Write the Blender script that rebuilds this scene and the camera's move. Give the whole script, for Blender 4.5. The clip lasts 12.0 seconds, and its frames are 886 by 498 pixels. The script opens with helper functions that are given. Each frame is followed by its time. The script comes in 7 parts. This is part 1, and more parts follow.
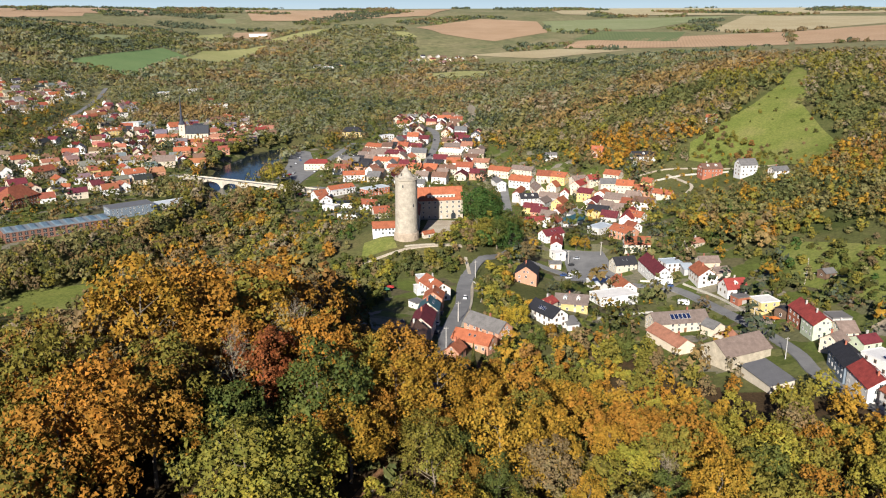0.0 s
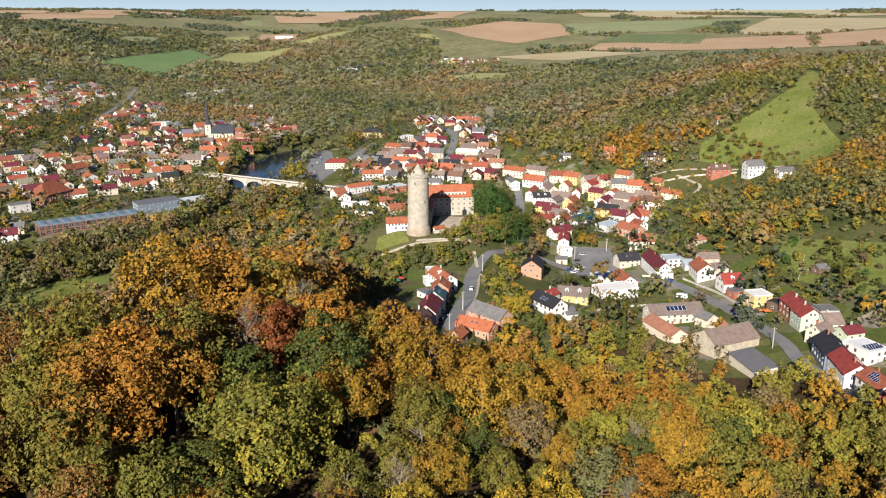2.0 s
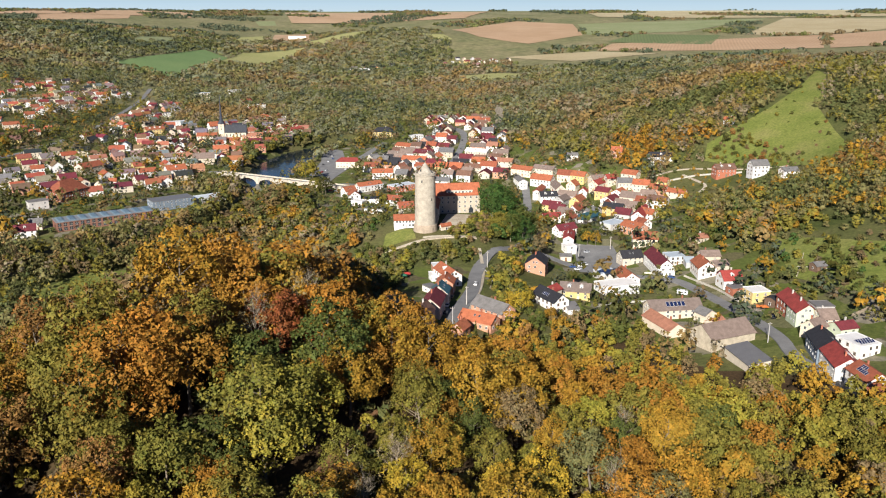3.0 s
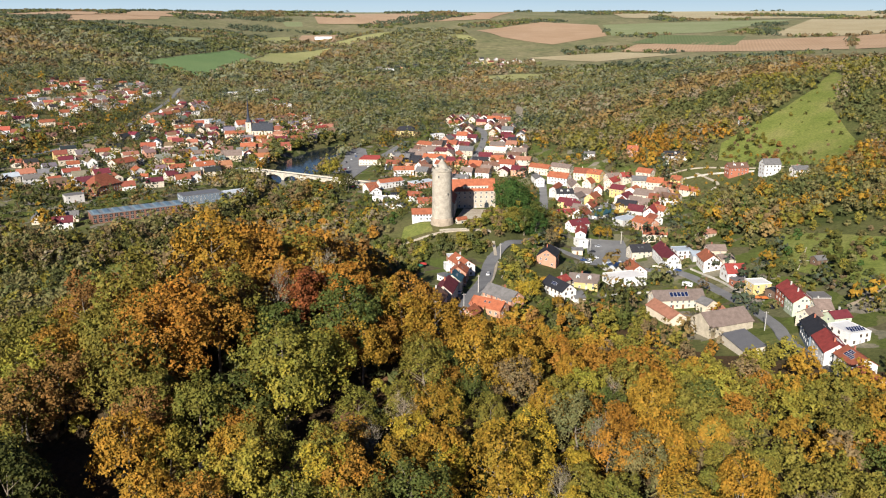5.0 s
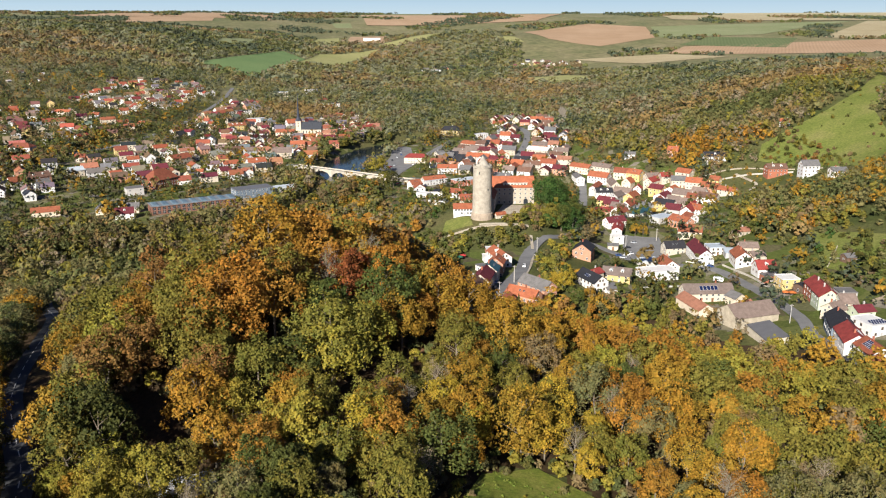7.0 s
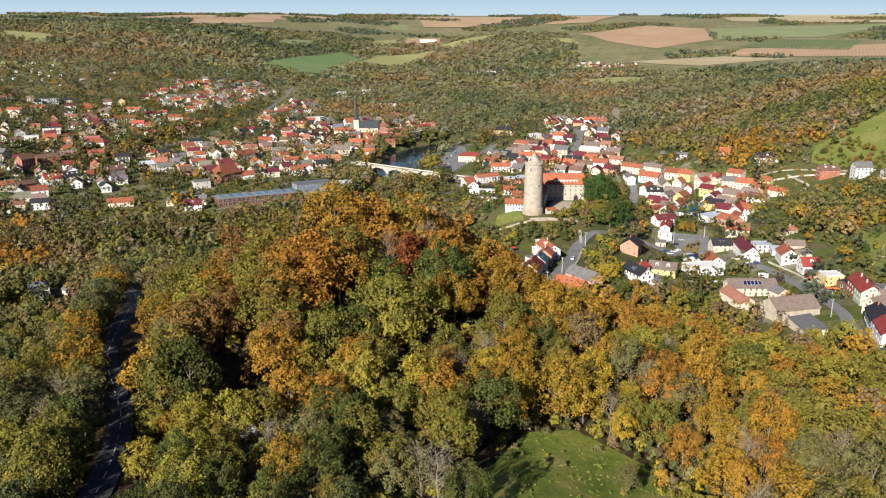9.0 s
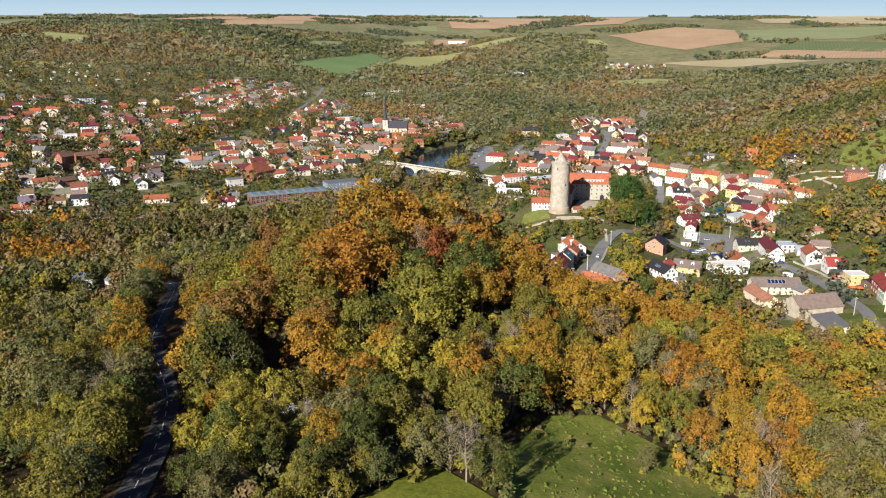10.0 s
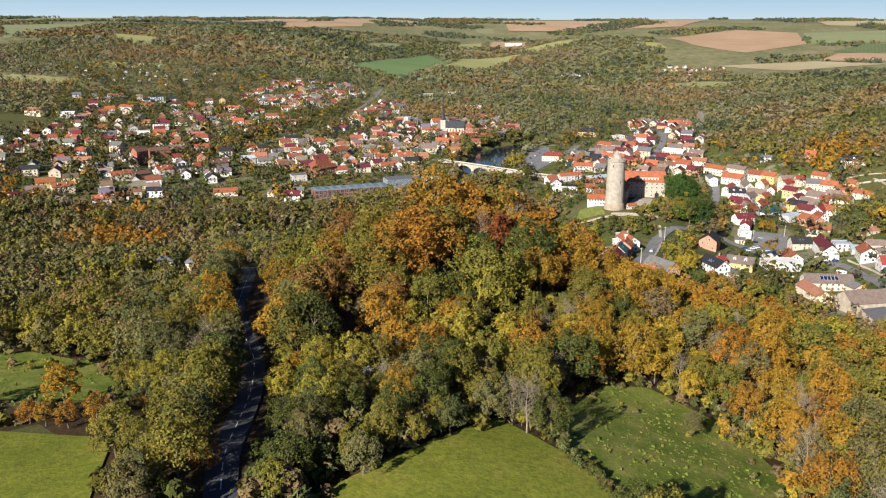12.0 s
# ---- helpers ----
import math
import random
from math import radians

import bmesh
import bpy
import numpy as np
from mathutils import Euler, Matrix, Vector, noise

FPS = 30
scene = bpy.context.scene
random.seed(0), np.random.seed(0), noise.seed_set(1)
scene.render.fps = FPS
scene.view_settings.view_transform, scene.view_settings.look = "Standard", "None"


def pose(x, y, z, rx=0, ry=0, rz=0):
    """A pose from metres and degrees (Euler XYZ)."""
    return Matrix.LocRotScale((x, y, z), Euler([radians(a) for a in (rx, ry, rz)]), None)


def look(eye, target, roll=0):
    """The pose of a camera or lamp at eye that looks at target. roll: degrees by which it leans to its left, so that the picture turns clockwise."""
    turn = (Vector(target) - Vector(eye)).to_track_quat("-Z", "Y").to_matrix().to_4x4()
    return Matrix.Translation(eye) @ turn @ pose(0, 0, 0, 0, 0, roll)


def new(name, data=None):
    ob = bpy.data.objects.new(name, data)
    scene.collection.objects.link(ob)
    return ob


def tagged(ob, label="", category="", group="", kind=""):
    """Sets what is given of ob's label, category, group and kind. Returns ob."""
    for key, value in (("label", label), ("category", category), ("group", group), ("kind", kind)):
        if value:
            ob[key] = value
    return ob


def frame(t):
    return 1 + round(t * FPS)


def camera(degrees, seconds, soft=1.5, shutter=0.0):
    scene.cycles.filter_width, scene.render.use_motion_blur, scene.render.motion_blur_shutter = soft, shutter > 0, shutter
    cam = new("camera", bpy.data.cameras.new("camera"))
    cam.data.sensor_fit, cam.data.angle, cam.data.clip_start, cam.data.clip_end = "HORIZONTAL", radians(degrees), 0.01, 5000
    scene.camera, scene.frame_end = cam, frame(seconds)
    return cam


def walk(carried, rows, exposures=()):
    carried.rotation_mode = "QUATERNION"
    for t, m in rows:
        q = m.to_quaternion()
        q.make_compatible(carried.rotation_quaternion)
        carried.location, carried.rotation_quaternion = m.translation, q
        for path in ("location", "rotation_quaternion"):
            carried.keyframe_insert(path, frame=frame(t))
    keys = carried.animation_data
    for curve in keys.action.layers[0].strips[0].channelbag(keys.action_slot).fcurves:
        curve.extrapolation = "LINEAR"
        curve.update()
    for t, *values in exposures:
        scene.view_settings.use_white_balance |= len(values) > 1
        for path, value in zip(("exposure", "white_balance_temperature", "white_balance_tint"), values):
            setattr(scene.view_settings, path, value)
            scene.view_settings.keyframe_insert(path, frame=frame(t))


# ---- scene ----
cam = camera(56.9, 12.0, 1.15)
PATH = [
    (0, (-25.596, -445.943, 122.287), (-25.398, -444.033, 121.728), 0.0),
    (0.5, (-24.051, -451.161, 122.721), (-23.867, -449.249, 122.163), 0.0),
    (1, (-22.487, -457.04, 123.259), (-22.319, -455.127, 122.702), -0.0),
    (1.5, (-21.081, -462.482, 123.794), (-20.926, -460.567, 123.237), -0.0),
    (2, (-19.717, -468.331, 124.262), (-19.577, -466.415, 123.707), 0.0),
    (2.5, (-18.254, -473.846, 124.933), (-18.129, -471.929, 124.377), 0.0),
    (3, (-16.851, -479.587, 125.413), (-16.741, -477.669, 124.858), 0.0),
    (4.8, (-12.961, -499.626, 126.512), (-12.906, -497.706, 125.957), -0.0),
    (5, (-12.749, -502.045, 126.71), (-12.698, -500.124, 126.156), -0.0),
    (5.5, (-11.958, -507.653, 126.954), (-11.925, -505.731, 126.401), -0.0),
    (6, (-11.188, -513.829, 127.222), (-11.184, -511.906, 126.67), -0.0),
    (6.5, (-10.386, -519.117, 127.371), (-10.412, -517.194, 126.82), -0.0),
    (7, (-9.89, -525.083, 127.795), (-9.948, -523.161, 127.244), -0.0),
    (8.8, (-8.747, -545.906, 127.826), (-8.919, -543.989, 127.28), 0.0),
    (9, (-8.638, -547.984, 128.101), (-8.823, -546.07, 127.554), -0.0),
    (9.5, (-8.404, -553.4, 128.287), (-8.62, -551.488, 127.742), -0.0),
    (10, (-8.283, -559.434, 128.412), (-8.532, -557.526, 127.868), -0.0),
    (10.5, (-8.25, -564.462, 128.189), (-8.53, -562.557, 127.646), -0.0),
    (11, (-8.242, -570.159, 127.932), (-8.554, -568.26, 127.39), 0.0),
    (11.5, (-8.374, -575.445, 127.689), (-8.717, -573.55, 127.149), 0.0),
    (12, (-8.674, -581.231, 127.427), (-9.049, -579.342, 126.889), 0.0),
]
walk(cam, [(t, look(eye, target, roll)) for t, eye, target, roll in PATH])

# ---- daylight: low autumn sun behind the flight, clear sky ----
SUN_AZ, SUN_EL = 201.0, 27.5  # compass degrees (from +y, clockwise) towards the sun; height
world = bpy.data.worlds.new("sky")
scene.world = world
world.use_nodes = True
sky = world.node_tree.nodes.new("ShaderNodeTexSky")
sky.sky_type, sky.sun_disc = "NISHITA", False
sky.sun_elevation, sky.sun_rotation = radians(SUN_EL), radians(SUN_AZ)
sky.altitude, sky.air_density, sky.dust_density = 200.0, 1.0, 0.25
tone = world.node_tree.nodes.new("ShaderNodeMix")
tone.data_type, tone.blend_type = "RGBA", "MULTIPLY"
tone.inputs[0].default_value, tone.inputs[7].default_value = 1.0, (0.6, 0.86, 1.6, 1.0)
world.node_tree.links.new(sky.outputs[0], tone.inputs[6])
world.node_tree.links.new(tone.outputs[2], world.node_tree.nodes["Background"].inputs[0])
world.node_tree.nodes["Background"].inputs[1].default_value = 0.022
sun = new("sun", bpy.data.lights.new("sun", "SUN"))
sun.data.energy, sun.data.angle, sun.data.color = 5.0, radians(0.6), (1.0, 0.955, 0.9)
to_sun = Vector((math.sin(radians(SUN_AZ)) * math.cos(radians(SUN_EL)), math.cos(radians(SUN_AZ)) * math.cos(radians(SUN_EL)), math.sin(radians(SUN_EL))))
sun.matrix_world = look(to_sun * 900, (0, 0, 0))
scene.view_settings.exposure = 0.88

# the hazy sky low over the far plateau
def sky_backdrop():
    m = bpy.data.materials.new("hazy_sky")
    m.use_nodes = True
    t = m.node_tree
    t.nodes.remove(t.nodes["Principled BSDF"])
    at = t.nodes.new("ShaderNodeSeparateXYZ")
    t.links.new(t.nodes.new("ShaderNodeNewGeometry").outputs["Position"], at.inputs[0])
    up = t.nodes.new("ShaderNodeMapRange")
    up.inputs["From Min"].default_value, up.inputs["From Max"].default_value = 130.0, 330.0
    t.links.new(at.outputs["Z"], up.inputs["Value"])
    ramp = t.nodes.new("ShaderNodeValToRGB")
    ramp.color_ramp.elements[0].color, ramp.color_ramp.elements[1].color = (0.32, 0.4, 0.45, 1.0), (0.17, 0.29, 0.42, 1.0)
    t.links.new(up.outputs[0], ramp.inputs["Fac"])
    glow = t.nodes.new("ShaderNodeEmission")
    t.links.new(ramp.outputs[0], glow.inputs["Color"])
    t.links.new(glow.outputs[0], t.nodes["Material Output"].inputs["Surface"])
    me = bpy.data.meshes.new("backdrop")
    arc = [radians(a) for a in range(-60, 61, 4)]
    me.from_pydata([(4880 * math.sin(a), 4880 * math.cos(a) - 520, z) for z in (60.0, 700.0) for a in arc], [], [(i, i + 1, i + 1 + len(arc), i + len(arc)) for i in range(len(arc) - 1)])
    me.materials.append(m)
    tagged(new("backdrop", me), "pale blue hazy sky above the far horizon", "sky", kind="structure")


sky_backdrop()

# ---- materials ----


class Mat:
    """A small builder for node materials."""

    def __init__(self, name, rough=0.8, spec=0.3):
        self.m = bpy.data.materials.new(name)
        self.m.use_nodes = True
        self.t = self.m.node_tree
        self.b = self.t.nodes["Principled BSDF"]
        self.b.inputs["Roughness"].default_value = rough
        self.b.inputs["Specular IOR Level"].default_value = spec
        self.coords = None

    def node(self, kind, **values):
        n = self.t.nodes.new(kind)
        if "operation" in values:
            n.operation = values["operation"]
        if "data_type" in values:
            n.data_type = values["data_type"]
        if "blend_type" in values:
            n.blend_type = values["blend_type"]
        if "wave_type" in values:
            n.wave_type, n.bands_direction = values["wave_type"], values["bands_direction"]
        if "attribute_name" in values:
            n.attribute_name = values["attribute_name"]
        return n

    def link(self, a, b):
        self.t.links.new(a, b)

    def place(self):
        if self.coords is None:
            self.coords = self.node("ShaderNodeNewGeometry").outputs["Position"]
        return self.coords

    def noise(self, scale, detail=4.0, rough=0.6, vector=None):
        n = self.node("ShaderNodeTexNoise")
        n.inputs["Scale"].default_value, n.inputs["Detail"].default_value, n.inputs["Roughness"].default_value = scale, detail, rough
        self.link(vector or self.place(), n.inputs["Vector"])
        return n.outputs["Fac"]

    def ramp(self, fac, stops):
        n = self.node("ShaderNodeValToRGB")
        e = n.color_ramp.elements
        while len(e) < len(stops):
            e.new(0.5)
        for el, (at, c) in zip(e, stops):
            el.position, el.color = at, (*c, 1.0)
        self.link(fac, n.inputs["Fac"])
        return n.outputs["Color"]

    def mix(self, fac, a, b, blend="MIX"):
        n = self.node("ShaderNodeMix", data_type="RGBA", blend_type=blend)
        for value, socket in ((fac, n.inputs[0]), (a, n.inputs[6]), (b, n.inputs[7])):
            if isinstance(value, (int, float)):
                socket.default_value = value
            elif isinstance(value, tuple):
                socket.default_value = (*value, 1.0)
            else:
                self.link(value, socket)
        return n.outputs[2]

    def math(self, op, a, b=0.0):
        n = self.node("ShaderNodeMath", operation=op)
        for value, socket in ((a, n.inputs[0]), (b, n.inputs[1])):
            if isinstance(value, (int, float)):
                socket.default_value = value
            else:
                self.link(value, socket)
        return n.outputs[0]

    def colour(self, c):
        if isinstance(c, tuple):
            self.b.inputs["Base Color"].default_value = (*c, 1.0)
        else:
            self.link(c, self.b.inputs["Base Color"])
        return self

    def bump(self, height, strength=0.3, distance=0.1):
        n = self.node("ShaderNodeBump")
        n.inputs["Strength"].default_value, n.inputs["Distance"].default_value = strength, distance
        self.link(height, n.inputs["Height"])
        self.link(n.outputs["Normal"], self.b.inputs["Normal"])
        return self


def tinted(name, rough, low, high, scale, fine, bump=0.0, rows=0.0, bump_dist=0.1):
    """Object colour, varied by stains, grain and the object's own random value."""
    k = Mat(name, rough)
    info = k.node("ShaderNodeObjectInfo")
    stain = k.ramp(k.noise(scale, 5.0, 0.65), [(0.3, (low,) * 3), (0.7, (high,) * 3)])
    grain = k.ramp(k.noise(fine, 3.0), [(0.25, (0.86,) * 3), (0.75, (1.1,) * 3)])
    c = k.mix(1.0, info.outputs["Color"], stain, "MULTIPLY")
    c = k.mix(1.0, c, grain, "MULTIPLY")
    own = k.ramp(info.outputs["Random"], [(0.0, (0.84, 0.86, 0.88)), (1.0, (1.12, 1.08, 1.04))])
    c = k.mix(1.0, c, own, "MULTIPLY")
    k.colour(c)
    if rows:
        w = k.node("ShaderNodeTexWave", wave_type="BANDS", bands_direction="Z")
        w.inputs["Scale"].default_value, w.inputs["Distortion"].default_value = rows, 0.6
        k.link(k.place(), w.inputs["Vector"])
        k.bump(w.outputs["Fac"], 0.5, bump_dist)
    elif bump:
        k.bump(k.noise(fine, 3.0), bump, bump_dist)
    return k.m


def leaves(name, from_object):
    """Leaf colour from the object (single trees) or from the mesh's own tint (woods), varied leaf by leaf; light passes through."""
    k = Mat(name, 0.75, 0.15)
    if from_object:
        base = k.node("ShaderNodeObjectInfo").outputs["Color"]
    else:
        base = k.node("ShaderNodeAttribute", attribute_name="tint").outputs["Color"]
    isle = k.node("ShaderNodeNewGeometry").outputs["Random Per Island"]
    vary = k.ramp(isle, [(0.0, (0.86,) * 3), (0.5, (0.98,) * 3), (1.0, (1.14,) * 3)] if not from_object else [(0.0, (0.68, 0.72, 0.7)), (0.5, (0.96, 0.97, 0.96)), (1.0, (1.22, 1.17, 1.1))])
    turning = k.math("MULTIPLY", k.ramp(k.noise(0.8, 4.0, 0.65), [(0.42, (0.0,) * 3), (0.66, (1.0,) * 3)]), 0.16 if from_object else 0.26)
    other = k.ramp(k.noise(0.22, 3.0), [(0.36, (0.085, 0.1, 0.02)), (0.5, (0.16, 0.14, 0.024)), (0.64, (0.27, 0.135, 0.02))])
    c = k.mix(turning, base, other)
    c = k.mix(1.0, c, vary, "MULTIPLY")
    patch = k.ramp(k.noise(0.35, 3.0), [(0.3, (0.8, 0.92, 0.9)), (0.7, (1.15, 1.03, 0.95))])
    c = k.mix(1.0, c, patch, "MULTIPLY")
    k.colour(c)
    thin = k.node("ShaderNodeBsdfTranslucent")
    k.link(c, thin.inputs["Color"])
    both = k.node("ShaderNodeMixShader")
    both.inputs[0].default_value = 0.04
    k.link(k.b.outputs[0], both.inputs[1])
    k.link(thin.outputs[0], both.inputs[2])
    k.link(both.outputs[0], k.t.nodes["Material Output"].inputs["Surface"])
    return k.m


def earth(name, a, b, c, scale=0.02, fine=0.6, rough=0.95, bump=0.5):
    """Soil, grass or crop in three tones, in broad patches and fine tufts."""
    k = Mat(name, rough, 0.1)
    broad = k.ramp(k.noise(scale, 6.0, 0.6), [(0.32, a), (0.5, b), (0.68, c)])
    tuft = k.ramp(k.noise(fine, 5.0, 0.7), [(0.3, (0.6, 0.62, 0.6)), (0.7, (1.3, 1.25, 1.2))])
    k.colour(k.mix(1.0, broad, tuft, "MULTIPLY"))
    k.bump(k.noise(fine * 2, 4.0), bump, 0.3)
    return k.m


def furrowed(name, a, b, width, turn):
    """A tilled or sown field with drill rows."""
    k = Mat(name, 0.95, 0.1)
    spin = k.node("ShaderNodeMapping")
    spin.inputs["Rotation"].default_value = (0, 0, radians(turn))
    k.link(k.place(), spin.inputs["Vector"])
    w = k.node("ShaderNodeTexWave", wave_type="BANDS", bands_direction="X")
    w.inputs["Scale"].default_value, w.inputs["Distortion"].default_value, w.inputs["Detail"].default_value = 0.314 / width, 2.0, 2.0
    k.link(spin.outputs[0], w.inputs["Vector"])
    broad = k.ramp(k.noise(0.008, 5.0), [(0.3, a), (0.7, b)])
    lines = k.ramp(w.outputs["Fac"], [(0.0, (0.9,) * 3), (1.0, (1.06,) * 3)])
    c = k.mix(1.0, broad, lines, "MULTIPLY")
    grain = k.ramp(k.noise(0.25, 5.0, 0.7), [(0.3, (0.82,) * 3), (0.7, (1.14,) * 3)])
    k.colour(k.mix(1.0, c, grain, "MULTIPLY"))
    return k.m


PLASTER = tinted("plaster", 0.9, 0.8, 1.05, 0.35, 3.0, 0.15)
TILES = tinted("roof_tiles", 0.8, 0.68, 1.14, 0.5, 2.5, 0.0, 1.6, 0.12)
SHEET = tinted("sheet_roofing", 0.45, 0.85, 1.06, 0.3, 2.0)
STONE = tinted("rubble_stone", 0.95, 0.7, 1.15, 0.35, 1.6, 0.9, 0.0, 0.2)
TIMBER = tinted("weathered_timber", 0.85, 0.7, 1.1, 0.8, 6.0, 0.3)
PAINT = tinted("painted_metal", 0.35, 0.9, 1.05, 0.5, 4.0)
RUBBER = tinted("rubber", 0.8, 0.9, 1.05, 2.0, 8.0)
BARK = tinted("bark", 0.95, 0.6, 1.15, 1.2, 5.0, 0.5)
LEAF = leaves("leaves", True)
WOODS = leaves("wood_leaves", False)
_g = Mat("window_glass", 0.08, 0.5)
_g.colour((0.03, 0.035, 0.04))
GLASS = _g.m
_p = Mat("solar_glass", 0.15, 0.6)
_p.colour((0.012, 0.02, 0.06))
SOLAR = _p.m
_w = Mat("river_water", 0.12, 0.2)
_w.colour(_w.ramp(_w.noise(0.03, 3.0), [(0.3, (0.008, 0.014, 0.018)), (0.7, (0.014, 0.022, 0.026))]))
_w.bump(_w.noise(0.8, 4.0), 0.12, 0.1)
WATER = _w.m
_a = Mat("asphalt", 0.9, 0.2)
_a.colour(_a.mix(1.0, _a.ramp(_a.noise(0.15, 5.0), [(0.3, (0.15, 0.148, 0.143)), (0.7, (0.22, 0.215, 0.205))]), _a.ramp(_a.noise(3.0), [(0.3, (0.85,) * 3), (0.7, (1.1,) * 3)]), "MULTIPLY"))
ASPHALT = _a.m
# darker asphalt for the hill road: the trees' shade is partly in its colour
_d = Mat("shaded_asphalt", 0.85, 0.2)
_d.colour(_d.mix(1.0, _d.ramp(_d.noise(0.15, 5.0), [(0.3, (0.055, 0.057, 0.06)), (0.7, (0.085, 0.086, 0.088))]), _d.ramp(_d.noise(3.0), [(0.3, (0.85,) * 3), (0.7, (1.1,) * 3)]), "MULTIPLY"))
SHADED_ASPHALT = _d.m
WHITE_LINE = earth("road_marking", (0.6, 0.6, 0.58), (0.7, 0.7, 0.68), (0.75, 0.75, 0.73), 0.5, 4.0, 0.7, 0.1)


def garden_plots():
    """Town ground: garden plots of lawn, rough grass, dug soil and gravel, each with its own edges."""
    k = Mat("town_ground", 0.95, 0.1)
    wob = k.node("ShaderNodeTexNoise")
    wob.inputs["Scale"].default_value = 0.12
    k.link(k.place(), wob.inputs["Vector"])
    shift = k.node("ShaderNodeVectorMath", operation="MULTIPLY_ADD")
    k.link(wob.outputs["Color"], shift.inputs[0])
    shift.inputs[1].default_value = (9.0, 9.0, 0.0)
    k.link(k.place(), shift.inputs[2])
    flat = k.node("ShaderNodeVectorMath", operation="MULTIPLY")
    k.link(shift.outputs[0], flat.inputs[0])
    flat.inputs[1].default_value = (1.0, 1.0, 0.0)
    cells = k.node("ShaderNodeTexVoronoi")
    cells.inputs["Scale"].default_value = 0.085
    k.link(flat.outputs[0], cells.inputs["Vector"])
    grey = k.node("ShaderNodeSeparateColor")
    k.link(cells.outputs["Color"], grey.inputs[0])
    plot = k.ramp(grey.outputs[0], [(0.0, (0.1, 0.125, 0.03)), (0.3, (0.08, 0.095, 0.025)), (0.45, (0.13, 0.14, 0.045)), (0.62, (0.1, 0.085, 0.05)), (0.75, (0.15, 0.15, 0.055)), (0.88, (0.24, 0.21, 0.17)), (1.0, (0.09, 0.095, 0.028))])
    tuft = k.ramp(k.noise(0.5, 5.0, 0.7), [(0.3, (0.62, 0.66, 0.62)), (0.7, (1.25, 1.2, 1.15))])
    k.colour(k.mix(1.0, plot, tuft, "MULTIPLY"))
    k.bump(k.noise(1.0, 4.0), 0.5, 0.3)
    return k.m


GRAVEL = earth("gravel_path", (0.36, 0.3, 0.23), (0.45, 0.39, 0.3), (0.5, 0.45, 0.36), 0.1, 2.0)
GROUND = earth("rough_grass", (0.06, 0.075, 0.022), (0.095, 0.1, 0.035), (0.13, 0.11, 0.05), 0.02, 0.5)
WOOD_FLOOR = earth("wood_floor", (0.05, 0.034, 0.018), (0.075, 0.048, 0.024), (0.042, 0.042, 0.018), 0.06, 1.0)
LAWN = earth("lawn", (0.12, 0.15, 0.032), (0.16, 0.18, 0.045), (0.2, 0.195, 0.065), 0.03, 0.5)
SHORT = earth("short_crop", (0.14, 0.165, 0.022), (0.18, 0.2, 0.028), (0.23, 0.215, 0.04), 0.05, 0.7)
TALL_GRASS = earth("tall_grass", (0.1, 0.15, 0.022), (0.17, 0.2, 0.035), (0.27, 0.25, 0.07), 0.11, 1.0)
YARD = garden_plots()
UPLAND = earth("upland_grass", (0.14, 0.15, 0.07), (0.19, 0.18, 0.09), (0.24, 0.21, 0.12), 0.006, 0.05)

# ---- land ----
NEAR_HILLS_0 = [(0, -340, 40, 1.4), (40, -260, 50, 16.5), (-50, -260, 40, 12.5), (-80, -290, 40, 16.9), (80, -330, 70, -10.5), (-80, -370, 50, -5.2),
    (-30, -410, 50, 10.9), (60, -200, 50, -16.4), (-30, -130, 70, 7.9), (-150, -200, 80, 9.6), (-120, -440, 70, 8), (140, -160, 90, -12.9), (-120,
    -120, 80, -9.3), (250, -250, 90, -9.6), (130, -80, 50, -12.1), (70, -30, 50, -3.7), (0, 20, 40, 17.6), (80, 20, 40, -14.3), (-150, 0, 100, -17.4),
    (-330, -240, 120, -6.1), (40, 50, 50, 15), (180, 10, 70, -9.2), (-330, -90, 120, -12.9), (350, -110, 140, 7.1)]
NEAR_HILLS_1 = [(140, 150, 90, -22.1), (140, 220, 60, -10.4), (-450, 10, 140, -12.2), (280, 170, 60, -15.3), (210, 240, 60, 5.7), (-360, 180, 170,
    -11.4), (-60, 330, 180, -21.4), (190, 360, 110, -7.9)]
FAR_HILLS_0 = [(-10, -600, 160, 5.9), (-310, -600, 240, 14.9), (-10, -800, 290, 24.9), (560, -10, 220, 19.8), (420, 350, 120, 11), (520, 290, 160,
    12.1), (410, 450, 160, 16.7), (-700, 310, 250, -7.3), (320, 600, 150, 13.9), (70, 700, 160, -10.9), (900, 190, 390, 29.8), (-410, 710, 400,
    -22.9), (-860, 580, 280, -6.6), (0, 1000, 260, -7.5), (-280, 1000, 300, -8.6), (320, 1000, 310, -6.6), (1010, 780, 550, 19.9), (-660, 1030, 280,
    -6.9), (20, 1500, 650, -18.9), (20, 1500, 400, -11.4), (-1490, 820, 510, 8.4), (-270, 1700, 470, -12.3), (-270, 1700, 290, -7.2), (720, 1590, 490,
    -5.8)]
FAR_HILLS_1 = [(-1220, 1330, 390, 7), (330, 1900, 600, -9.1), (-120, 2000, 290, -10), (-120, 2000, 470, -9.6), (2020, 970, 820, 13.4), (30, 2100, 290,
    -5.9), (-970, 1920, 510, 7.3), (-470, 2110, 360, -6.2), (-1680, 1530, 620, 14.4), (-2190, 930, 830, 11.9), (830, 2190, 800, -6.9), (-750, 3210,
    850, -4.6), (-50, 3300, 920, -5.7), (650, 3390, 1190, -6.6)]
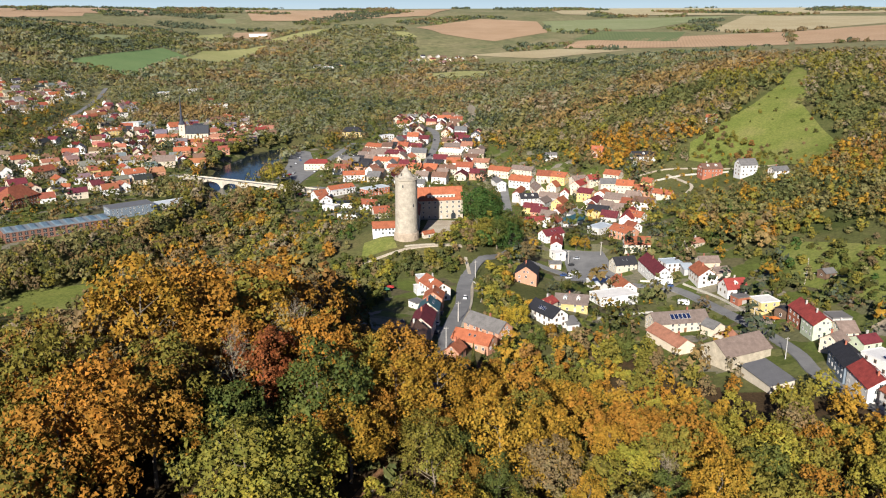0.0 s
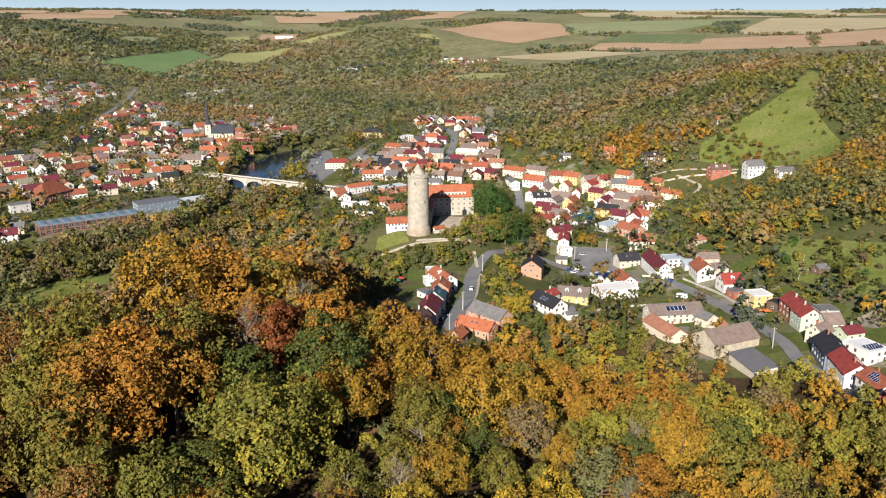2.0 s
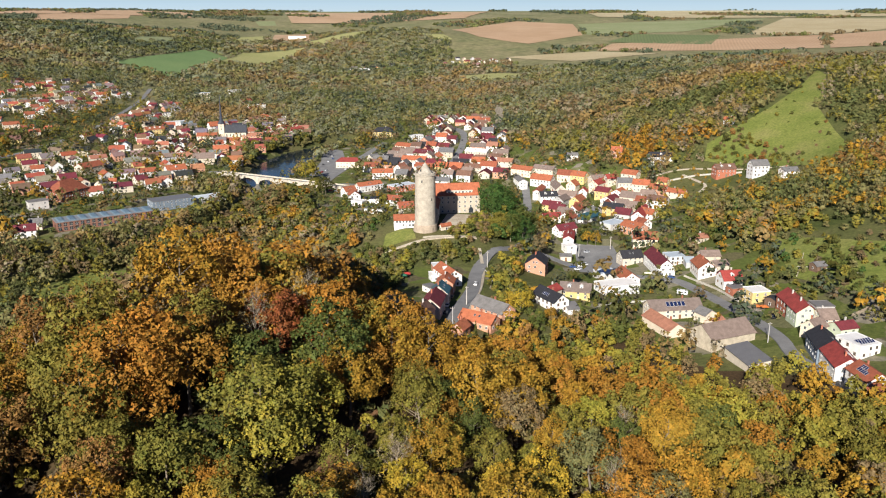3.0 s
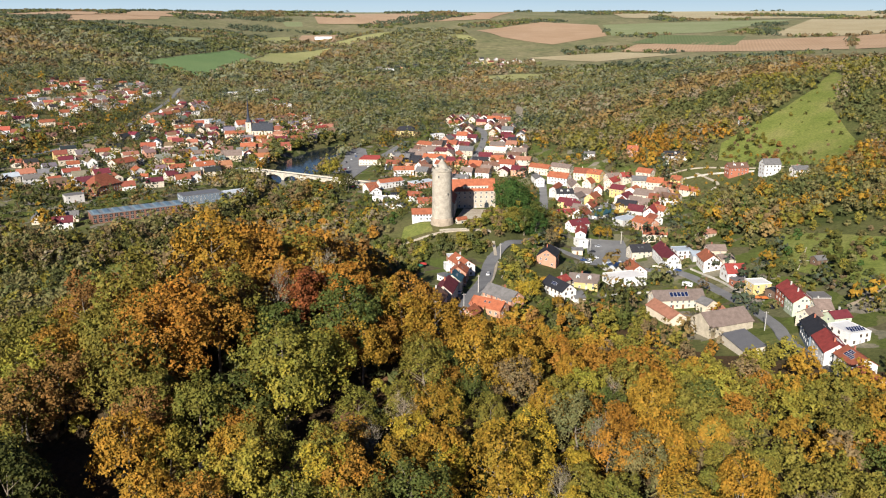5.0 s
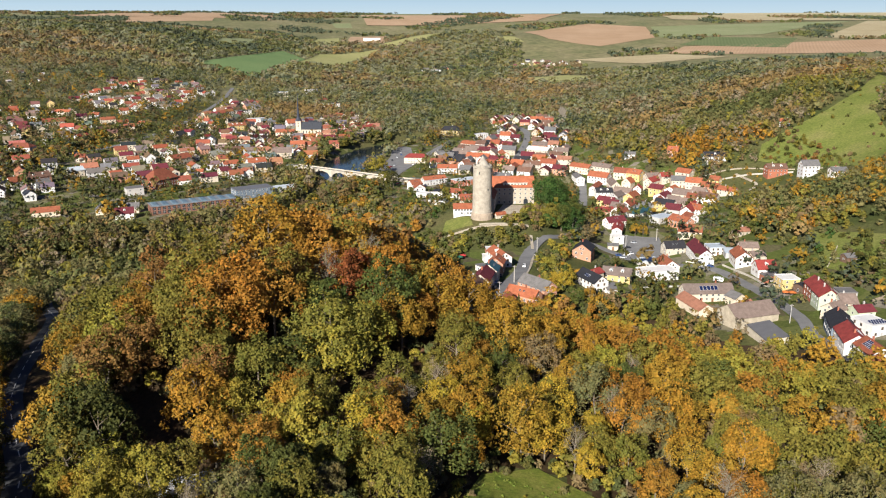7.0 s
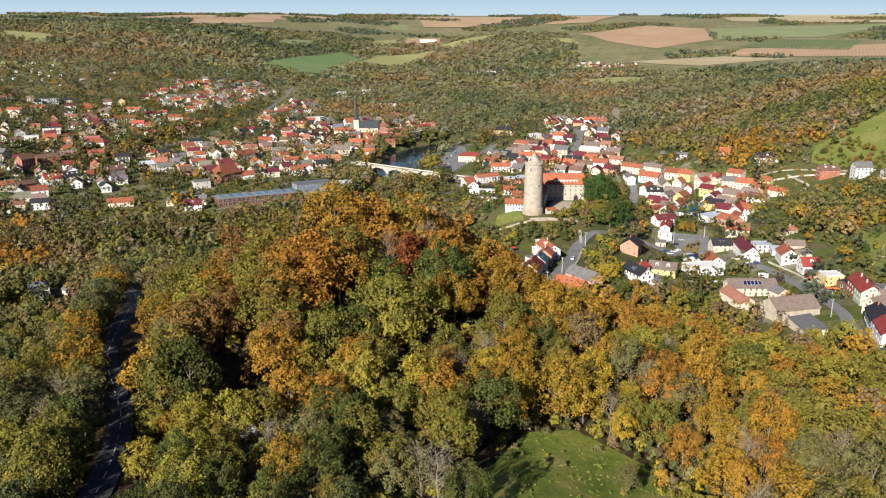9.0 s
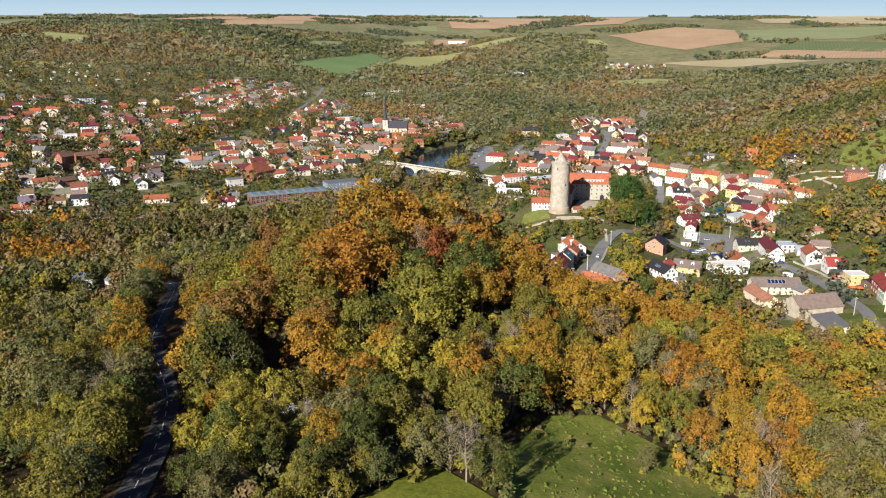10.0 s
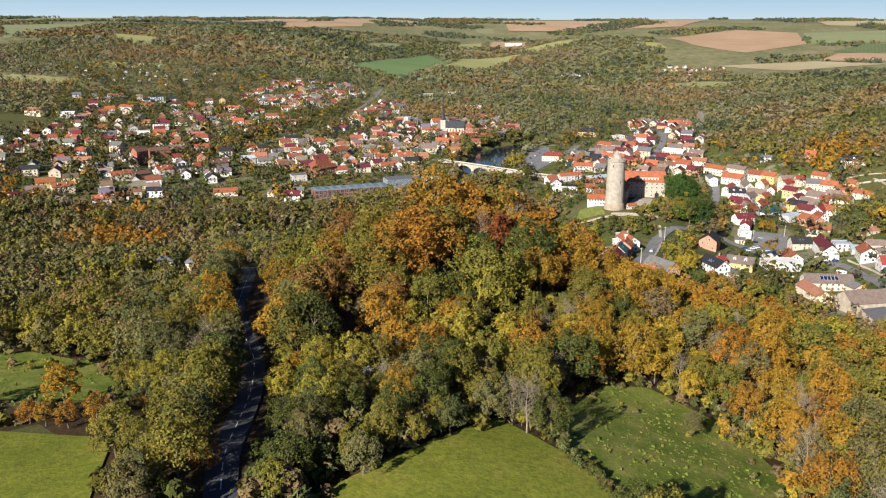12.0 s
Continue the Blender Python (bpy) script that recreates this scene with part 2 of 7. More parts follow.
DISTANT_HILLS = [(-60, 2450, 220, 46), (-380, 2800, 420, -34), (-1050, 1950, 320, 22), (520, 3500, 500, 18), (-1300, 3300, 500, 20)]
WOOD_HILL = [(-74, -222, 32, 8), (-58, -200, 27, 6), (-56, -165, 25, 8), (-54, -128, 22, 8), (-118, -178, 34, 7), (-84, -325, 22, 4), (-118, -275, 30, 4)]
LANDFORMS = np.array(WOOD_HILL + DISTANT_HILLS + NEAR_HILLS_0 + NEAR_HILLS_1 + FAR_HILLS_0 + FAR_HILLS_1, float)
RIVER = np.array([(-80, 565), (-126, 500), (-142, 450), (-148, 395), (-152, 335), (-150, 265), (-148, 195), (-160, 130), (-215, 72), (-300, 30), (-420, -20), (-700, -60)], float)
RIVER_WIDTH, WATER_LEVEL = 17.0, -36.2


def line_distance(x, y, line):
    """Distance of points to a polyline."""
    best = np.full(np.shape(x), 1e9)
    for (ax, ay), (bx, by) in zip(line[:-1], line[1:]):
        dx, dy = bx - ax, by - ay
        u = np.clip(((x - ax) * dx + (y - ay) * dy) / (dx * dx + dy * dy), 0, 1)
        best = np.minimum(best, np.hypot(x - ax - u * dx, y - ay - u * dy))
    return best


def river_distance(x, y):
    """Distance to the river's middle; below the bridge the bed is narrow."""
    return np.minimum(line_distance(x, y, RIVER[:5]) - 8.0 * np.clip((np.asarray(y) - 335) / 30, 0, 1), line_distance(x, y, RIVER[4:]) + 9.0)


def height(x, y):
    """The lie of the land: a rising plateau, broad landforms and the river's bed."""
    x, y = np.asarray(x, float), np.asarray(y, float)
    h = -8.0 + 33.6 * np.hypot(x, y) / 1000
    for gx, gy, wide, high in LANDFORMS:
        h = h + high * np.exp(-((x - gx) ** 2 + (y - gy) ** 2) / (2 * wide * wide))
    knoll = 1 / (1 + np.exp(np.minimum((np.hypot((x - 12) / 30, (y - 22) / 40) - 1) * 9, 50)))
    h = h * (1 - knoll) - 1.2 * knoll
    d = river_distance(x, y)
    bed = 1 / (1 + np.exp(np.minimum((d - RIVER_WIDTH - 2) / 2.0, 50)))
    return h * (1 - bed) + np.minimum(h, WATER_LEVEL - 2.0) * bed


def ground_at(x, y):
    return float(height(x, y))


def inside(x, y, poly):
    """Whether points lie in a polygon."""
    x, y = np.asarray(x, float), np.asarray(y, float)
    odd = np.zeros(x.shape, bool)
    for (ax, ay), (bx, by) in zip(poly, poly[1:] + poly[:1]):
        if ay == by:
            continue
        odd ^= ((ay > y) != (by > y)) & (x < (bx - ax) * (y - ay) / (by - ay) + ax)
    return odd


def mesh_from(name, verts, faces, mats, index=None, smooth=False):
    me = bpy.data.meshes.new(name)
    me.from_pydata(verts, [], faces)
    for m in mats:
        me.materials.append(m)
    if index is not None:
        me.polygons.foreach_set("material_index", np.asarray(index, np.int32))
    if smooth:
        me.polygons.foreach_set("use_smooth", np.ones(len(me.polygons), bool))
    return me


def triangles(name, points, mat):
    """A mesh of loose triangles from an array (n, 3, 3)."""
    n = len(points)
    me = bpy.data.meshes.new(name)
    me.vertices.add(3 * n)
    me.vertices.foreach_set("co", np.ascontiguousarray(points, np.float32).ravel())
    me.loops.add(3 * n)
    me.loops.foreach_set("vertex_index", np.arange(3 * n, dtype=np.int32))
    me.polygons.add(n)
    me.polygons.foreach_set("loop_start", np.arange(0, 3 * n, 3, dtype=np.int32))
    me.update()
    me.validate()
    me.materials.append(mat)
    return me


# the ground: rings round the flight, fine near it, out to the horizon
def build_ground():
    rings = [0.0]
    while rings[-1] < 4850:
        rings.append(rings[-1] + max(5.0, rings[-1] * 0.0125))
    rings = np.array(rings[1:]) + 20
    turns = np.r_[np.arange(-52, 52, 0.5), np.arange(52, 308, 4.0)]
    a = np.radians(turns)
    x = rings[:, None] * np.sin(a)[None]
    y = rings[:, None] * np.cos(a)[None] - 520
    z = height(x, y)
    n, m = z.shape
    verts = np.stack([x, y, z], -1).reshape(-1, 3).tolist() + [(0.0, -520.0, ground_at(0, -520))]
    faces = [(i * m + j, i * m + (j + 1) % m, (i + 1) * m + (j + 1) % m, (i + 1) * m + j)[::-1] for i in range(n - 1) for j in range(m)]
    faces += [(n * m, (j + 1) % m, j)[::-1] for j in range(m)]
    cx = (x[:-1] + np.roll(x, -1, 1)[1:]) / 2
    cy = (y[:-1] + np.roll(y, -1, 1)[1:]) / 2
    town = np.zeros(cx.shape, bool)
    for poly in TOWN:
        town |= inside(cx, cy, poly)
    wooded = inside(cx, cy, HILL_WOOD)
    for poly in GREENS:
        wooded &= ~inside(cx, cy, poly)
    idx = np.where(town, 1, np.where(wooded, 3, np.where(np.hypot(cx, cy + 520) > 1500, 2, 0))).ravel().tolist() + [0] * m
    ob = new("ground", mesh_from("ground", verts, faces, [GROUND, YARD, UPLAND, WOOD_FLOOR], idx, True))
    tagged(ob, "rolling valley land of rough autumn grass and soil", "ground", kind="structure")


def field(corners, mat, label, lift=1.0, cells=14):
    """A field between four corners, lying on the land."""
    (ax, ay), (bx, by), (cx, cy), (dx, dy) = corners
    u, v = np.meshgrid(np.linspace(0, 1, cells + 1), np.linspace(0, 1, cells + 1))
    x = (1 - v) * ((1 - u) * ax + u * bx) + v * ((1 - u) * dx + u * cx)
    y = (1 - v) * ((1 - u) * ay + u * by) + v * ((1 - u) * dy + u * cy)
    k = cells + 1
    verts = np.stack([x, y, height(x, y) + lift], -1).reshape(-1, 3).tolist()
    faces = [(i * k + j, i * k + j + 1, (i + 1) * k + j + 1, (i + 1) * k + j) for i in range(cells) for j in range(cells)]
    return tagged(new("field", mesh_from("field", verts, faces, [mat], None, True)), label, "field", kind="structure")


def smooth_line(points, step=4.0):
    """A Catmull-Rom line through plan points."""
    p = np.array([points[0], *points, points[-1]], float)
    out = []
    for a, b, c, d in zip(p[:-3], p[1:-2], p[2:-1], p[3:]):
        n = max(2, int(np.hypot(*(c - b)) / step))
        for s in np.arange(n) / n:
            out.append(0.5 * (2 * b + (c - a) * s + (2 * a - 5 * b + 4 * c - d) * s * s + (3 * b - a - 3 * c + d) * s**3))
    out.append(p[-2])
    return np.array(out)


def strip(name, points, width, mat, label, category, lift=0.3, offset=0.0, step=4.0, dash=0.0):
    """A road, path or marking along a plan line, draped on the land; with dash, pieces with gaps."""
    line = smooth_line(points, step)
    way = np.gradient(line, axis=0)
    way /= np.linalg.norm(way, axis=1)[:, None]
    side = np.stack([way[:, 1], -way[:, 0]], -1)
    mid = height(line[:, 0] + side[:, 0] * offset * 0, line[:, 1])
    rows = []
    for s in (-0.5, 0.5):
        q = line + side * (offset + s * width)
        rows.append(np.c_[q, 0.5 * height(q[:, 0], q[:, 1]) + 0.5 * mid + lift])
    n = len(line)
    low = [np.c_[r[:, :2], r[:, 2] - 0.8] for r in rows]
    verts = np.concatenate(rows + low).tolist()
    faces = []
    for i in range(n - 1):
        if dash and (i // 2) % 2:
            continue
        faces += [(i, i + n, i + n + 1, i + 1), (i, i + 1, i + 1 + 2 * n, i + 2 * n), (i + n + 1, i + n, i + 3 * n, i + 3 * n + 1)]
    me = mesh_from(name, verts, [f[::-1] for f in faces], [mat])
    return tagged(new(name, me), label, category, kind="structure")


# ---- plan of the land use ----
TOWN = [
    [(-130, 300), (-80, 120), (-20, 60), (30, 70), (70, -40), (60, -120), (95, -150), (190, -200), (205, -130), (182, 30), (212, 150), (212, 200), (170, 300), (110, 420), (100, 620), (20, 720), (-60, 600)],
    [(-480, 560), (-560, 300), (-600, 60), (-420, 20), (-260, 120), (-200, 330), (-150, 520), (-200, 640), (-330, 680)],
    [(-24, -215), (-26, -120), (-6, -45), (32, -45), (25, -120), (15, -215)],
]
SLOPE_WOOD = [(212, 0), (200, 60), (216, 140), (255, 165), (320, 110), (460, 110), (460, -200), (300, -200), (270, -110), (240, -20)]
MEADOW = [(-22, -398), (-5, -350), (8, -342), (30, -362), (40, -400), (36, -450), (4, -450), (-6, -428)]
CROP = [(-60, -470), (-48, -432), (-28, -404), (-6, -424), (8, -470)]
LEFT_FIELD = [(-210, -500), (-190, -432), (-113, -434), (-96, -470), (-90, -500)]
SLOPE_MEADOW = [(252, 214), (278, 180), (300, 145), (308, 109), (340, 140), (352, 189), (365, 245), (377, 262), (420, 343), (428, 378), (379, 314), (337, 281), (298, 262), (264, 246)]
RIVER_GARDENS = [(-240, -20), (-222, 35), (-180, 45), (-158, 12), (-200, -34)]
ORCHARD = [(185, -85), (205, -20), (235, -25), (265, -130), (215, -160), (195, -140)]
HILL_ROAD = [(-58, -500), (-70, -470), (-83, -441), (-90.5, -418.5), (-99, -394), (-112, -362), (-124, -342), (-138, -319), (-150, -289), (-164, -255), (-190, -195), (-226, -135), (-262, -70)]
ROW_STREET = [(-10, -232), (-4, -208), (8, -139), (20, -92), (26, -55), (38, -18), (57, 9), (75, 60), (80, 100), (95, 200), (100, 240), (104, 275)]
EAST_STREET = [(104, -22), (125, -34), (141, -50), (150, -97), (151, -149), (147, -176), (150, -215), (160, -260)]
MAIN_ROAD = [(-470, 330), (-432, 400), (-416, 470), (-412, 560), (-420, 680), (-431, 770), (-456, 975), (-480, 1120)]
BRIDGE_LINE = [(-200, 352), (-76, 278)]
HILL_WOOD = [(-330, -470), (-330, -200), (-260, -150), (-140, -110), (-75, -60), (-50, -48), (-24, -62), (-27, -120), (-30, -175), (-28, -215), (-18, -228), (14, -228), (18, -175), (44, -150), (70, -125), (92, -135), (98, -168), (128, -186), (160, -215), (210, -240), (160, -330), (90, -470)]
CLEARINGS = [(-66, -323, 6), (-78, -311, 5), (-92, -318, 5), (-42, -297, 5), (-100, -300, 5), (-135, -424, 9), (-122, -424, 9), (-150, -424, 8), (-111, -430, 6), (-86, -350, 11), (-91, -338, 8), (-78, -362, 6), (-190, -257, 11), (-180, -271, 9), (-44, -338, 8), (-38, -327, 7), (-33, -314, 6), (-57, -290, 5), (-58, -314, 7), (-72, -370, 8), (-6, -240, 8), (88, -238, 6), (98, -219, 7), (97, -200, 7), (90, -262, 6), (85, -279, 6), (114, -194, 6), (86, -294, 7), (-236, -188, 19), (-214, -216, 15), (-200, -238, 11), (-226, -214, 14), (-213, -237, 13), (-243, -200, 12)]
LEFT_LAWN = [(-215, -372), (-190, -362), (-169, -370), (-151, -373), (-134, -393), (-131, -407), (-140, -414), (-210, -422)]
FACTORY_YARD = [(-300, 95), (-270, 85), (-215, 150), (-160, 215), (-165, 255), (-205, 260), (-290, 190)]
ROW_VIEW = [(205, 105), (262, 95), (300, 90), (320, 130), (300, 190), (262, 215), (215, 215), (205, 160)]
FAR_QUARTER = [(-900, 640), (-720, 370), (-730, 150), (-600, 40), (-470, 300), (-440, 480), (-340, 500), (-350, 900), (-420, 980), (-490, 1000), (-560, 1140), (-700, 1070), (-820, 1040), (-989, 1030), (-1050, 900)]
GREENS = [MEADOW, CROP, LEFT_FIELD, SLOPE_MEADOW, ORCHARD, LEFT_LAWN, RIVER_GARDENS]

# ---- trees ----
TINTS = {
    "green": (0.072, 0.086, 0.02), "leafy": (0.038, 0.08, 0.018), "dark": (0.06, 0.063, 0.016), "olive": (0.152, 0.132, 0.024), "lime": (0.225, 0.19, 0.028),
    "yellow": (0.32, 0.225, 0.026), "gold": (0.28, 0.156, 0.02), "orange": (0.28, 0.13, 0.02), "rust": (0.2, 0.1, 0.03),
    "brown": (0.16, 0.11, 0.055), "red": (0.2, 0.062, 0.022), "bare": (0.2, 0.165, 0.085),
    # ash, sage, fawn: greyed like bare twigs, and in place of distance haze
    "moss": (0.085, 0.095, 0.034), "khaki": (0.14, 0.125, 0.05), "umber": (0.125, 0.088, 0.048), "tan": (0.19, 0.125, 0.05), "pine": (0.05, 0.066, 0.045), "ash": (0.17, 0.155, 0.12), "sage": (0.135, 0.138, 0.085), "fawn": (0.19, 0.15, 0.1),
}


def leaf_cloud(rng, n, width, high, base, leaf, lobes, flat=0.42):
    """Triangles of foliage on the outsides of overlapping lobes, more of them on top."""
    c = rng.normal(size=(lobes, 3))
    c /= np.linalg.norm(c, axis=1)[:, None]
    c *= rng.uniform(0.25, 0.7, (lobes, 1))
    c[:, 2] = rng.uniform(-0.62, 0.62, lobes)
    c[:, :2] *= (1.05 - 0.55 * np.abs(c[:, 2:] + 0.15))
    c[0] = (0, 0, 0.6)
    r = rng.uniform(0.26, 0.5, lobes)
    which = rng.integers(0, lobes, n)
    d = rng.normal(size=(n, 3))
    d[:, 2] = np.where(d[:, 2] < -0.3, -d[:, 2], d[:, 2])
    d /= np.linalg.norm(d, axis=1)[:, None]
    p = c[which] + d * (r[which] * rng.uniform(0.62, 1.06, n))[:, None]
    p *= np.array([width / 2, width / 2, high / 2])
    p[:, 2] += base + high * 0.48
    return leaf_tris(rng, p, d, leaf, flat)


def crown_cloud(rng, n, width, high, base, leaf, clumps, flat=0.55):
    """A broad domed crown: sprays of leaves on many small clumps over an uneven dome, and darker ones within."""
    c = rng.normal(size=(clumps * 3, 3))
    c /= np.linalg.norm(c, axis=1)[:, None]
    c = c[c[:, 2] > -0.45][:clumps]
    clumps = len(c)
    swell = np.array([noise.noise(Vector(v) * 1.4 + Vector((width, high, float(leaf)))) for v in c])
    reach = 0.8 + 0.34 * swell + rng.uniform(-0.12, 0.08, clumps)
    r = rng.uniform(0.15, 0.29, clumps)
    which = rng.choice(clumps, n, p=r**2 / (r**2).sum())
    d = rng.normal(size=(n, 3)) + c[which] * 1.1 + np.array([0, 0, 0.45])
    d /= np.linalg.norm(d, axis=1)[:, None]
    p = c[which] * reach[which][:, None] + d * (r[which] * rng.uniform(0.55, 1.1, n))[:, None] * np.array([1, 1, 0.75])
    deep = rng.uniform(size=n) < 0.16
    p[deep] *= rng.uniform(0.45, 0.85, (int(deep.sum()), 1))
    p[:, 2] = np.where(p[:, 2] < 0, p[:, 2] * 0.8, p[:, 2])
    p *= np.array([width / 2, width / 2, high / 1.75])
    p[:, 2] += base + high * 0.4
    return leaf_tris(rng, p, 0.6 * d + 0.4 * c[which], leaf, flat)


def leaf_tris(rng, p, d, leaf, flat):
    n = len(p)
    nrm = d + rng.normal(size=(n, 3)) * flat
    nrm /= np.linalg.norm(nrm, axis=1)[:, None]
    u = np.cross(nrm, rng.normal(size=(n, 3)))
    u /= np.linalg.norm(u, axis=1)[:, None]
    v = np.cross(nrm, u)
    s = (leaf * rng.uniform(0.55, 1.45, n))[:, None]
    big = rng.uniform(size=n) < 0.01  # a few broad sprays inside the crown
    s[big] *= 2.3
    p = np.where(big[:, None], p - d * 0.9 * leaf * 3, p)
    tri = np.stack([p + u * s, p - u * s * 0.45 + v * s * 0.85, p - u * s * 0.5 - v * s * 0.75], 1)
    return tri


def limb(verts, faces, a, b, ra, rb, sides=5):
    """A tapered round piece from a to b."""
    a, b = Vector(a), Vector(b)
    q = (b - a).to_track_quat("Z", "Y")
    k = len(verts)
    for c, r in ((a, ra), (b, rb)):
        for i in range(sides):
            w = 2 * math.pi * i / sides
            verts.append(tuple(c + q @ Vector((r * math.cos(w), r * math.sin(w), 0))))
    for i in range(sides):
        j = (i + 1) % sides
        faces.append((k + i, k + j, k + sides + j, k + sides + i))
    faces.append(tuple(k + sides + i for i in range(sides)))


def trunk_mesh(rng, high, girth, reach, limbs, twigs=0):
    verts, faces = [], []
    p = Vector((0, 0, -1.0))
    parts = 4
    spine = [p]
    for i in range(parts):
        p = Vector((rng.normal() * 0.25, rng.normal() * 0.25, high * (i + 1) / parts))
        spine.append(p)
    for i in range(parts):
        limb(verts, faces, spine[i], spine[i + 1], girth * (1 - i * 0.21), girth * (1 - (i + 1) * 0.21), 6)
    for i in range(limbs):
        f = rng.uniform(0.3, 0.98)
        k = f * parts
        a = spine[int(k)].lerp(spine[min(parts, int(k) + 1)], k - int(k))
        w = rng.uniform(0, 6.28)
        out = reach * rng.uniform(0.5, 1.0) * (1.15 - 0.5 * f)
        b = a + Vector((math.cos(w) * out, math.sin(w) * out, out * rng.uniform(0.5, 1.3)))
        r = girth * 0.42 * (1.15 - f * 0.8)
        limb(verts, faces, a, b, r, r * 0.25, 4)
        for _ in range(twigs):
            g = rng.uniform(0.35, 1.0)
            c = a.lerp(b, g)
            e = c + Vector((rng.normal(), rng.normal(), abs(rng.normal()) + 0.5)) * reach * 0.24
            limb(verts, faces, c, e, r * 0.35, r * 0.08, 3)
            for _ in range(2):
                h = c.lerp(e, rng.uniform(0.4, 1.0))
                limb(verts, faces, h, h + Vector((rng.normal(), rng.normal(), abs(rng.normal()))) * reach * 0.15, r * 0.16, r * 0.05, 3)
    return mesh_from("trunk", verts, faces, [BARK])


def conifer_leaves(rng, n, width, high):
    z = 1 - np.sqrt(rng.uniform(0, 1, n))
    tier = 0.78 + 0.22 * ((z * 9) % 1.0)[::1]
    w = rng.uniform(0, 2 * np.pi, n)
    r = (1 - z) * (1.6 - tier) * rng.uniform(0.55, 1.0, n) * width / 2
    p = np.stack([np.cos(w) * r, np.sin(w) * r, z * high + 0.6 - r * 0.25], -1)
    d = np.stack([np.cos(w), np.sin(w), np.full(n, 0.6)], -1)
    return leaf_tris(rng, p, d, 0.36, 0.5)


def tree_kind(seed, high, width, n, leaf, lobes, girth=0.28, limbs=7, twigs=0, conifer=False):
    """One kind of tree: an Empty with a trunk and a crown, kept aside until it is copied."""
    rng = np.random.default_rng(seed)
    if conifer:
        tri = conifer_leaves(rng, n, width, high)
    else:
        tri = (crown_cloud if lobes > 20 else leaf_cloud)(rng, n, width, high * 0.88, high * 0.08, leaf, lobes)
    crown = triangles("crown", tri, LEAF)
    trunk = trunk_mesh(rng, high * (0.9 if conifer else 0.72 if not twigs else 0.85), girth, 0.1 if conifer else width * 0.36, limbs, twigs)
    return trunk, crown, tri


NEAR_KINDS = [tree_kind(10 + i, 16 + 1.1 * (i % 4), 11.2 + 1.0 * (i % 4), 4000, 0.262, 58 + 7 * i, 0.3) for i in range(6)]
MID_KINDS = [tree_kind(30 + i, 15 + (i % 3), 11 + 1.0 * (i % 3), 1300, 0.38, 40 + 4 * i) for i in range(5)]
BACK_KINDS = [crown_cloud(np.random.default_rng(90 + i), 400, 11, 14, 1.2, 0.7, 30) for i in range(5)]
BUSH_KINDS = [tree_kind(50 + i, 4.5, 5.5, 210, 0.4, 9, 0.1, 3) for i in range(3)]
BARE_KINDS = [tree_kind(60 + i, 15, 10, 900, 0.17, 34, 0.22, 26, 8) for i in range(3)]
FIR_KINDS = [tree_kind(70 + i, 16, 7, 1600, 0.45, 5, 0.2, 3, 0, True) for i in range(2)]
WORDS = {
    "green": "broad tree with a full green crown", "leafy": "tall tree with a fresh green crown", "dark": "tree with a dense dark green crown", "olive": "tree turning from green to olive yellow",
    "lime": "tree with a yellowish green autumn crown", "yellow": "tree with a bright yellow autumn crown", "gold": "tree with a golden autumn crown",
    "orange": "tree with an orange autumn crown", "rust": "tree with a rust-brown autumn crown", "brown": "half-bare tree with brown leaves",
    "khaki": "tree with a dull yellow-brown crown", "moss": "tree with a mossy green crown", "tan": "tree with a tan-brown autumn crown",
    "red": "tree with dark red autumn leaves", "bare": "nearly bare tree with pale grey branches",
}


def plant(kind, x, y, tint, rng, size=1.0, name="tree", group="trees", where="on the slope", sink=0.0):
    """One tree at a plan place, on the ground."""
    trunk, crown, _ = kind
    root = new(name)
    root.empty_display_size = 0.1
    s = size * rng.uniform(0.85, 1.15)
    root.matrix_world = Matrix.LocRotScale((x, y, ground_at(x, y) - sink), Euler((0, 0, rng.uniform(0, 6.28))), (s * rng.uniform(0.9, 1.1), s * rng.uniform(0.9, 1.1), s))
    base = np.array(TINTS[tint]) * rng.uniform(0.85, 1.15) * np.array([rng.uniform(0.92, 1.08), 1, 1])
    for me, part_name, c in ((trunk, "trunk", (0.2, 0.165, 0.12) if tint != "bare" else (0.3, 0.25, 0.18)), (crown, "crown", base)):
        ob = new(part_name, me)
        ob.parent = root
        ob.color = (*[float(v) for v in c], 1.0)
    tagged(root, WORDS[tint] + " " + where, "tree" if name != "bush" else "bush", group)
    return root


def weave(x, y, scale, seed):
    return noise.noise(Vector((x * scale + seed * 17.3, y * scale - seed * 9.1, seed * 3.7)))


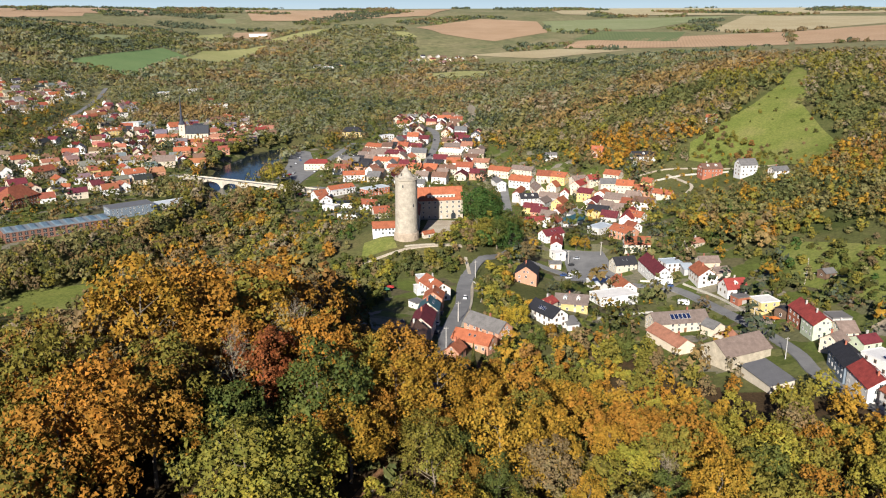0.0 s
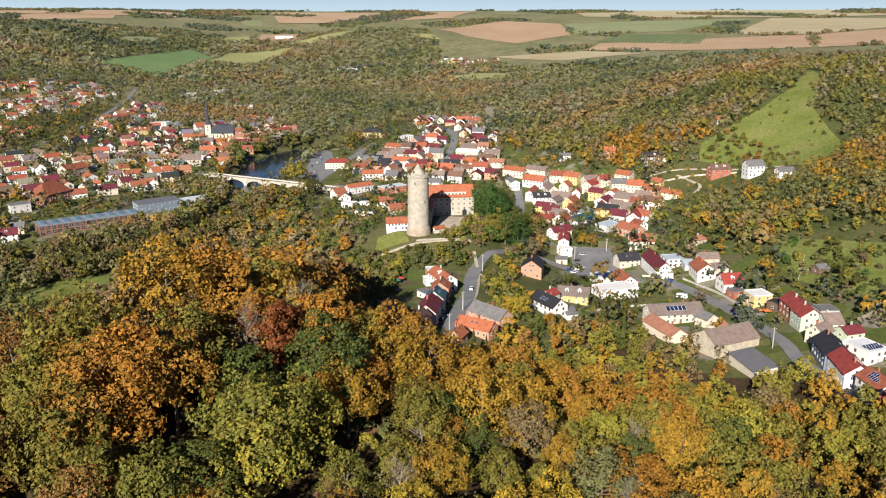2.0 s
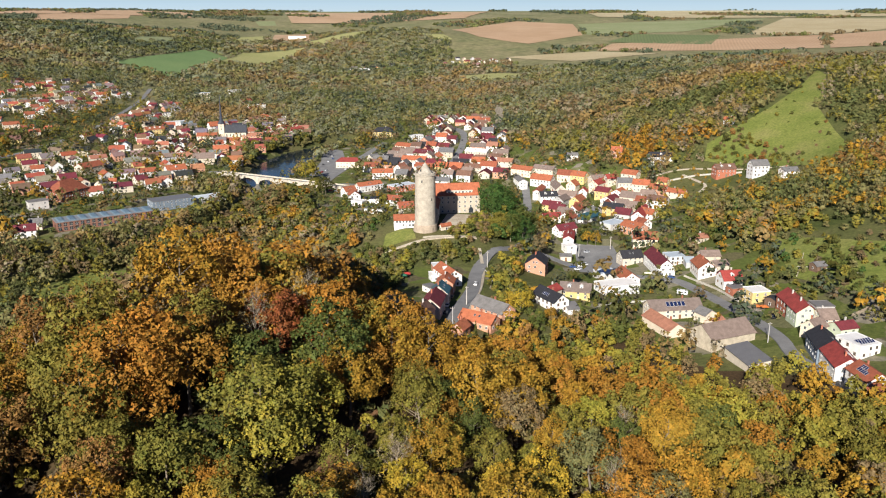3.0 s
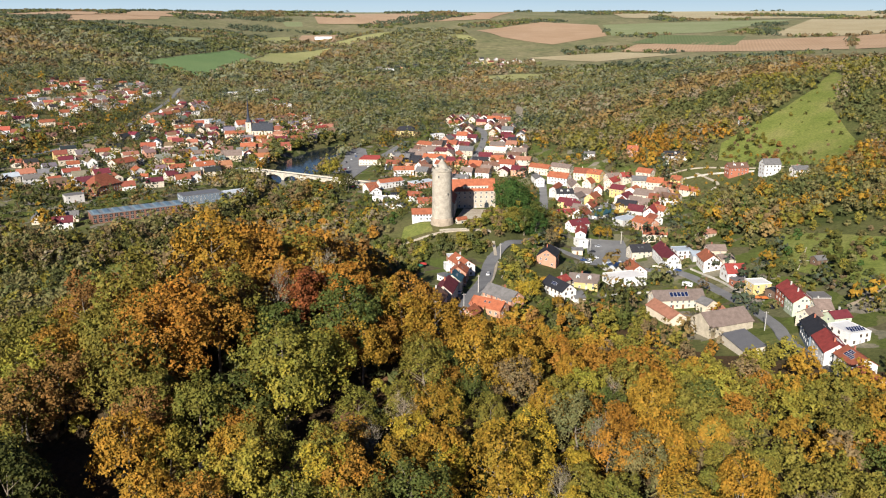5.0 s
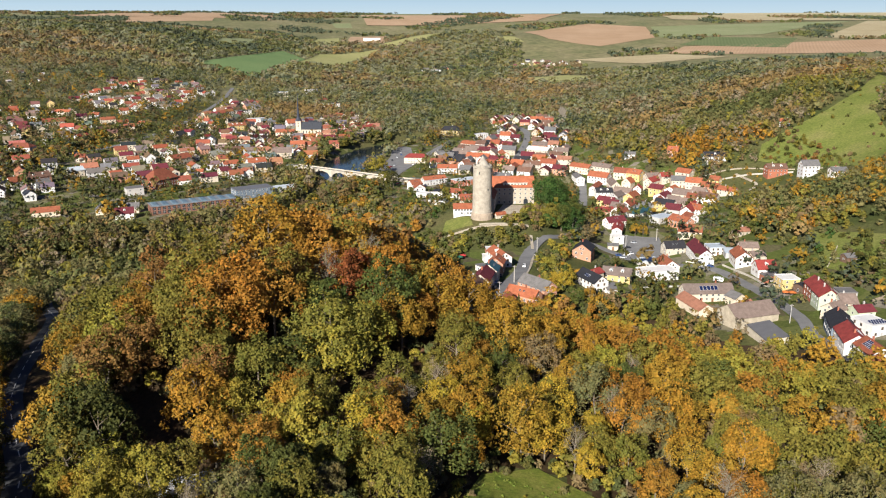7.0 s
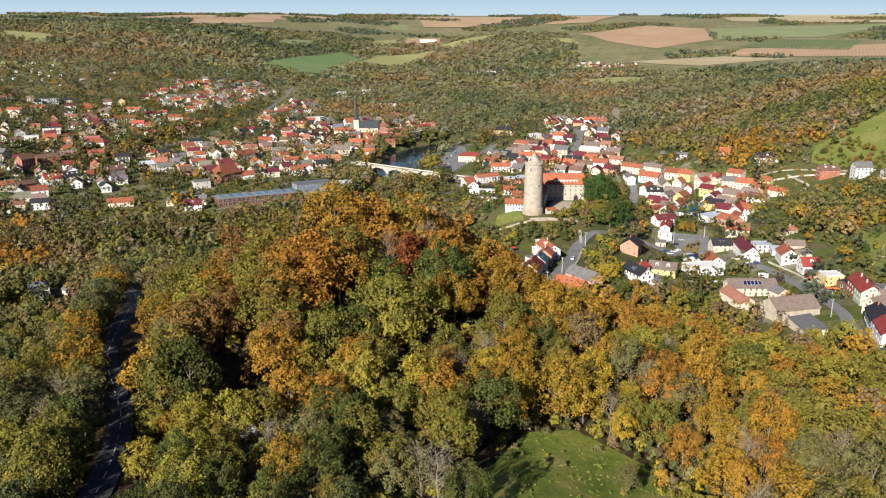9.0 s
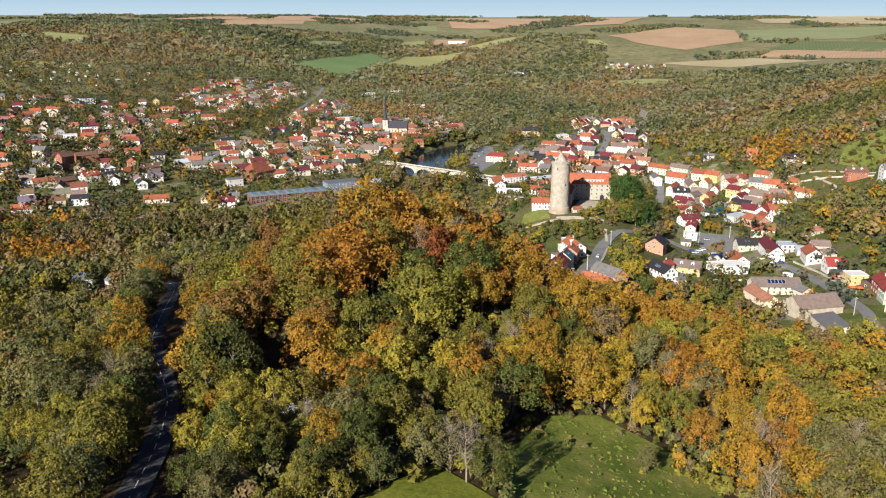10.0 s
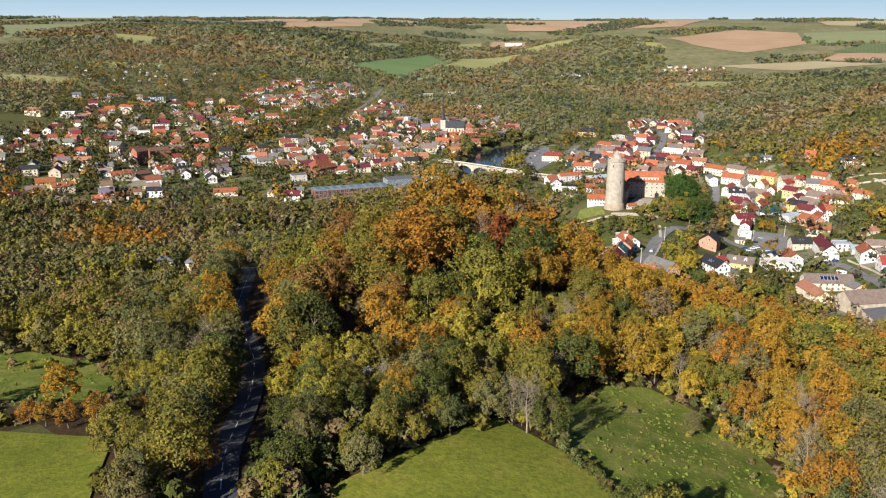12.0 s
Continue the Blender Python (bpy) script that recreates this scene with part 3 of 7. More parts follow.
# where which colours stand: plan place, reach, colours in order of how common they are
STANDS = [
    (-55, -272, 42, ("orange", "orange", "gold", "olive", "rust", "brown", "bare", "red")),
    (-50, -205, 36, ("orange", "orange", "gold", "rust", "brown", "olive", "bare")),
    (-44, -135, 34, ("gold", "orange", "rust", "olive", "brown", "khaki")),
    (-85, -298, 26, ("olive", "rust", "orange", "dark", "brown", "red")),
    (-28, -262, 28, ("orange", "gold", "gold", "olive", "brown")),
    (-106, -325, 26, ("olive", "gold", "orange", "green", "olive", "rust")),
    (-78, -345, 24, ("olive", "lime", "gold", "olive", "green", "orange")),
    (-88, -382, 20, ("lime", "olive", "green", "gold")),
    (-45, -315, 18, ("green", "olive", "gold", "green", "lime")),
    (-20, -335, 26, ("olive", "gold", "lime", "green", "yellow", "bare")),
    (4, -338, 14, ("yellow", "gold", "lime", "yellow")),
    (-45, -395, 28, ("olive", "green", "moss", "bare", "gold", "khaki")),
    (35, -255, 28, ("orange", "gold", "orange", "gold", "bare", "olive")),
    (30, -300, 28, ("gold", "olive", "lime", "green", "bare", "orange")),
    (60, -345, 28, ("olive", "gold", "bare", "khaki", "orange", "bare")),
    (85, -235, 34, ("olive", "gold", "lime", "green", "orange", "brown")),
    (-190, -330, 60, ("olive", "khaki", "olive", "moss", "lime", "gold", "bare")),
    (-190, -180, 70, ("khaki", "moss", "brown", "olive", "green", "bare")),
    (-110, -150, 40, ("khaki", "brown", "moss", "olive", "gold")),
    (-120, -40, 80, ("brown", "khaki", "gold", "moss", "tan")),
]


def stand_tint(x, y, rng):
    w = np.array([math.exp(-((x - a) ** 2 + (y - b) ** 2) / (2 * r * r)) for a, b, r, _ in STANDS]) + 1e-9
    colours = STANDS[int(rng.choice(len(STANDS), p=w**2 / (w**2).sum()))][3]
    return colours[min(len(colours) - 1, int(rng.exponential(0.34) * len(colours)))]


def clear_of(x, y, lines, gap):
    return all(line_distance(x, y, np.array(l, float)) > g for l, g in zip(lines, gap))


def near_wood(x, y):
    """The wooded hill and its slopes in front of the town."""
    if any(inside(x, y, g) for g in GREENS):
        return False
    if inside(x, y, TOWN[2]) or not clear_of(x, y, (HILL_ROAD, ROW_STREET, EAST_STREET), (10.0, 12, 9)):
        return False
    if any((x - a) ** 2 + (y - b) ** 2 < r * r for a, b, r in CLEARINGS):
        return False
    return bool(inside(x, y, HILL_WOOD))


def plant_near_wood():
    """The nearest trees stand singly; the rest of the hill wood is one mesh."""
    rng = np.random.default_rng(5)
    spots = []
    for gx in np.arange(-320, 210, 9.8):
        for gy in np.arange(-466, -45, 9.8):
            x, y = gx + rng.uniform(-4, 4), gy + rng.uniform(-4, 4)
            if -0.86 * (y + 585) - 25 < x < 0.64 * (y + 460) + 30 and near_wood(x, y):
                spots.append((math.hypot(x + 30, y + 380), x, y, stand_tint(x, y, rng)))
    spots.sort()
    for far, x, y, tint in spots[:270]:
        kinds = BARE_KINDS if tint == "bare" else NEAR_KINDS
        size = rng.uniform(0.74, 1.18) * (0.72 if y < -385 and x < 0 else 0.85 if y < -362 and -101 < x < 0 else 1.0) * crest(x, y)
        plant(kinds[int(rng.integers(len(kinds)))], x, y, tint, rng, size, group="trees of the hill wood", where="in the hill wood")
    bushes = 0
    for far, x, y, tint in spots[:270]:
        bx, by = x + 4.3, y - 3.6
        if rng.uniform() < 0.4 and near_wood(bx, by):
            plant(BUSH_KINDS[int(rng.integers(3))], bx, by, str(rng.choice(["olive", "green", "brown", "lime"])), rng, 1.0, "bush", "bushes of the hill wood", "under the trees")
    # undergrowth closes the wood floor
    low = []
    for gx in np.arange(-250, 150, 6.0):
        for gy in np.arange(-466, -215, 6.0):
            x, y = gx + rng.uniform(-2.8, 2.8), gy + rng.uniform(-2.8, 2.8)
            if near_wood(x, y) and -0.86 * (y + 585) - 25 < x < 0.64 * (y + 460) + 30:
                low.append((x, y))
    shade = np.array([TINTS[str(rng.choice(["brown", "olive", "moss", "umber", "dark", "khaki"]))] for _ in low]) * rng.uniform(0.7, 1.1, (len(low), 1))
    scatter("undergrowth", "low green and brown undergrowth between the trees", [leaf_cloud(rng, 60, 6.5, 4.2, 0.2, 0.7, 6) for _ in range(4)], np.array(low), shade, rng, 0.6, 1.3, 1.0)
    rest = spots[270:]
    front = rest[:330]
    back = rest[330:]
    for some, kinds, words in ((front, [k[2] for k in MID_KINDS], "autumn wood of orange, rust and olive trees on the hill"), (back, BACK_KINDS, "olive and brown autumn wood on the far slopes")):
        lift = np.array([crest(x, y) for _, x, y, _ in some])
        tint = np.array([TINTS["tan" if c == "bare" else c] for *_, c in some]) * rng.uniform(0.85, 1.15, (len(some), 1))
        scatter("hill_wood", words, kinds, np.array([(x, y) for _, x, y, _ in some]), tint, rng, 0.8, 1.22, lift)


def crest(x, y):
    """The old trees on the hilltop are the tallest, those above the row houses low."""
    return (0.72 if x > -37 and y > -235 else 1.0) * (1.0 + 0.44 * math.exp(-(((x + 66) / 45) ** 2 + ((y + 280) / 65) ** 2)) + 0.45 * math.exp(-(((x + 104) / 13) ** 2 + ((y + 352) / 20) ** 2)) + 0.5 * math.exp(-(((x + 50) / 24) ** 2 + ((y + 175) / 75) ** 2)))


def scatter(name, label, kinds, spots, tint, rng, small, large, lift=1.0, mat=None):
    """Many trees joined into one mesh, with each tree's own leaf colour."""
    x, y = spots[:, 0], spots[:, 1]
    z = height(x, y)
    out, tone = [], []
    which = rng.integers(0, len(kinds), len(x))
    size = rng.uniform(small, large, len(x)) * lift
    turn = rng.uniform(0, 6.28, len(x))
    for k, tri in enumerate(kinds):
        m = which == k
        c, s = np.cos(turn[m])[:, None, None], np.sin(turn[m])[:, None, None]
        px, py, pz = tri[None, ..., 0], tri[None, ..., 1], tri[None, ..., 2]
        w = size[m][:, None, None]
        q = np.stack([(px * c - py * s) * w + x[m][:, None, None], (px * s + py * c) * w + y[m][:, None, None], pz * w + z[m][:, None, None] - 0.5], -1)
        out.append(q.reshape(-1, 3, 3))
        tone.append(np.repeat(tint[m], len(tri), 0))
    me = triangles(name, np.concatenate(out), mat or WOODS)
    t = np.repeat(np.concatenate(tone), 3, 0)
    att = me.attributes.new("tint", "FLOAT_COLOR", "POINT")
    att.data.foreach_set("color", np.c_[t, np.ones(len(t))].astype(np.float32).ravel())
    return tagged(new(name, me), label, "woods", kind="stuff")


# ---- distant woods, one mesh each ----
FAR_OPEN = []  # filled with the fields and towns that stay free of trees


def templates(seed, count, n, width, high, leaf):
    rng = np.random.default_rng(seed)
    return [crown_cloud(rng, n, width, high, 0.5, leaf, 16, 0.12) for _ in range(count)]


def woods(name, label, seed, box, spacing, tris, width, high, leaf, allowed, palette, patch=0.004):
    """Trees scattered over part of the plan, joined into one mesh with each tree's own leaf colour."""
    rng = np.random.default_rng(seed)
    kinds = templates(seed, 6, tris, width, high, leaf)
    gx, gy = np.meshgrid(np.arange(box[0], box[2], spacing), np.arange(box[1], box[3], spacing))
    x = (gx + rng.uniform(-0.45, 0.45, gx.shape) * spacing).ravel()
    y = (gy + rng.uniform(-0.45, 0.45, gy.shape) * spacing).ravel()
    keep = allowed(x, y) & (x > -0.9 * (y + 600) - 60) & (x < 0.72 * (y + 470) + 60)
    x, y = x[keep], y[keep]
    pal = np.array([TINTS[c] for c in palette])
    mood = np.array([weave(a, b, patch, seed) * 0.8 + weave(a, b, patch * 3.3, seed + 1) * 0.45 + 0.5 for a, b in zip(x, y)])
    pick = np.clip((mood + rng.normal(size=len(x)) * 0.15) * len(pal), 0, len(pal) - 1).astype(int)
    # raised above the plain tints, as haze would lighten distant crowns
    tint = pal[pick] * rng.uniform(1.0, 1.2, (len(x), 1))
    return scatter(name, label, kinds, np.c_[x, y], tint, rng, 0.65, 1.25)


def open_land(x, y, polys):
    free = np.zeros(x.shape, bool)
    for p in polys:
        free |= inside(x, y, p)
    return free

# ---- fields and roads ----
SOIL = furrowed("ploughed_soil", (0.36, 0.235, 0.135), (0.44, 0.3, 0.185), 9.0, 20)
STUBBLE = furrowed("stubble", (0.36, 0.29, 0.16), (0.43, 0.36, 0.22), 12.0, 70)
# the next three greens are paled and greyed: far haze painted into the crop
HAZY_YOUNG = furrowed("hazy_young_crop", (0.2, 0.225, 0.1), (0.26, 0.27, 0.14), 12.0, 40)
HAZY_DEEP = furrowed("hazy_dark_crop", (0.115, 0.145, 0.06), (0.15, 0.175, 0.075), 10.0, 15)
HAZY_BRIGHT = furrowed("hazy_bright_meadow", (0.13, 0.2, 0.075), (0.17, 0.235, 0.09), 14.0, 60)
PALE = furrowed("pale_meadow", (0.27, 0.27, 0.1), (0.33, 0.31, 0.13), 16.0, 30)
FIELDS = [
    ([(-650, 1420), (-478, 1300), (-470, 1830), (-560, 1960)], HAZY_BRIGHT, "bright green winter crop on the valley floor"),
    ([(-472, 1660), (-355, 1760), (-300, 2230), (-462, 2010)], PALE, "pale green meadow on a gentle rise"),
    ([(205, 2810), (270, 2440), (420, 2240), (640, 2440)], SOIL, "brown ploughed field on the plateau"),
    ([(205, 2810), (640, 2440), (700, 2900), (500, 3100)], SOIL, "brown ploughed field on the plateau"),
    ([(655, 2440), (1000, 2420), (1600, 3080), (720, 2900)], HAZY_YOUNG, "light green field on the plateau"),
    ([(660, 2170), (890, 1890), (1045, 2215), (815, 2400)], HAZY_DEEP, "dark green field on the plateau"),
    ([(570, 1940), (1010, 1480), (1270, 2000), (660, 2110)], SOIL, "brown harvested field above the wooded ridge"),
    ([(300, 1960), (450, 1700), (690, 1720), (560, 1920)], STUBBLE, "pale stubble field beyond the ridge"),
    ([(90, 1500), (200, 1260), (310, 1400), (230, 1520)], PALE, "yellow-green meadow in the valley"),
    ([(1110, 2180), (1290, 2010), (2300, 2500), (1660, 3080)], STUBBLE, "pale stubble field on the plateau"),
    ([(1020, 1470), (1500, 1300), (2200, 2300), (1290, 1990)], SOIL, "brown field on the plateau"),
]
FIELDS.append(([(-330, 2290), (-265, 2260), (-40, 2480), (-110, 2600)], PALE, "pale green field strip on a wooded hill"))
FIELDS.append(([(60, 2420), (110, 2330), (180, 2330), (150, 2440)], PALE, "pale green field strip on a wooded hill"))
FIELDS.append(([(-1404, 1540), (-1216, 1330), (-1103, 1275), (-1182, 1480)], PALE, "pale meadow on the wooded hillside"))
FIELDS.append(([(-2380, 2360), (-1437, 1200), (-1640, 1800), (-2250, 2800)], HAZY_YOUNG, "light green field on the hilltop"))
FIELDS.append(([(-1073, 720), (-1016, 655), (-896, 707), (-952, 775)], PALE, "green meadow above the houses"))
FIELDS.append(([(-1010, 900), (-900, 1010), (-940, 1060), (-1060, 960)], PALE, "green meadow above the gardens"))
FIELDS.append(([(-733, 1816), (-768, 2070), (-712, 2257), (-664, 1964)], HAZY_YOUNG, "green meadow between wooded slopes"))
FIELDS.append(([(-542, 2301), (-569, 2584), (-500, 2740), (-448, 2347)], PALE, "pale meadow in the side valley"))
FIELDS.append(([(-440, 2390), (-478, 2817), (-314, 2885), (-297, 2350)], SOIL, "brown field in the side valley"))
FIELDS.append(([(-588, 3140), (-634, 3327), (-554, 3370), (-519, 3175)], HAZY_YOUNG, "green meadow on a far slope"))
FIELDS.append(([(-1341, 2726), (-1483, 3113), (-1202, 3464), (-1101, 3057)], SOIL, "brown field on the far plateau"))
FIELDS.append(([(-987, 1844), (-1052, 2005), (-1044, 2190), (-957, 1936)], HAZY_YOUNG, "green meadow between wooded slopes"))
for corners, mat, words in FIELDS:
    field(corners, mat, words)
field([(-470, 3300), (300, 3350), (500, 4100), (-600, 4100)], SOIL, "brown field far off on the plateau", 2.0)
field([(-1700, 3100), (-900, 3300), (-1100, 4200), (-2300, 3900)], SOIL, "brown field far off on the plateau", 2.0)
field([(900, 3300), (2600, 2900), (2700, 3900), (1000, 4200)], STUBBLE, "pale field far off on the plateau", 2.0)
field([(-71, -474), (-31, -401), (-5, -425), (12, -474)], SHORT, "short green crop field with a rounded tip", 0.3, 24)
field([(-240, -436), (-113, -434), (-97, -468), (-240, -500)], SHORT, "short green crop field beside the road", 0.3, 24)
field([(-20, -400), (-6, -352), (8, -344), (10, -400)], TALL_GRASS, "rough meadow grass beside the gully", 0.3, 24)
field([(8, -344), (30, -362), (40, -400), (10, -400)], TALL_GRASS, "rough meadow grass beside the gully", 0.3, 24)
field([(-20, -400), (40, -400), (37, -452), (4, -452)], TALL_GRASS, "rough meadow grass beside the gully", 0.25, 24)
field([(-215, -372), (-151, -373), (-131, -407), (-210, -422)], TALL_GRASS, "rough green grass among orchard trees", 0.3, 20)
field([(-215, -372), (-190, -362), (-169, -369), (-151, -373)], TALL_GRASS, "rough green grass among orchard trees", 0.3, 12)
strip("path", [(97, -178), (99, -200), (98, -219), (92, -248), (86, -272), (82, -290)], 6.0, LAWN, "grassy lane along the edge of the wood", "path", 0.35)
for corners in ([(428, 378), (379, 313), (376, 262), (420, 343)], [(379, 313), (337, 280), (364, 245), (376, 262)], [(337, 280), (298, 261), (351, 189), (364, 245)],
                [(298, 261), (265, 245), (300, 147), (351, 189)], [(265, 245), (252, 215), (278, 181), (300, 147)], [(300, 147), (308, 110), (340, 140), (351, 189)]):
    field(corners, LAWN, "steep green meadow on the hillside", 0.4, 16)
field([(-240, -20), (-222, 35), (-180, 45), (-158, 12)], LAWN, "garden meadow beside the river", 0.4, 16)
field([(188, -84), (206, -22), (262, -110), (214, -156)], LAWN, "green orchard meadow behind the houses", 0.4, 24)

field([(-24, 4), (-8, 2), (-6, -13), (-26, -14)], LAWN, "bright lawn beside the round tower", 0.3, 10)
strip("road", HILL_ROAD, 6.5, SHADED_ASPHALT, "dark shade-toned asphalt road winding downhill through the trees", "road", 0.35)
strip("road_marking", HILL_ROAD, 0.22, WHITE_LINE, "dashed white centre line on the asphalt", "road marking", 0.4, 0, 2.0, 1.0)
strip("road", ROW_STREET, 7.0, ASPHALT, "grey asphalt street beside a row of houses", "road", 0.3)
strip("road", EAST_STREET, 6.0, ASPHALT, "grey asphalt street past houses and barns", "road", 0.3)
strip("road", [(57, 9), (75, 12), (94, -5), (104, -22)], 6.5, ASPHALT, "grey asphalt street by the parking place", "road", 0.32)
strip("road", [(37, 344), (58, 447), (66, 520), (62, 570), (50, 640)], 8.0, ASPHALT, "grey asphalt main street through the old town", "road", 0.4)
strip("road", [(-20, 250), (-60, 290), (-86, 306), (-60, 420), (-30, 520)], 8.0, ASPHALT, "grey asphalt street by the river", "road", 0.4)
strip("road", MAIN_ROAD, 7.5, ASPHALT, "grey main road towards the far hills", "road", 0.5, step=10)
strip("pavement", [(31, -20), (30, -50), (25, -85), (16, -125)], 1.8, GRAVEL, "pale footway along the street", "pavement", 0.38)
field([(-106, 345), (-84, 334), (-70, 400), (-100, 420)], ASPHALT, "grey asphalt parking place by the river", 0.36, 12)
field([(-100, 420), (-70, 400), (-80, 480), (-105, 500)], ASPHALT, "grey asphalt parking place by the river", 0.36, 12)
field([(92, -16), (121, -22), (125, 34), (101, 44)], ASPHALT, "grey asphalt parking place in the town", 0.34, 16)
strip("path", [(-70, -30), (-45, -22), (-20, -19), (-2, -16), (14, -14), (30, -10)], 2.2, GRAVEL, "pale gravel path below the tower", "path", 0.35)
strip("path", [(229, 201), (236, 168), (225, 150)], 2.6, GRAVEL, "pale gravel lane on the hillside", "path", 0.35)
strip("path", [(200, 215), (230, 212), (260, 190), (300, 150)], 2.2, GRAVEL, "pale gravel lane on the hillside", "path", 0.35)
build_ground()

# water
def build_river():
    line = smooth_line(RIVER.tolist(), 10)
    way = np.gradient(line, axis=0)
    way /= np.linalg.norm(way, axis=1)[:, None]
    side = np.stack([way[:, 1], -way[:, 0]], -1) * np.where(line[:, 1] > 330, RIVER_WIDTH + 14, RIVER_WIDTH - 4)[:, None]
    verts = [(*p, WATER_LEVEL) for p in (line - side).tolist()] + [(*p, WATER_LEVEL) for p in (line + side).tolist()]
    n = len(line)
    me = mesh_from("water", verts, [(i, i + 1, i + n + 1, i + n)[::-1] for i in range(n - 1)], [WATER])
    tagged(new("water", me), "dark still river water between wooded banks", "river", kind="structure")


build_river()


def river_trees():
    """Tall trees along both banks below the bridge."""
    rng = np.random.default_rng(12)
    line = smooth_line(RIVER[5:].tolist(), 6)
    way = np.gradient(line, axis=0)
    way /= np.linalg.norm(way, axis=1)[:, None]
    side = np.stack([way[:, 1], -way[:, 0]], -1)
    spots = []
    for off in (-33, -26, -19, -13, -11, 12, 18):
        q = line + side * (off + rng.uniform(-3, 3, (len(line), 1))) + rng.uniform(-2.5, 2.5, line.shape)
        spots.append(q[rng.uniform(size=len(q)) < (0.8 if off < 0 else 0.6)])
    spots = np.concatenate(spots)
    spots = spots[river_distance(spots[:, 0], spots[:, 1]) > RIVER_WIDTH + 1.5]
    spots = spots[(spots[:, 1] < 225) | (spots[:, 0] > -95)]
    spots = spots[line_distance(spots[:, 0], spots[:, 1], np.array(BRIDGE_LINE, float)) > 16]
    tint = np.array([TINTS[str(rng.choice(["moss", "khaki", "umber", "dark", "olive", "tan"]))] for _ in spots]) * rng.uniform(0.8, 1.15, (len(spots), 1))
    kinds = [crown_cloud(rng, 220, 10.5, 13, 1.0, 0.72, 26) for _ in range(5)]
    scatter("river_trees", "tall brown and green trees along the river banks", kinds, spots, tint, rng, 0.8, 1.3)


river_trees()
plant_near_wood()

FREE = TOWN + GREENS + [FACTORY_YARD, ROW_VIEW, FAR_QUARTER] + [list(c) for c, _, _ in FIELDS]
PLATEAU = [(150, 1720), (330, 1560), (700, 1380), (1000, 900), (1400, 700), (5000, 700), (5000, 5000), (-5000, 5000), (-2500, 2600), (-900, 2350), (-420, 2650), (-60, 2800), (150, 2560), (160, 2300)]


def valley(x, y):
    return ~open_land(x, y, FREE + [PLATEAU]) & (line_distance(x, y, np.array(MAIN_ROAD, float)) > 16) & (line_distance(x, y, np.array(BRIDGE_LINE, float)) > 15) & (river_distance(x, y) > RIVER_WIDTH + 5)


def hedges(x, y):
    n = np.array([weave(a, b, 0.0035, 4) for a, b in zip(x, y)])
    return ~open_land(x, y, [list(c) for c, _, _ in FIELDS]) & open_land(x, y, [PLATEAU]) & (n > 0.1)


# autumn leaf colours for far trees, with distance haze mixed in as grey and blue
HAZY_AUTUMN = ("pine", "moss", "moss", "sage", "khaki", "sage", "khaki", "umber", "fawn", "tan")
woods("hill_woods", "autumn woods on the ridge and valley sides", 101, (-620, -160, 620, 420), 9.8, 170, 13, 12.5, 0.78,
      lambda x, y: valley(x, y) & ~inside(x, y, HILL_WOOD) & ~inside(x, y, SLOPE_WOOD) & ~inside(x, y, [(-42, -150), (-42, -60), (-75, -20), (-75, 60), (90, 70), (100, -20), (100, -150)]), ("moss", "olive", "khaki", "khaki", "fawn", "olive", "tan", "brown", "gold", "orange"), 0.01)
woods("slope_woods", "gold, orange and olive autumn trees on the hillside", 105, (195, -210, 470, 175), 8.4, 230, 11.5, 12.5, 0.62,
      lambda x, y: inside(x, y, SLOPE_WOOD) & ~inside(x, y, ORCHARD) & ~inside(x, y, ROW_VIEW), ("moss", "olive", "khaki", "gold", "khaki", "tan", "olive", "gold", "rust"), 0.012)
woods("valley_woods", "mixed autumn woods filling the valley beyond the town", 102, (-1300, 420, 1000, 1250), 13.0, 50, 16, 12, 1.45, valley, HAZY_AUTUMN)
woods("far_woods", "brown and dark autumn woods on the far hills", 103, (-2600, 1250, 1400, 2600), 18.0, 26, 21, 13, 2.9, valley, HAZY_AUTUMN, 0.002)
woods("far_hedges", "dark hedges and copses between distant fields", 104, (-3200, 1400, 2600, 4300), 26.0, 16, 26, 10, 4.5, hedges, ("pine", "pine", "moss", "umber"), 0.002)


# ---- buildings ----
WALLS = {
    "white": (0.74, 0.72, 0.67), "cream": (0.64, 0.55, 0.42), "yellow": (0.6, 0.45, 0.19), "brick": (0.36, 0.13, 0.075), "grey": (0.5, 0.48, 0.45),
    "salmon": (0.52, 0.27, 0.17), "beige": (0.52, 0.44, 0.33), "green": (0.52, 0.58, 0.42), "blue": (0.16, 0.2, 0.24), "stone": (0.42, 0.37, 0.28), "timber": (0.16, 0.1, 0.065),
}
ROOFS = {
    "orange": (0.36, 0.115, 0.055), "red": (0.29, 0.05, 0.04), "maroon": (0.15, 0.028, 0.035), "brown": (0.17, 0.095, 0.065), "taupe": (0.22, 0.165, 0.135),
    "grey": (0.16, 0.155, 0.15), "black": (0.03, 0.03, 0.035), "teal": (0.03, 0.085, 0.1), "sheet": (0.5, 0.55, 0.58), "brick": (0.28, 0.085, 0.045), "rose": (0.35, 0.16, 0.1), "pale": (0.68, 0.67, 0.64), "sky": (0.3, 0.42, 0.5),
}
ROOF_WORDS = {
    "orange": "orange tiled", "red": "bright red tiled", "maroon": "dark red", "brown": "brown tiled", "taupe": "weathered brownish", "grey": "grey", "black": "black",
    "teal": "dark teal", "sheet": "pale metal", "brick": "brick-red tiled", "rose": "faded orange tiled", "pale": "pale flat", "sky": "pale blue",
}
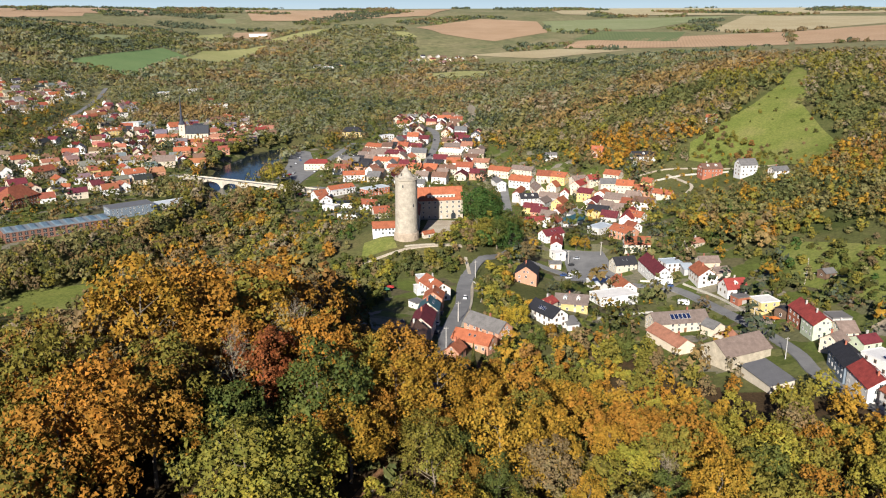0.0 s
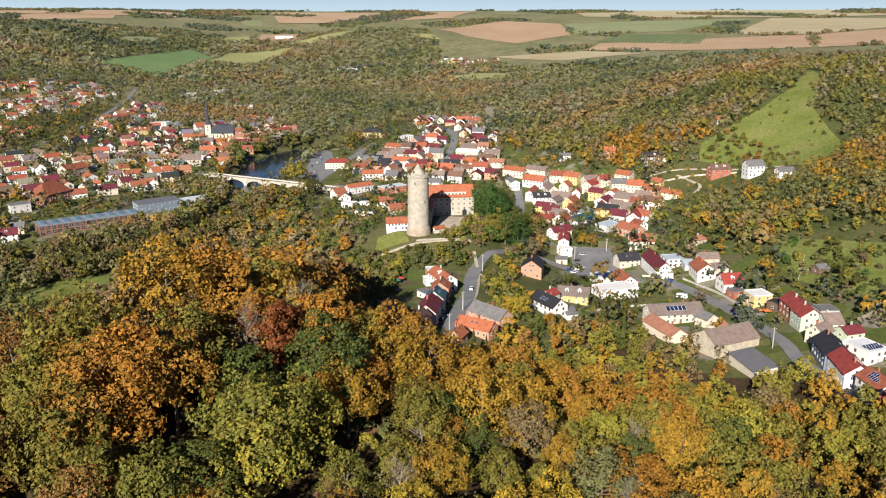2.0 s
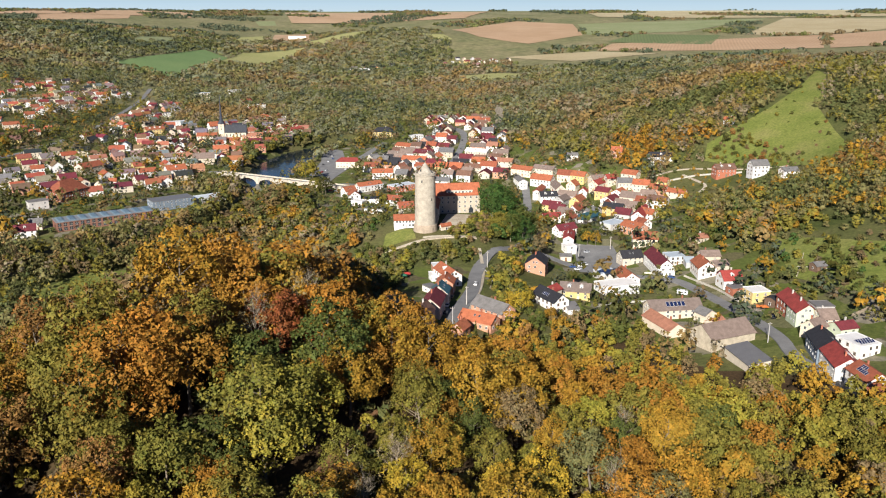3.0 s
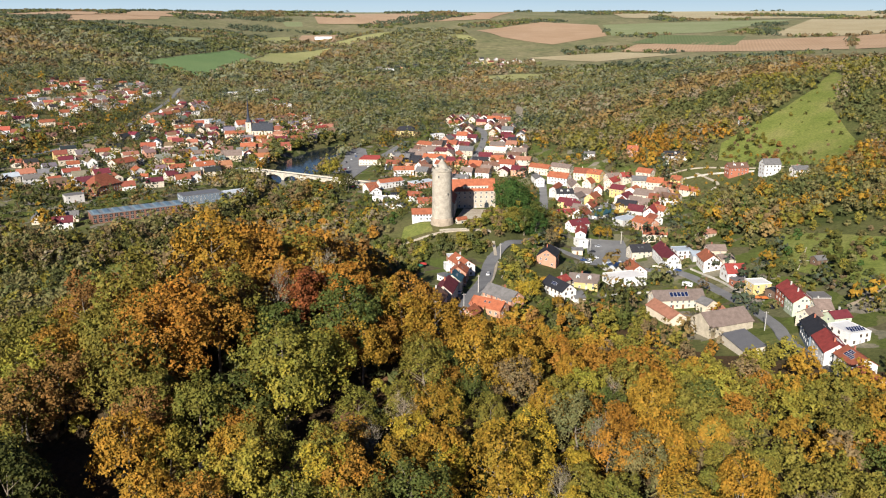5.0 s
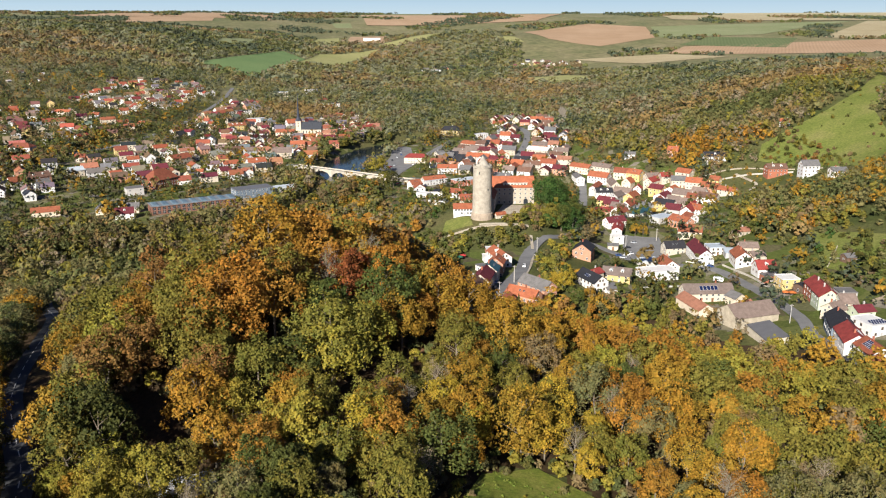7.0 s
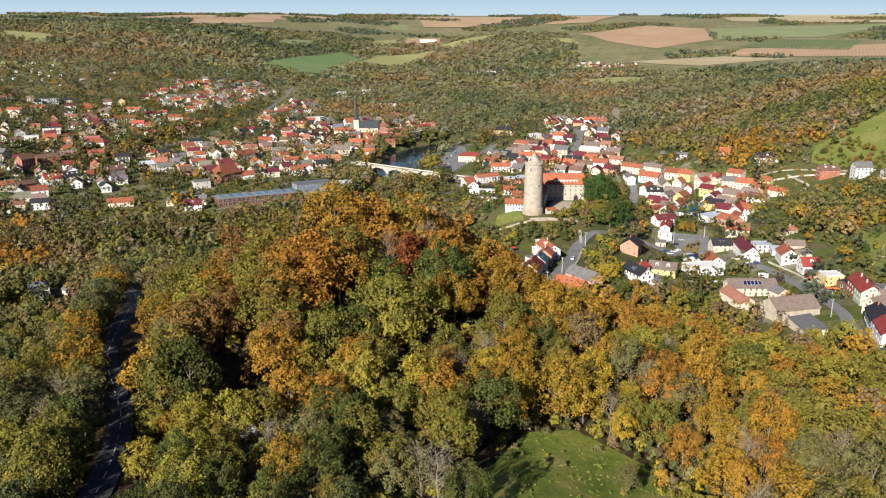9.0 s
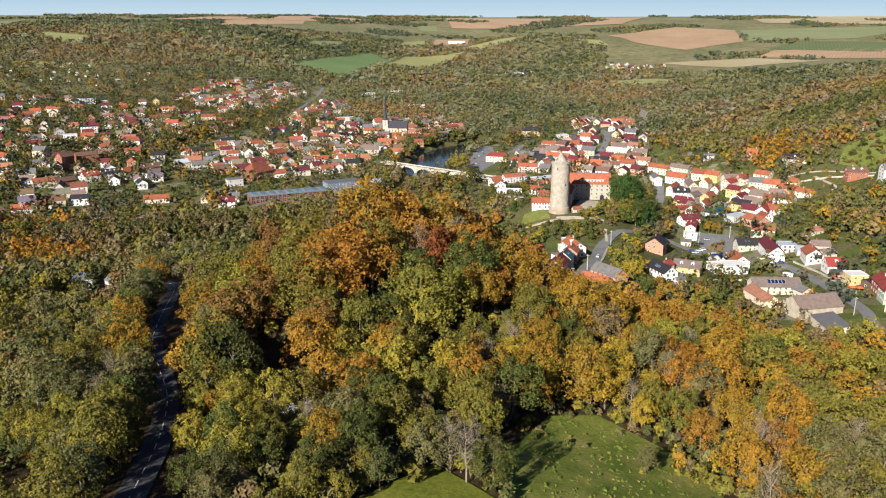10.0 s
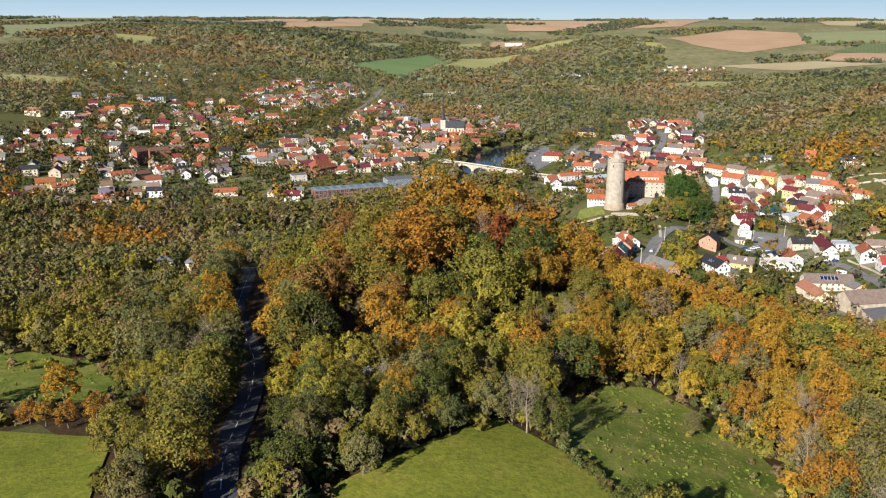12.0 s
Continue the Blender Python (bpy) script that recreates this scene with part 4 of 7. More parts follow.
WALL_WORDS = {"white": "white plaster", "cream": "cream plaster", "yellow": "yellow plaster", "brick": "red brick", "grey": "grey plaster", "salmon": "salmon plaster", "beige": "beige plaster",
              "green": "pale green plaster", "blue": "dark slate-clad", "stone": "rubble stone", "timber": "dark boarded"}


def part(name, me, parent, colour=None, at=None, label="", group=""):
    """Links a mesh as one part under a thing or part."""
    ob = new(name, me)
    ob.parent = parent
    if at is not None:
        ob.matrix_local = at
    if colour is not None:
        ob.color = (*colour, 1.0)
    if label:
        ob["label"] = label
    return ob


def boxes(name, parts, mats):
    """One mesh from boxes (x0, x1, y0, y1, z0, z1, material)."""
    verts, faces, idx = [], [], []
    for x0, x1, y0, y1, z0, z1, m in parts:
        k = len(verts)
        verts += [(x, y, z) for z in (z0, z1) for y in (y0, y1) for x in (x0, x1)]
        faces += [tuple(k + i for i in f) for f in ((0, 2, 3, 1), (4, 5, 7, 6), (0, 1, 5, 4), (2, 6, 7, 3), (0, 4, 6, 2), (1, 3, 7, 5))]
        idx += [m] * 6
    return mesh_from(name, verts, faces, mats, idx)


def inset(name, x0, x1, z0, z1, front, back, border, cols, rows, deep, mats, sill=0.0):
    """A framed panel facing -y in one piece: an outer box whose front holds cols x rows sunken panes."""
    xs, zs = [], []
    for k, (a, b, n, out) in enumerate(((x0, x1, cols, xs), (z0, z1, rows, zs))):
        w = (b - a - border * (n + 1)) / n
        for i in range(n):
            out += [a + border + i * (w + border), a + border + i * (w + border) + w]
    gx, gz = [x0] + xs + [x1], [z0] + zs + [z1]
    nx, nz = len(gx), len(gz)
    verts = [(x, front, z) for z in gz for x in gx]
    faces, idx = [], []
    for b in range(nz - 1):
        for a in range(nx - 1):
            k = b * nx + a
            q = (k, k + 1, k + nx + 1, k + nx)
            if a % 2 and b % 2:
                m = len(verts)
                verts += [(verts[v][0], front + deep, verts[v][2]) for v in q]
                faces += [(q[i], q[(i + 1) % 4], m + (i + 1) % 4, m + i) for i in range(4)] + [(m, m + 1, m + 2, m + 3)]
                idx += [0] * 4 + [1]
            else:
                faces.append(q)
                idx.append(0)
    rim = [b * nx for b in range(nz)][::-1] + list(range(1, nx)) + [b * nx + nx - 1 for b in range(1, nz)] + [(nz - 1) * nx + a for a in range(nx - 2, 0, -1)]
    m = len(verts)
    verts += [(verts[v][0], back, verts[v][2]) for v in rim]
    n = len(rim)
    faces += [(rim[(i + 1) % n], rim[i], m + i, m + (i + 1) % n) for i in range(n)]
    idx += [0] * n
    return mesh_from(name, verts, faces, mats, idx)


def loft(name, rings, mat):
    """One piece from rectangles (half x, half y, z) stacked upwards."""
    verts, faces = [], []
    for hx, hy, z in rings:
        verts += [(-hx, -hy, z), (hx, -hy, z), (hx, hy, z), (-hx, hy, z)]
    for k in range(len(rings) - 1):
        faces += [(4 * k + i, 4 * k + (i + 1) % 4, 4 * k + 4 + (i + 1) % 4, 4 * k + 4 + i) for i in range(4)]
    n = 4 * (len(rings) - 1)
    faces += [(3, 2, 1, 0), (n, n + 1, n + 2, n + 3)]
    return mesh_from(name, verts, faces, [mat])


# windows and doors face -y, their wall is the plane y = 0
WINDOW = inset("window", -0.6, 0.6, -0.05, 1.42, -0.06, 0.02, 0.08, 2, 1, 0.05, [PAINT, GLASS])
PLAIN_WINDOW = inset("window", -0.6, 0.6, -0.05, 1.42, -0.06, 0.02, 0.09, 1, 1, 0.05, [PAINT, GLASS])
SKYLIGHT = inset("skylight", -0.45, 0.45, 0, 1.1, -0.07, 0.03, 0.08, 1, 1, 0.02, [PAINT, GLASS])
DOOR = inset("door", -0.6, 0.6, -0.1, 2.2, -0.07, 0.02, 0.12, 1, 2, 0.04, [PAINT, TIMBER])
GARAGE = inset("garage_door", -1.35, 1.35, 0, 2.25, -0.07, 0.02, 0.06, 1, 5, 0.03, [PAINT, PAINT])
CHIMNEY = loft("chimney", [(0.32, 0.32, -1.2), (0.32, 0.32, 1.1), (0.4, 0.4, 1.12), (0.4, 0.4, 1.25), (0.22, 0.22, 1.27), (0.22, 0.22, 1.45)], PLASTER)
PANEL = inset("solar_panel", -0.5, 0.5, 0, 1.65, -0.04, 0.03, 0.04, 1, 1, 0.01, [PAINT, SOLAR])
DORMER = mesh_from("dormer", [(-0.85, 0, -0.3), (0.85, 0, -0.3), (0.85, 0, 1.3), (-0.85, 0, 1.3), (-0.85, 2.4, -0.3), (0.85, 2.4, -0.3), (0.85, 2.4, 1.3), (-0.85, 2.4, 1.3), (0, -0.0, 1.75), (0, 2.6, 1.75),
                              (-1.05, -0.2, 1.22), (1.05, -0.2, 1.22), (0, -0.2, 1.85), (-1.05, 2.6, 1.22), (1.05, 2.6, 1.22), (0, 2.6, 1.85)],
                   [(0, 1, 2, 8, 3), (1, 5, 6, 2), (4, 0, 3, 7), (2, 6, 9, 8), (7, 3, 8, 9), (10, 12, 15, 13), (12, 11, 14, 15), (10, 3, 8, 12), (8, 2, 11, 12)], [PLASTER, TILES], [0, 0, 0, 0, 0, 1, 1, 1, 1])


def wall_mesh(L, D, e, r, sink, mat, style):
    hl, hd = L / 2, D / 2
    if style == "gable":
        verts = [(x, y, z) for x in (-hl, hl) for y, z in ((-hd, -sink), (hd, -sink), (hd, e), (0, e + r), (-hd, e))]
        faces = [(4, 3, 2, 1, 0), (5, 6, 7, 8, 9), (0, 1, 6, 5), (1, 2, 7, 6), (2, 3, 8, 7), (3, 4, 9, 8), (4, 0, 5, 9)]
    elif style == "mono":
        verts = [(x, y, z) for x in (-hl, hl) for y, z in ((-hd, -sink), (hd, -sink), (hd, e + r), (-hd, e))]
        faces = [(3, 2, 1, 0), (4, 5, 6, 7), (0, 1, 5, 4), (1, 2, 6, 5), (2, 3, 7, 6), (3, 0, 4, 7)]
    else:
        verts = [(x, y, z) for z in (-sink, e) for y in (-hd, hd) for x in (-hl, hl)]
        faces = [(0, 2, 3, 1), (4, 5, 7, 6), (0, 1, 5, 4), (2, 6, 7, 3), (0, 4, 6, 2), (1, 3, 7, 5)]
    return mesh_from("wall", verts, faces, [mat])


def slab(verts, faces, quad, thick):
    """A roof slope: a polygon with thickness, its underside below."""
    k, n = len(verts), len(quad)
    verts += [tuple(p) for p in quad] + [(p[0], p[1], p[2] - thick) for p in quad]
    faces.append(tuple(k + i for i in range(n)))
    faces.append(tuple(k + n + i for i in reversed(range(n))))
    faces += [(k + i, k + n + i, k + n + (i + 1) % n, k + (i + 1) % n) for i in range(n)]


def roof_mesh(L, D, e, r, style, mat, over=0.45, thick=0.22):
    hl, hd = L / 2 + over, D / 2 + over
    drop = over * r / (D / 2)
    verts, faces = [], []
    lift = 0.2
    if style == "gable":
        for s in (-1, 1):
            q = [(-hl, s * hd, e - drop + lift), (hl, s * hd, e - drop + lift), (hl, 0, e + r + lift), (-hl, 0, e + r + lift)]
            slab(verts, faces, q if s < 0 else q[::-1], thick)
        k = len(verts)
        limb(verts, faces, (-hl, 0, e + r + lift - 0.03), (hl, 0, e + r + lift - 0.03), 0.13, 0.13, 6)
    elif style == "hip":
        t = max(0.3, hl - hd * 0.85)
        z0, z1 = e - drop + lift, e + r + lift
        for q in ([(-hl, -hd, z0), (hl, -hd, z0), (t, 0, z1), (-t, 0, z1)], [(hl, hd, z0), (-hl, hd, z0), (-t, 0, z1), (t, 0, z1)], [(hl, -hd, z0), (hl, hd, z0), (t, 0, z1)], [(-hl, hd, z0), (-hl, -hd, z0), (-t, 0, z1)]):
            slab(verts, faces, q, thick)
    elif style == "mono":
        d2 = over * r / D
        slab(verts, faces, [(-hl, -hd, e - d2 + lift), (hl, -hd, e - d2 + lift), (hl, hd, e + r + d2 + lift), (-hl, hd, e + r + d2 + lift)], thick)
    else:
        hl, hd = L / 2 + 0.15, D / 2 + 0.15
        slab(verts, faces, [(-hl, -hd, e + 0.25), (hl, -hd, e + 0.25), (hl, hd, e + 0.25), (-hl, hd, e + 0.25)], 0.3)
        for x0, x1, y0, y1 in ((-hl, hl, -hd, -hd + 0.25), (-hl, hl, hd - 0.25, hd), (-hl, -hl + 0.25, -hd + 0.25, hd - 0.25), (hl - 0.25, hl, -hd + 0.25, hd - 0.25)):
            slab(verts, faces, [(x0, y0, e + 0.45), (x1, y0, e + 0.45), (x1, y1, e + 0.45), (x0, y1, e + 0.45)], 0.19)
    return mesh_from("roof", verts, faces, [mat])


PLOTS = []


def taken(x, y, r):
    return any((x - a) ** 2 + (y - b) ** 2 < (r + c) ** 2 for a, b, c in PLOTS)


def house(x, y, turn, L, D, e, r, wall="white", roof="orange", style="gable", name="house", detail=2, dormers=0, solar=0, chimneys=1, where="in the old town", z=None, seed=None, group="houses of the town", bays=None, garage=False, solar_size=1.0):
    """A house with its ridge along `turn` degrees, standing at a plan place. detail: 2 windows on all sides, 1 on the sides towards the flight, 0 a few."""
    rng = random.Random(int(x * 7 + y * 13) if seed is None else seed)
    c, s = math.cos(radians(turn)), math.sin(radians(turn))
    corners = [ground_at(x + c * a * L / 2 - s * b * D / 2, y + s * a * L / 2 + c * b * D / 2) for a in (-1, 1) for b in (-1, 1)]
    base = (sum(corners) / 4 if z is None else z)
    sink = max(0.4, base - min(corners) + 0.4)
    PLOTS.append((x, y, 0.42 * math.hypot(L, D)))
    root = new(name)
    root.empty_display_size = 0.1
    root.matrix_world = pose(x, y, base, 0, 0, turn)
    wm = {"stone": STONE, "timber": TIMBER}.get(wall, PLASTER)
    part("wall", wall_mesh(L, D, e, r, sink, wm, style), root, WALLS[wall])
    rm = SHEET if roof in ("sheet", "pale", "sky", "teal") or style in ("flat", "mono") else TILES
    part("roof", roof_mesh(L, D, e, r, style, rm), root, ROOFS[roof])
    storeys = max(1, int(round(e / 2.9)))
    frame_tone = (0.75, 0.74, 0.7) if wall != "white" or rng.random() < 0.5 else (0.3, 0.2, 0.13)
    sides = [(0, L, D / 2, 0), (180, L, D / 2, 0), (90, D, L / 2, 1), (270, D, L / 2, 1)]
    door_done = False
    for ang, span, off, gable in sides if detail >= 0 else ():
        world = radians(turn + ang)
        facing = (math.sin(world), -math.cos(world))
        to_eye = Vector((-10 - x, -510 - y)).normalized()
        if detail < 2 and facing[0] * to_eye[0] + facing[1] * to_eye[1] < 0.25:
            continue
        spin = Matrix.Rotation(radians(ang), 4, "Z")
        gap = 3.0 if detail == 2 else 3.7
        n = bays if bays and not gable else max(1, int((span - 1.2) / gap))
        for k in range(storeys):
            zz = 0.95 + k * (e - 0.4) / storeys
            for i in range(n):
                xx = (i - (n - 1) / 2) * (span - 1.2) / n
                if detail and not door_done and k == 0 and i == n // 2:
                    if garage:
                        part("garage_door", GARAGE, root, (0.35, 0.33, 0.3), spin @ pose(xx, -off, 0.02))
                    else:
                        part("door", DOOR, root, rng.choice([(0.2, 0.1, 0.05), (0.5, 0.48, 0.45), (0.12, 0.14, 0.1)]), spin @ pose(xx, -off, 0.02))
                    door_done = True
                elif detail and rng.random() < 0.92 or not detail and rng.random() < 0.6:
                    part("window", WINDOW if detail == 2 else PLAIN_WINDOW, root, frame_tone, spin @ pose(xx, -off, zz) @ Matrix.Diagonal((1, 1, 1.0 if e > 3 else 0.7, 1)))
        if gable and style == "gable" and r > 2.4 and detail:
            for xx in ((-0.9, 0.9) if D > 8 else (0.0,)):
                part("window", WINDOW, root, frame_tone, spin @ pose(xx, -off, e + 0.35) @ Matrix.Diagonal((0.85, 1, 0.85, 1)))
    tilt = math.degrees(math.atan2(r, D / 2))
    if style in ("gable", "hip"):
        for i in range(chimneys):
            cx = rng.uniform(-0.3, 0.3) * L * (0.4 if style == "hip" else 1)
            part("chimney", CHIMNEY, root, rng.choice([(0.36, 0.13, 0.08), (0.5, 0.47, 0.42)]), pose(cx, rng.uniform(0.3, 0.9), e + r))
        if dormers:
            side = 0 if math.cos(radians(turn)) > 0 else 180
            spin = Matrix.Rotation(radians(side), 4, "Z")
            for i in range(dormers):
                dx = (i - (dormers - 1) / 2) * L / dormers * 0.8
                dy, dz = -D / 2 * 0.62, e + r * 0.38
                dorm = part("dormer", DORMER, root, WALLS["white"], spin @ pose(dx, dy, dz))
                part("window", WINDOW, dorm, frame_tone, pose(0, 0, 0.05) @ Matrix.Diagonal((0.85, 1, 0.8, 1)))
        elif detail == 2 and rng.random() < 0.6:
            for i in range(rng.choice([1, 2, 2])):
                f = 0.45
                side = 0 if math.cos(radians(turn)) > 0 else 180
                spin = Matrix.Rotation(radians(side), 4, "Z")
                part("skylight", SKYLIGHT, root, (0.3, 0.3, 0.3), spin @ pose((i - 0.5) * 2.4, -D / 2 * (1 - f), e + r * f + 0.2, tilt - 90))
    if solar:
        side = 0 if math.cos(radians(turn)) > 0 else 180
        spin = Matrix.Rotation(radians(side), 4, "Z")
        for i in range(solar):
            if style == "flat":
                part("solar_panel", PANEL, root, (0.5, 0.5, 0.5), spin @ pose((i % 6 - 2.5) * 1.3, -D / 2 + 1.5 + 2.0 * (i // 6), e + 0.5, -65))
            else:
                part("solar_panel", PANEL, root, (0.5, 0.5, 0.5), spin @ pose((i % 5 - 2) * 1.15 * solar_size, -D / 2 * 0.72 + (i // 5) * 1.75 * math.cos(radians(tilt)), e + r * 0.28 + 0.28 + (i // 5) * 1.75 * math.sin(radians(tilt)), tilt - 90) @ Matrix.Diagonal((solar_size, 1, solar_size, 1)))
    what = {"house": "house", "barn": "barn", "shed": "shed", "hall": "hall"}.get(name, "castle building")
    label = f"{WALL_WORDS[wall]} {what} with {ROOF_WORDS[roof]} roof {where}"
    if len(label.split()) > 12:
        label = label.replace(" tiled", "")
    return tagged(root, label, what, group if what == "house" else "")


# ---- distant houses, all in one mesh ----
def own_tint(name, rough, rows):
    k = Mat(name, rough)
    base = k.node("ShaderNodeAttribute", attribute_name="tint").outputs["Color"]
    stain = k.ramp(k.noise(0.5, 5.0, 0.65), [(0.3, (0.72,) * 3), (0.7, (1.12,) * 3)])
    k.colour(k.mix(1.0, base, stain, "MULTIPLY"))
    return k.m


class Crowd:
    """Collects simple houses into one mesh with their own colours."""

    def __init__(self):
        self.verts, self.faces, self.mats, self.tints = [], [], [], []

    def add(self, verts, faces, mat, tint, m):
        k = len(self.verts)
        self.verts += [tuple(m @ Vector(v)) for v in verts]
        self.faces += [tuple(k + i for i in f) for f in faces]
        self.mats += [mat] * len(faces)
        self.tints += [tint] * len(verts)

    def house(self, x, y, turn, L, D, e, r, wall, roof, rng):
        m = pose(x, y, ground_at(x, y), 0, 0, turn)
        hl, hd = L / 2, D / 2
        PLOTS.append((x, y, 0.42 * math.hypot(L, D)))
        v = [(a, b, z) for a in (-hl, hl) for b, z in ((-hd, -1.5), (hd, -1.5), (hd, e), (0, e + r), (-hd, e))]
        self.add(v, [(4, 3, 2, 1, 0), (5, 6, 7, 8, 9), (0, 1, 6, 5), (1, 2, 7, 6), (4, 0, 5, 9)], 0, WALLS[wall], m)
        rv, rf = [], []
        d = 0.4 * r / hd
        for s in (-1, 1):
            q = [(-hl - 0.4, s * (hd + 0.4), e - d + 0.2), (hl + 0.4, s * (hd + 0.4), e - d + 0.2), (hl + 0.4, 0, e + r + 0.2), (-hl - 0.4, 0, e + r + 0.2)]
            slab(rv, rf, q if s < 0 else q[::-1], 0.25)
        tone = tuple(c * rng.uniform(0.8, 1.15) for c in ROOFS[roof])
        self.add(rv, rf, 1, tone, m)
        for ang, span, off in ((0, L, hd), (180, L, hd), (90, D, hl), (270, D, hl)):
            spin = m @ Matrix.Rotation(radians(ang), 4, "Z")
            if (spin.to_3x3() @ Vector((0, -1, 0))).y > 0.3:
                continue
            n = max(1, int(span / 3.6))
            for k in range(max(1, round(e / 2.9))):
                for i in range(n):
                    if rng.random() < 0.8:
                        cx, z = (i - (n - 1) / 2) * (span - 1) / n, 0.9 + k * 2.7
                        w = [(cx - 0.55, -off - 0.05, z), (cx + 0.55, -off - 0.05, z), (cx + 0.55, -off - 0.05, z + 1.35), (cx - 0.55, -off - 0.05, z + 1.35), (cx - 0.6, -off, z - 0.1), (cx + 0.6, -off, z - 0.1), (cx + 0.6, -off, z + 1.4), (cx - 0.6, -off, z + 1.4)]
                        self.add(w, [(0, 1, 2, 3), (4, 5, 1, 0), (5, 6, 2, 1), (6, 7, 3, 2), (7, 4, 0, 3)], 2, (0.05, 0.05, 0.06), spin)
        if rng.random() < 0.7:
            cx = rng.uniform(-0.3, 0.3) * L
            c = [(cx + a, 0.5 + b, z) for z in (e + r - 1, e + r + 1.2) for a, b in ((-0.3, -0.3), (0.3, -0.3), (0.3, 0.3), (-0.3, 0.3))]
            self.add(c, [(4, 5, 6, 7), (0, 1, 5, 4), (1, 2, 6, 5), (2, 3, 7, 6), (3, 0, 4, 7)], 0, (0.36, 0.16, 0.1), m)

    def finish(self, name, label):
        me = mesh_from(name, self.verts, self.faces, [own_tint("distant_plaster", 0.9, 0), own_tint("distant_tiles", 0.8, 1), GLASS], self.mats)
        att = me.attributes.new("tint", "FLOAT_COLOR", "POINT")
        att.data.foreach_set("color", np.c_[np.array(self.tints), np.ones(len(self.tints))].astype(np.float32).ravel())
        return tagged(new(name, me), label, "houses", kind="stuff")


# ---- the castle ----
def turned(name, rings, sides, mat, ragged=0.0, seed=1):
    """A round body from (radius, height) rings, with a slightly uneven skin."""
    rng = random.Random(seed)
    verts, faces = [], []
    for r, z in rings:
        for i in range(sides):
            w = 2 * math.pi * i / sides
            q = r + rng.uniform(-ragged, ragged)
            verts.append((q * math.cos(w), q * math.sin(w), z))
    for k in range(len(rings) - 1):
        for i in range(sides):
            j = (i + 1) % sides
            faces.append((k * sides + i, k * sides + j, (k + 1) * sides + j, (k + 1) * sides + i))
    faces.append(tuple(range(sides))[::-1])
    faces.append(tuple((len(rings) - 1) * sides + i for i in range(sides)))
    return mesh_from(name, verts, faces, [mat])


def build_tower():
    root = new("castle_tower")
    root.matrix_world = pose(0, 0, 0)
    pale = (0.37, 0.335, 0.27)
    shaft = [(6.45 - 0.012 * z + (0.04 if k % 2 else 0), z) for k, z in enumerate(np.arange(3.0, 33.6, 0.85))]
    part("shaft", turned("shaft", shaft, 56, STONE, 0.05, 3), root, pale)
    part("plinth", turned("plinth", [(7.5, -5.0), (7.3, -1.0), (7.1, 1.2), (6.95, 2.6), (6.5, 3.1)], 56, STONE, 0.08, 4), root, (0.34, 0.28, 0.21), label="darker rough stone plinth")
    part("string_course", turned("string_course", [(6.2, 32.6), (6.5, 32.8), (6.5, 33.2), (6.2, 33.4)], 56, STONE, 0.04, 7), root, pale)
    rng = random.Random(9)
    for i in range(26):
        w = 2 * math.pi * i / 26
        h = rng.uniform(0.5, 1.1)
        block = boxes("parapet_stone", [(-0.7, 0.7, -0.35, 0.35, 0, h, 0)], [STONE])
        part("parapet_stone", block, root, pale, Matrix.Translation((5.75 * math.cos(w), 5.75 * math.sin(w), 33.5)) @ Matrix.Rotation(w + math.pi / 2, 4, "Z"))
    part("spire", turned("spire", [(4.5, 33.2), (4.45, 34.0), (3.3, 35.7), (2.1, 37.5), (0.9, 39.2), (0.12, 40.2)], 40, STONE, 0.04, 5), root, (0.42, 0.375, 0.3), label="conical stone cap")
    slit = boxes("slit_window", [(-0.28, 0.28, -0.1, 0.3, 0, 1.5, 1), (-0.42, 0.42, -0.02, 0.3, -0.15, 1.65, 0)], [STONE, GLASS])
    for ang, z, r in ((-0.35, 29, 6.2), (-0.8, 35.2, 3.75), (0.6, 18, 6.3), (-1.9, 12, 6.35)):
        part("slit_window", slit, root, pale, Matrix.Rotation(ang, 4, "Z") @ pose(0, -r - 0.02, z))
    tagged(root, "tall round castle tower of pale stone with a conical cap", "tower")
    PLOTS.append((0, 0, 8))


build_tower()
hall = house(21.5, 48.5, 5, 31, 13, 12.2, 6.6, "beige", "orange", name="castle_hall", z=-1.2, bays=8, where="on the castle knoll", chimneys=1)
for o in [c for c in hall.children if c.name.startswith("skylight")]:
    bpy.data.objects.remove(o)
band = part("dormer_band", boxes("dormer_band", [(-8.5, 8.5, 0, 3.4, 0, 1.75, 0), (-8.8, 8.8, -0.35, 4.2, 1.75, 2.0, 1)], [PLASTER, TILES]), hall, (0.74, 0.68, 0.56), pose(2.0, -5.4, 12.9), "long low dormer with a row of windows")
for i in range(7):
    part("window", WINDOW, band, (0.7, 0.68, 0.62), pose((i - 3) * 2.3, 0, 0.15) @ Matrix.Diagonal((1.1, 1, 1.0, 1)))
arch = boxes("arched_gate", [(-1.5, 1.5, -0.12, 0.05, 0, 2.8, 1), (-1.2, 1.2, -0.12, 0.05, 2.8, 3.5, 1), (-0.7, 0.7, -0.12, 0.05, 3.5, 3.9, 1), (-1.9, -1.5, -0.2, 0.05, 0, 3.0, 0), (1.5, 1.9, -0.2, 0.05, 0, 3.0, 0)], [STONE, GLASS])
part("arched_gate", arch, hall, (0.5, 0.44, 0.34), pose(9.5, -6.52, 0.0))
house(4.5, 29.5, 84, 30, 10.5, 9.5, 5.0, "beige", "orange", name="castle_wing", z=-0.9, where="beside the round tower", chimneys=1)
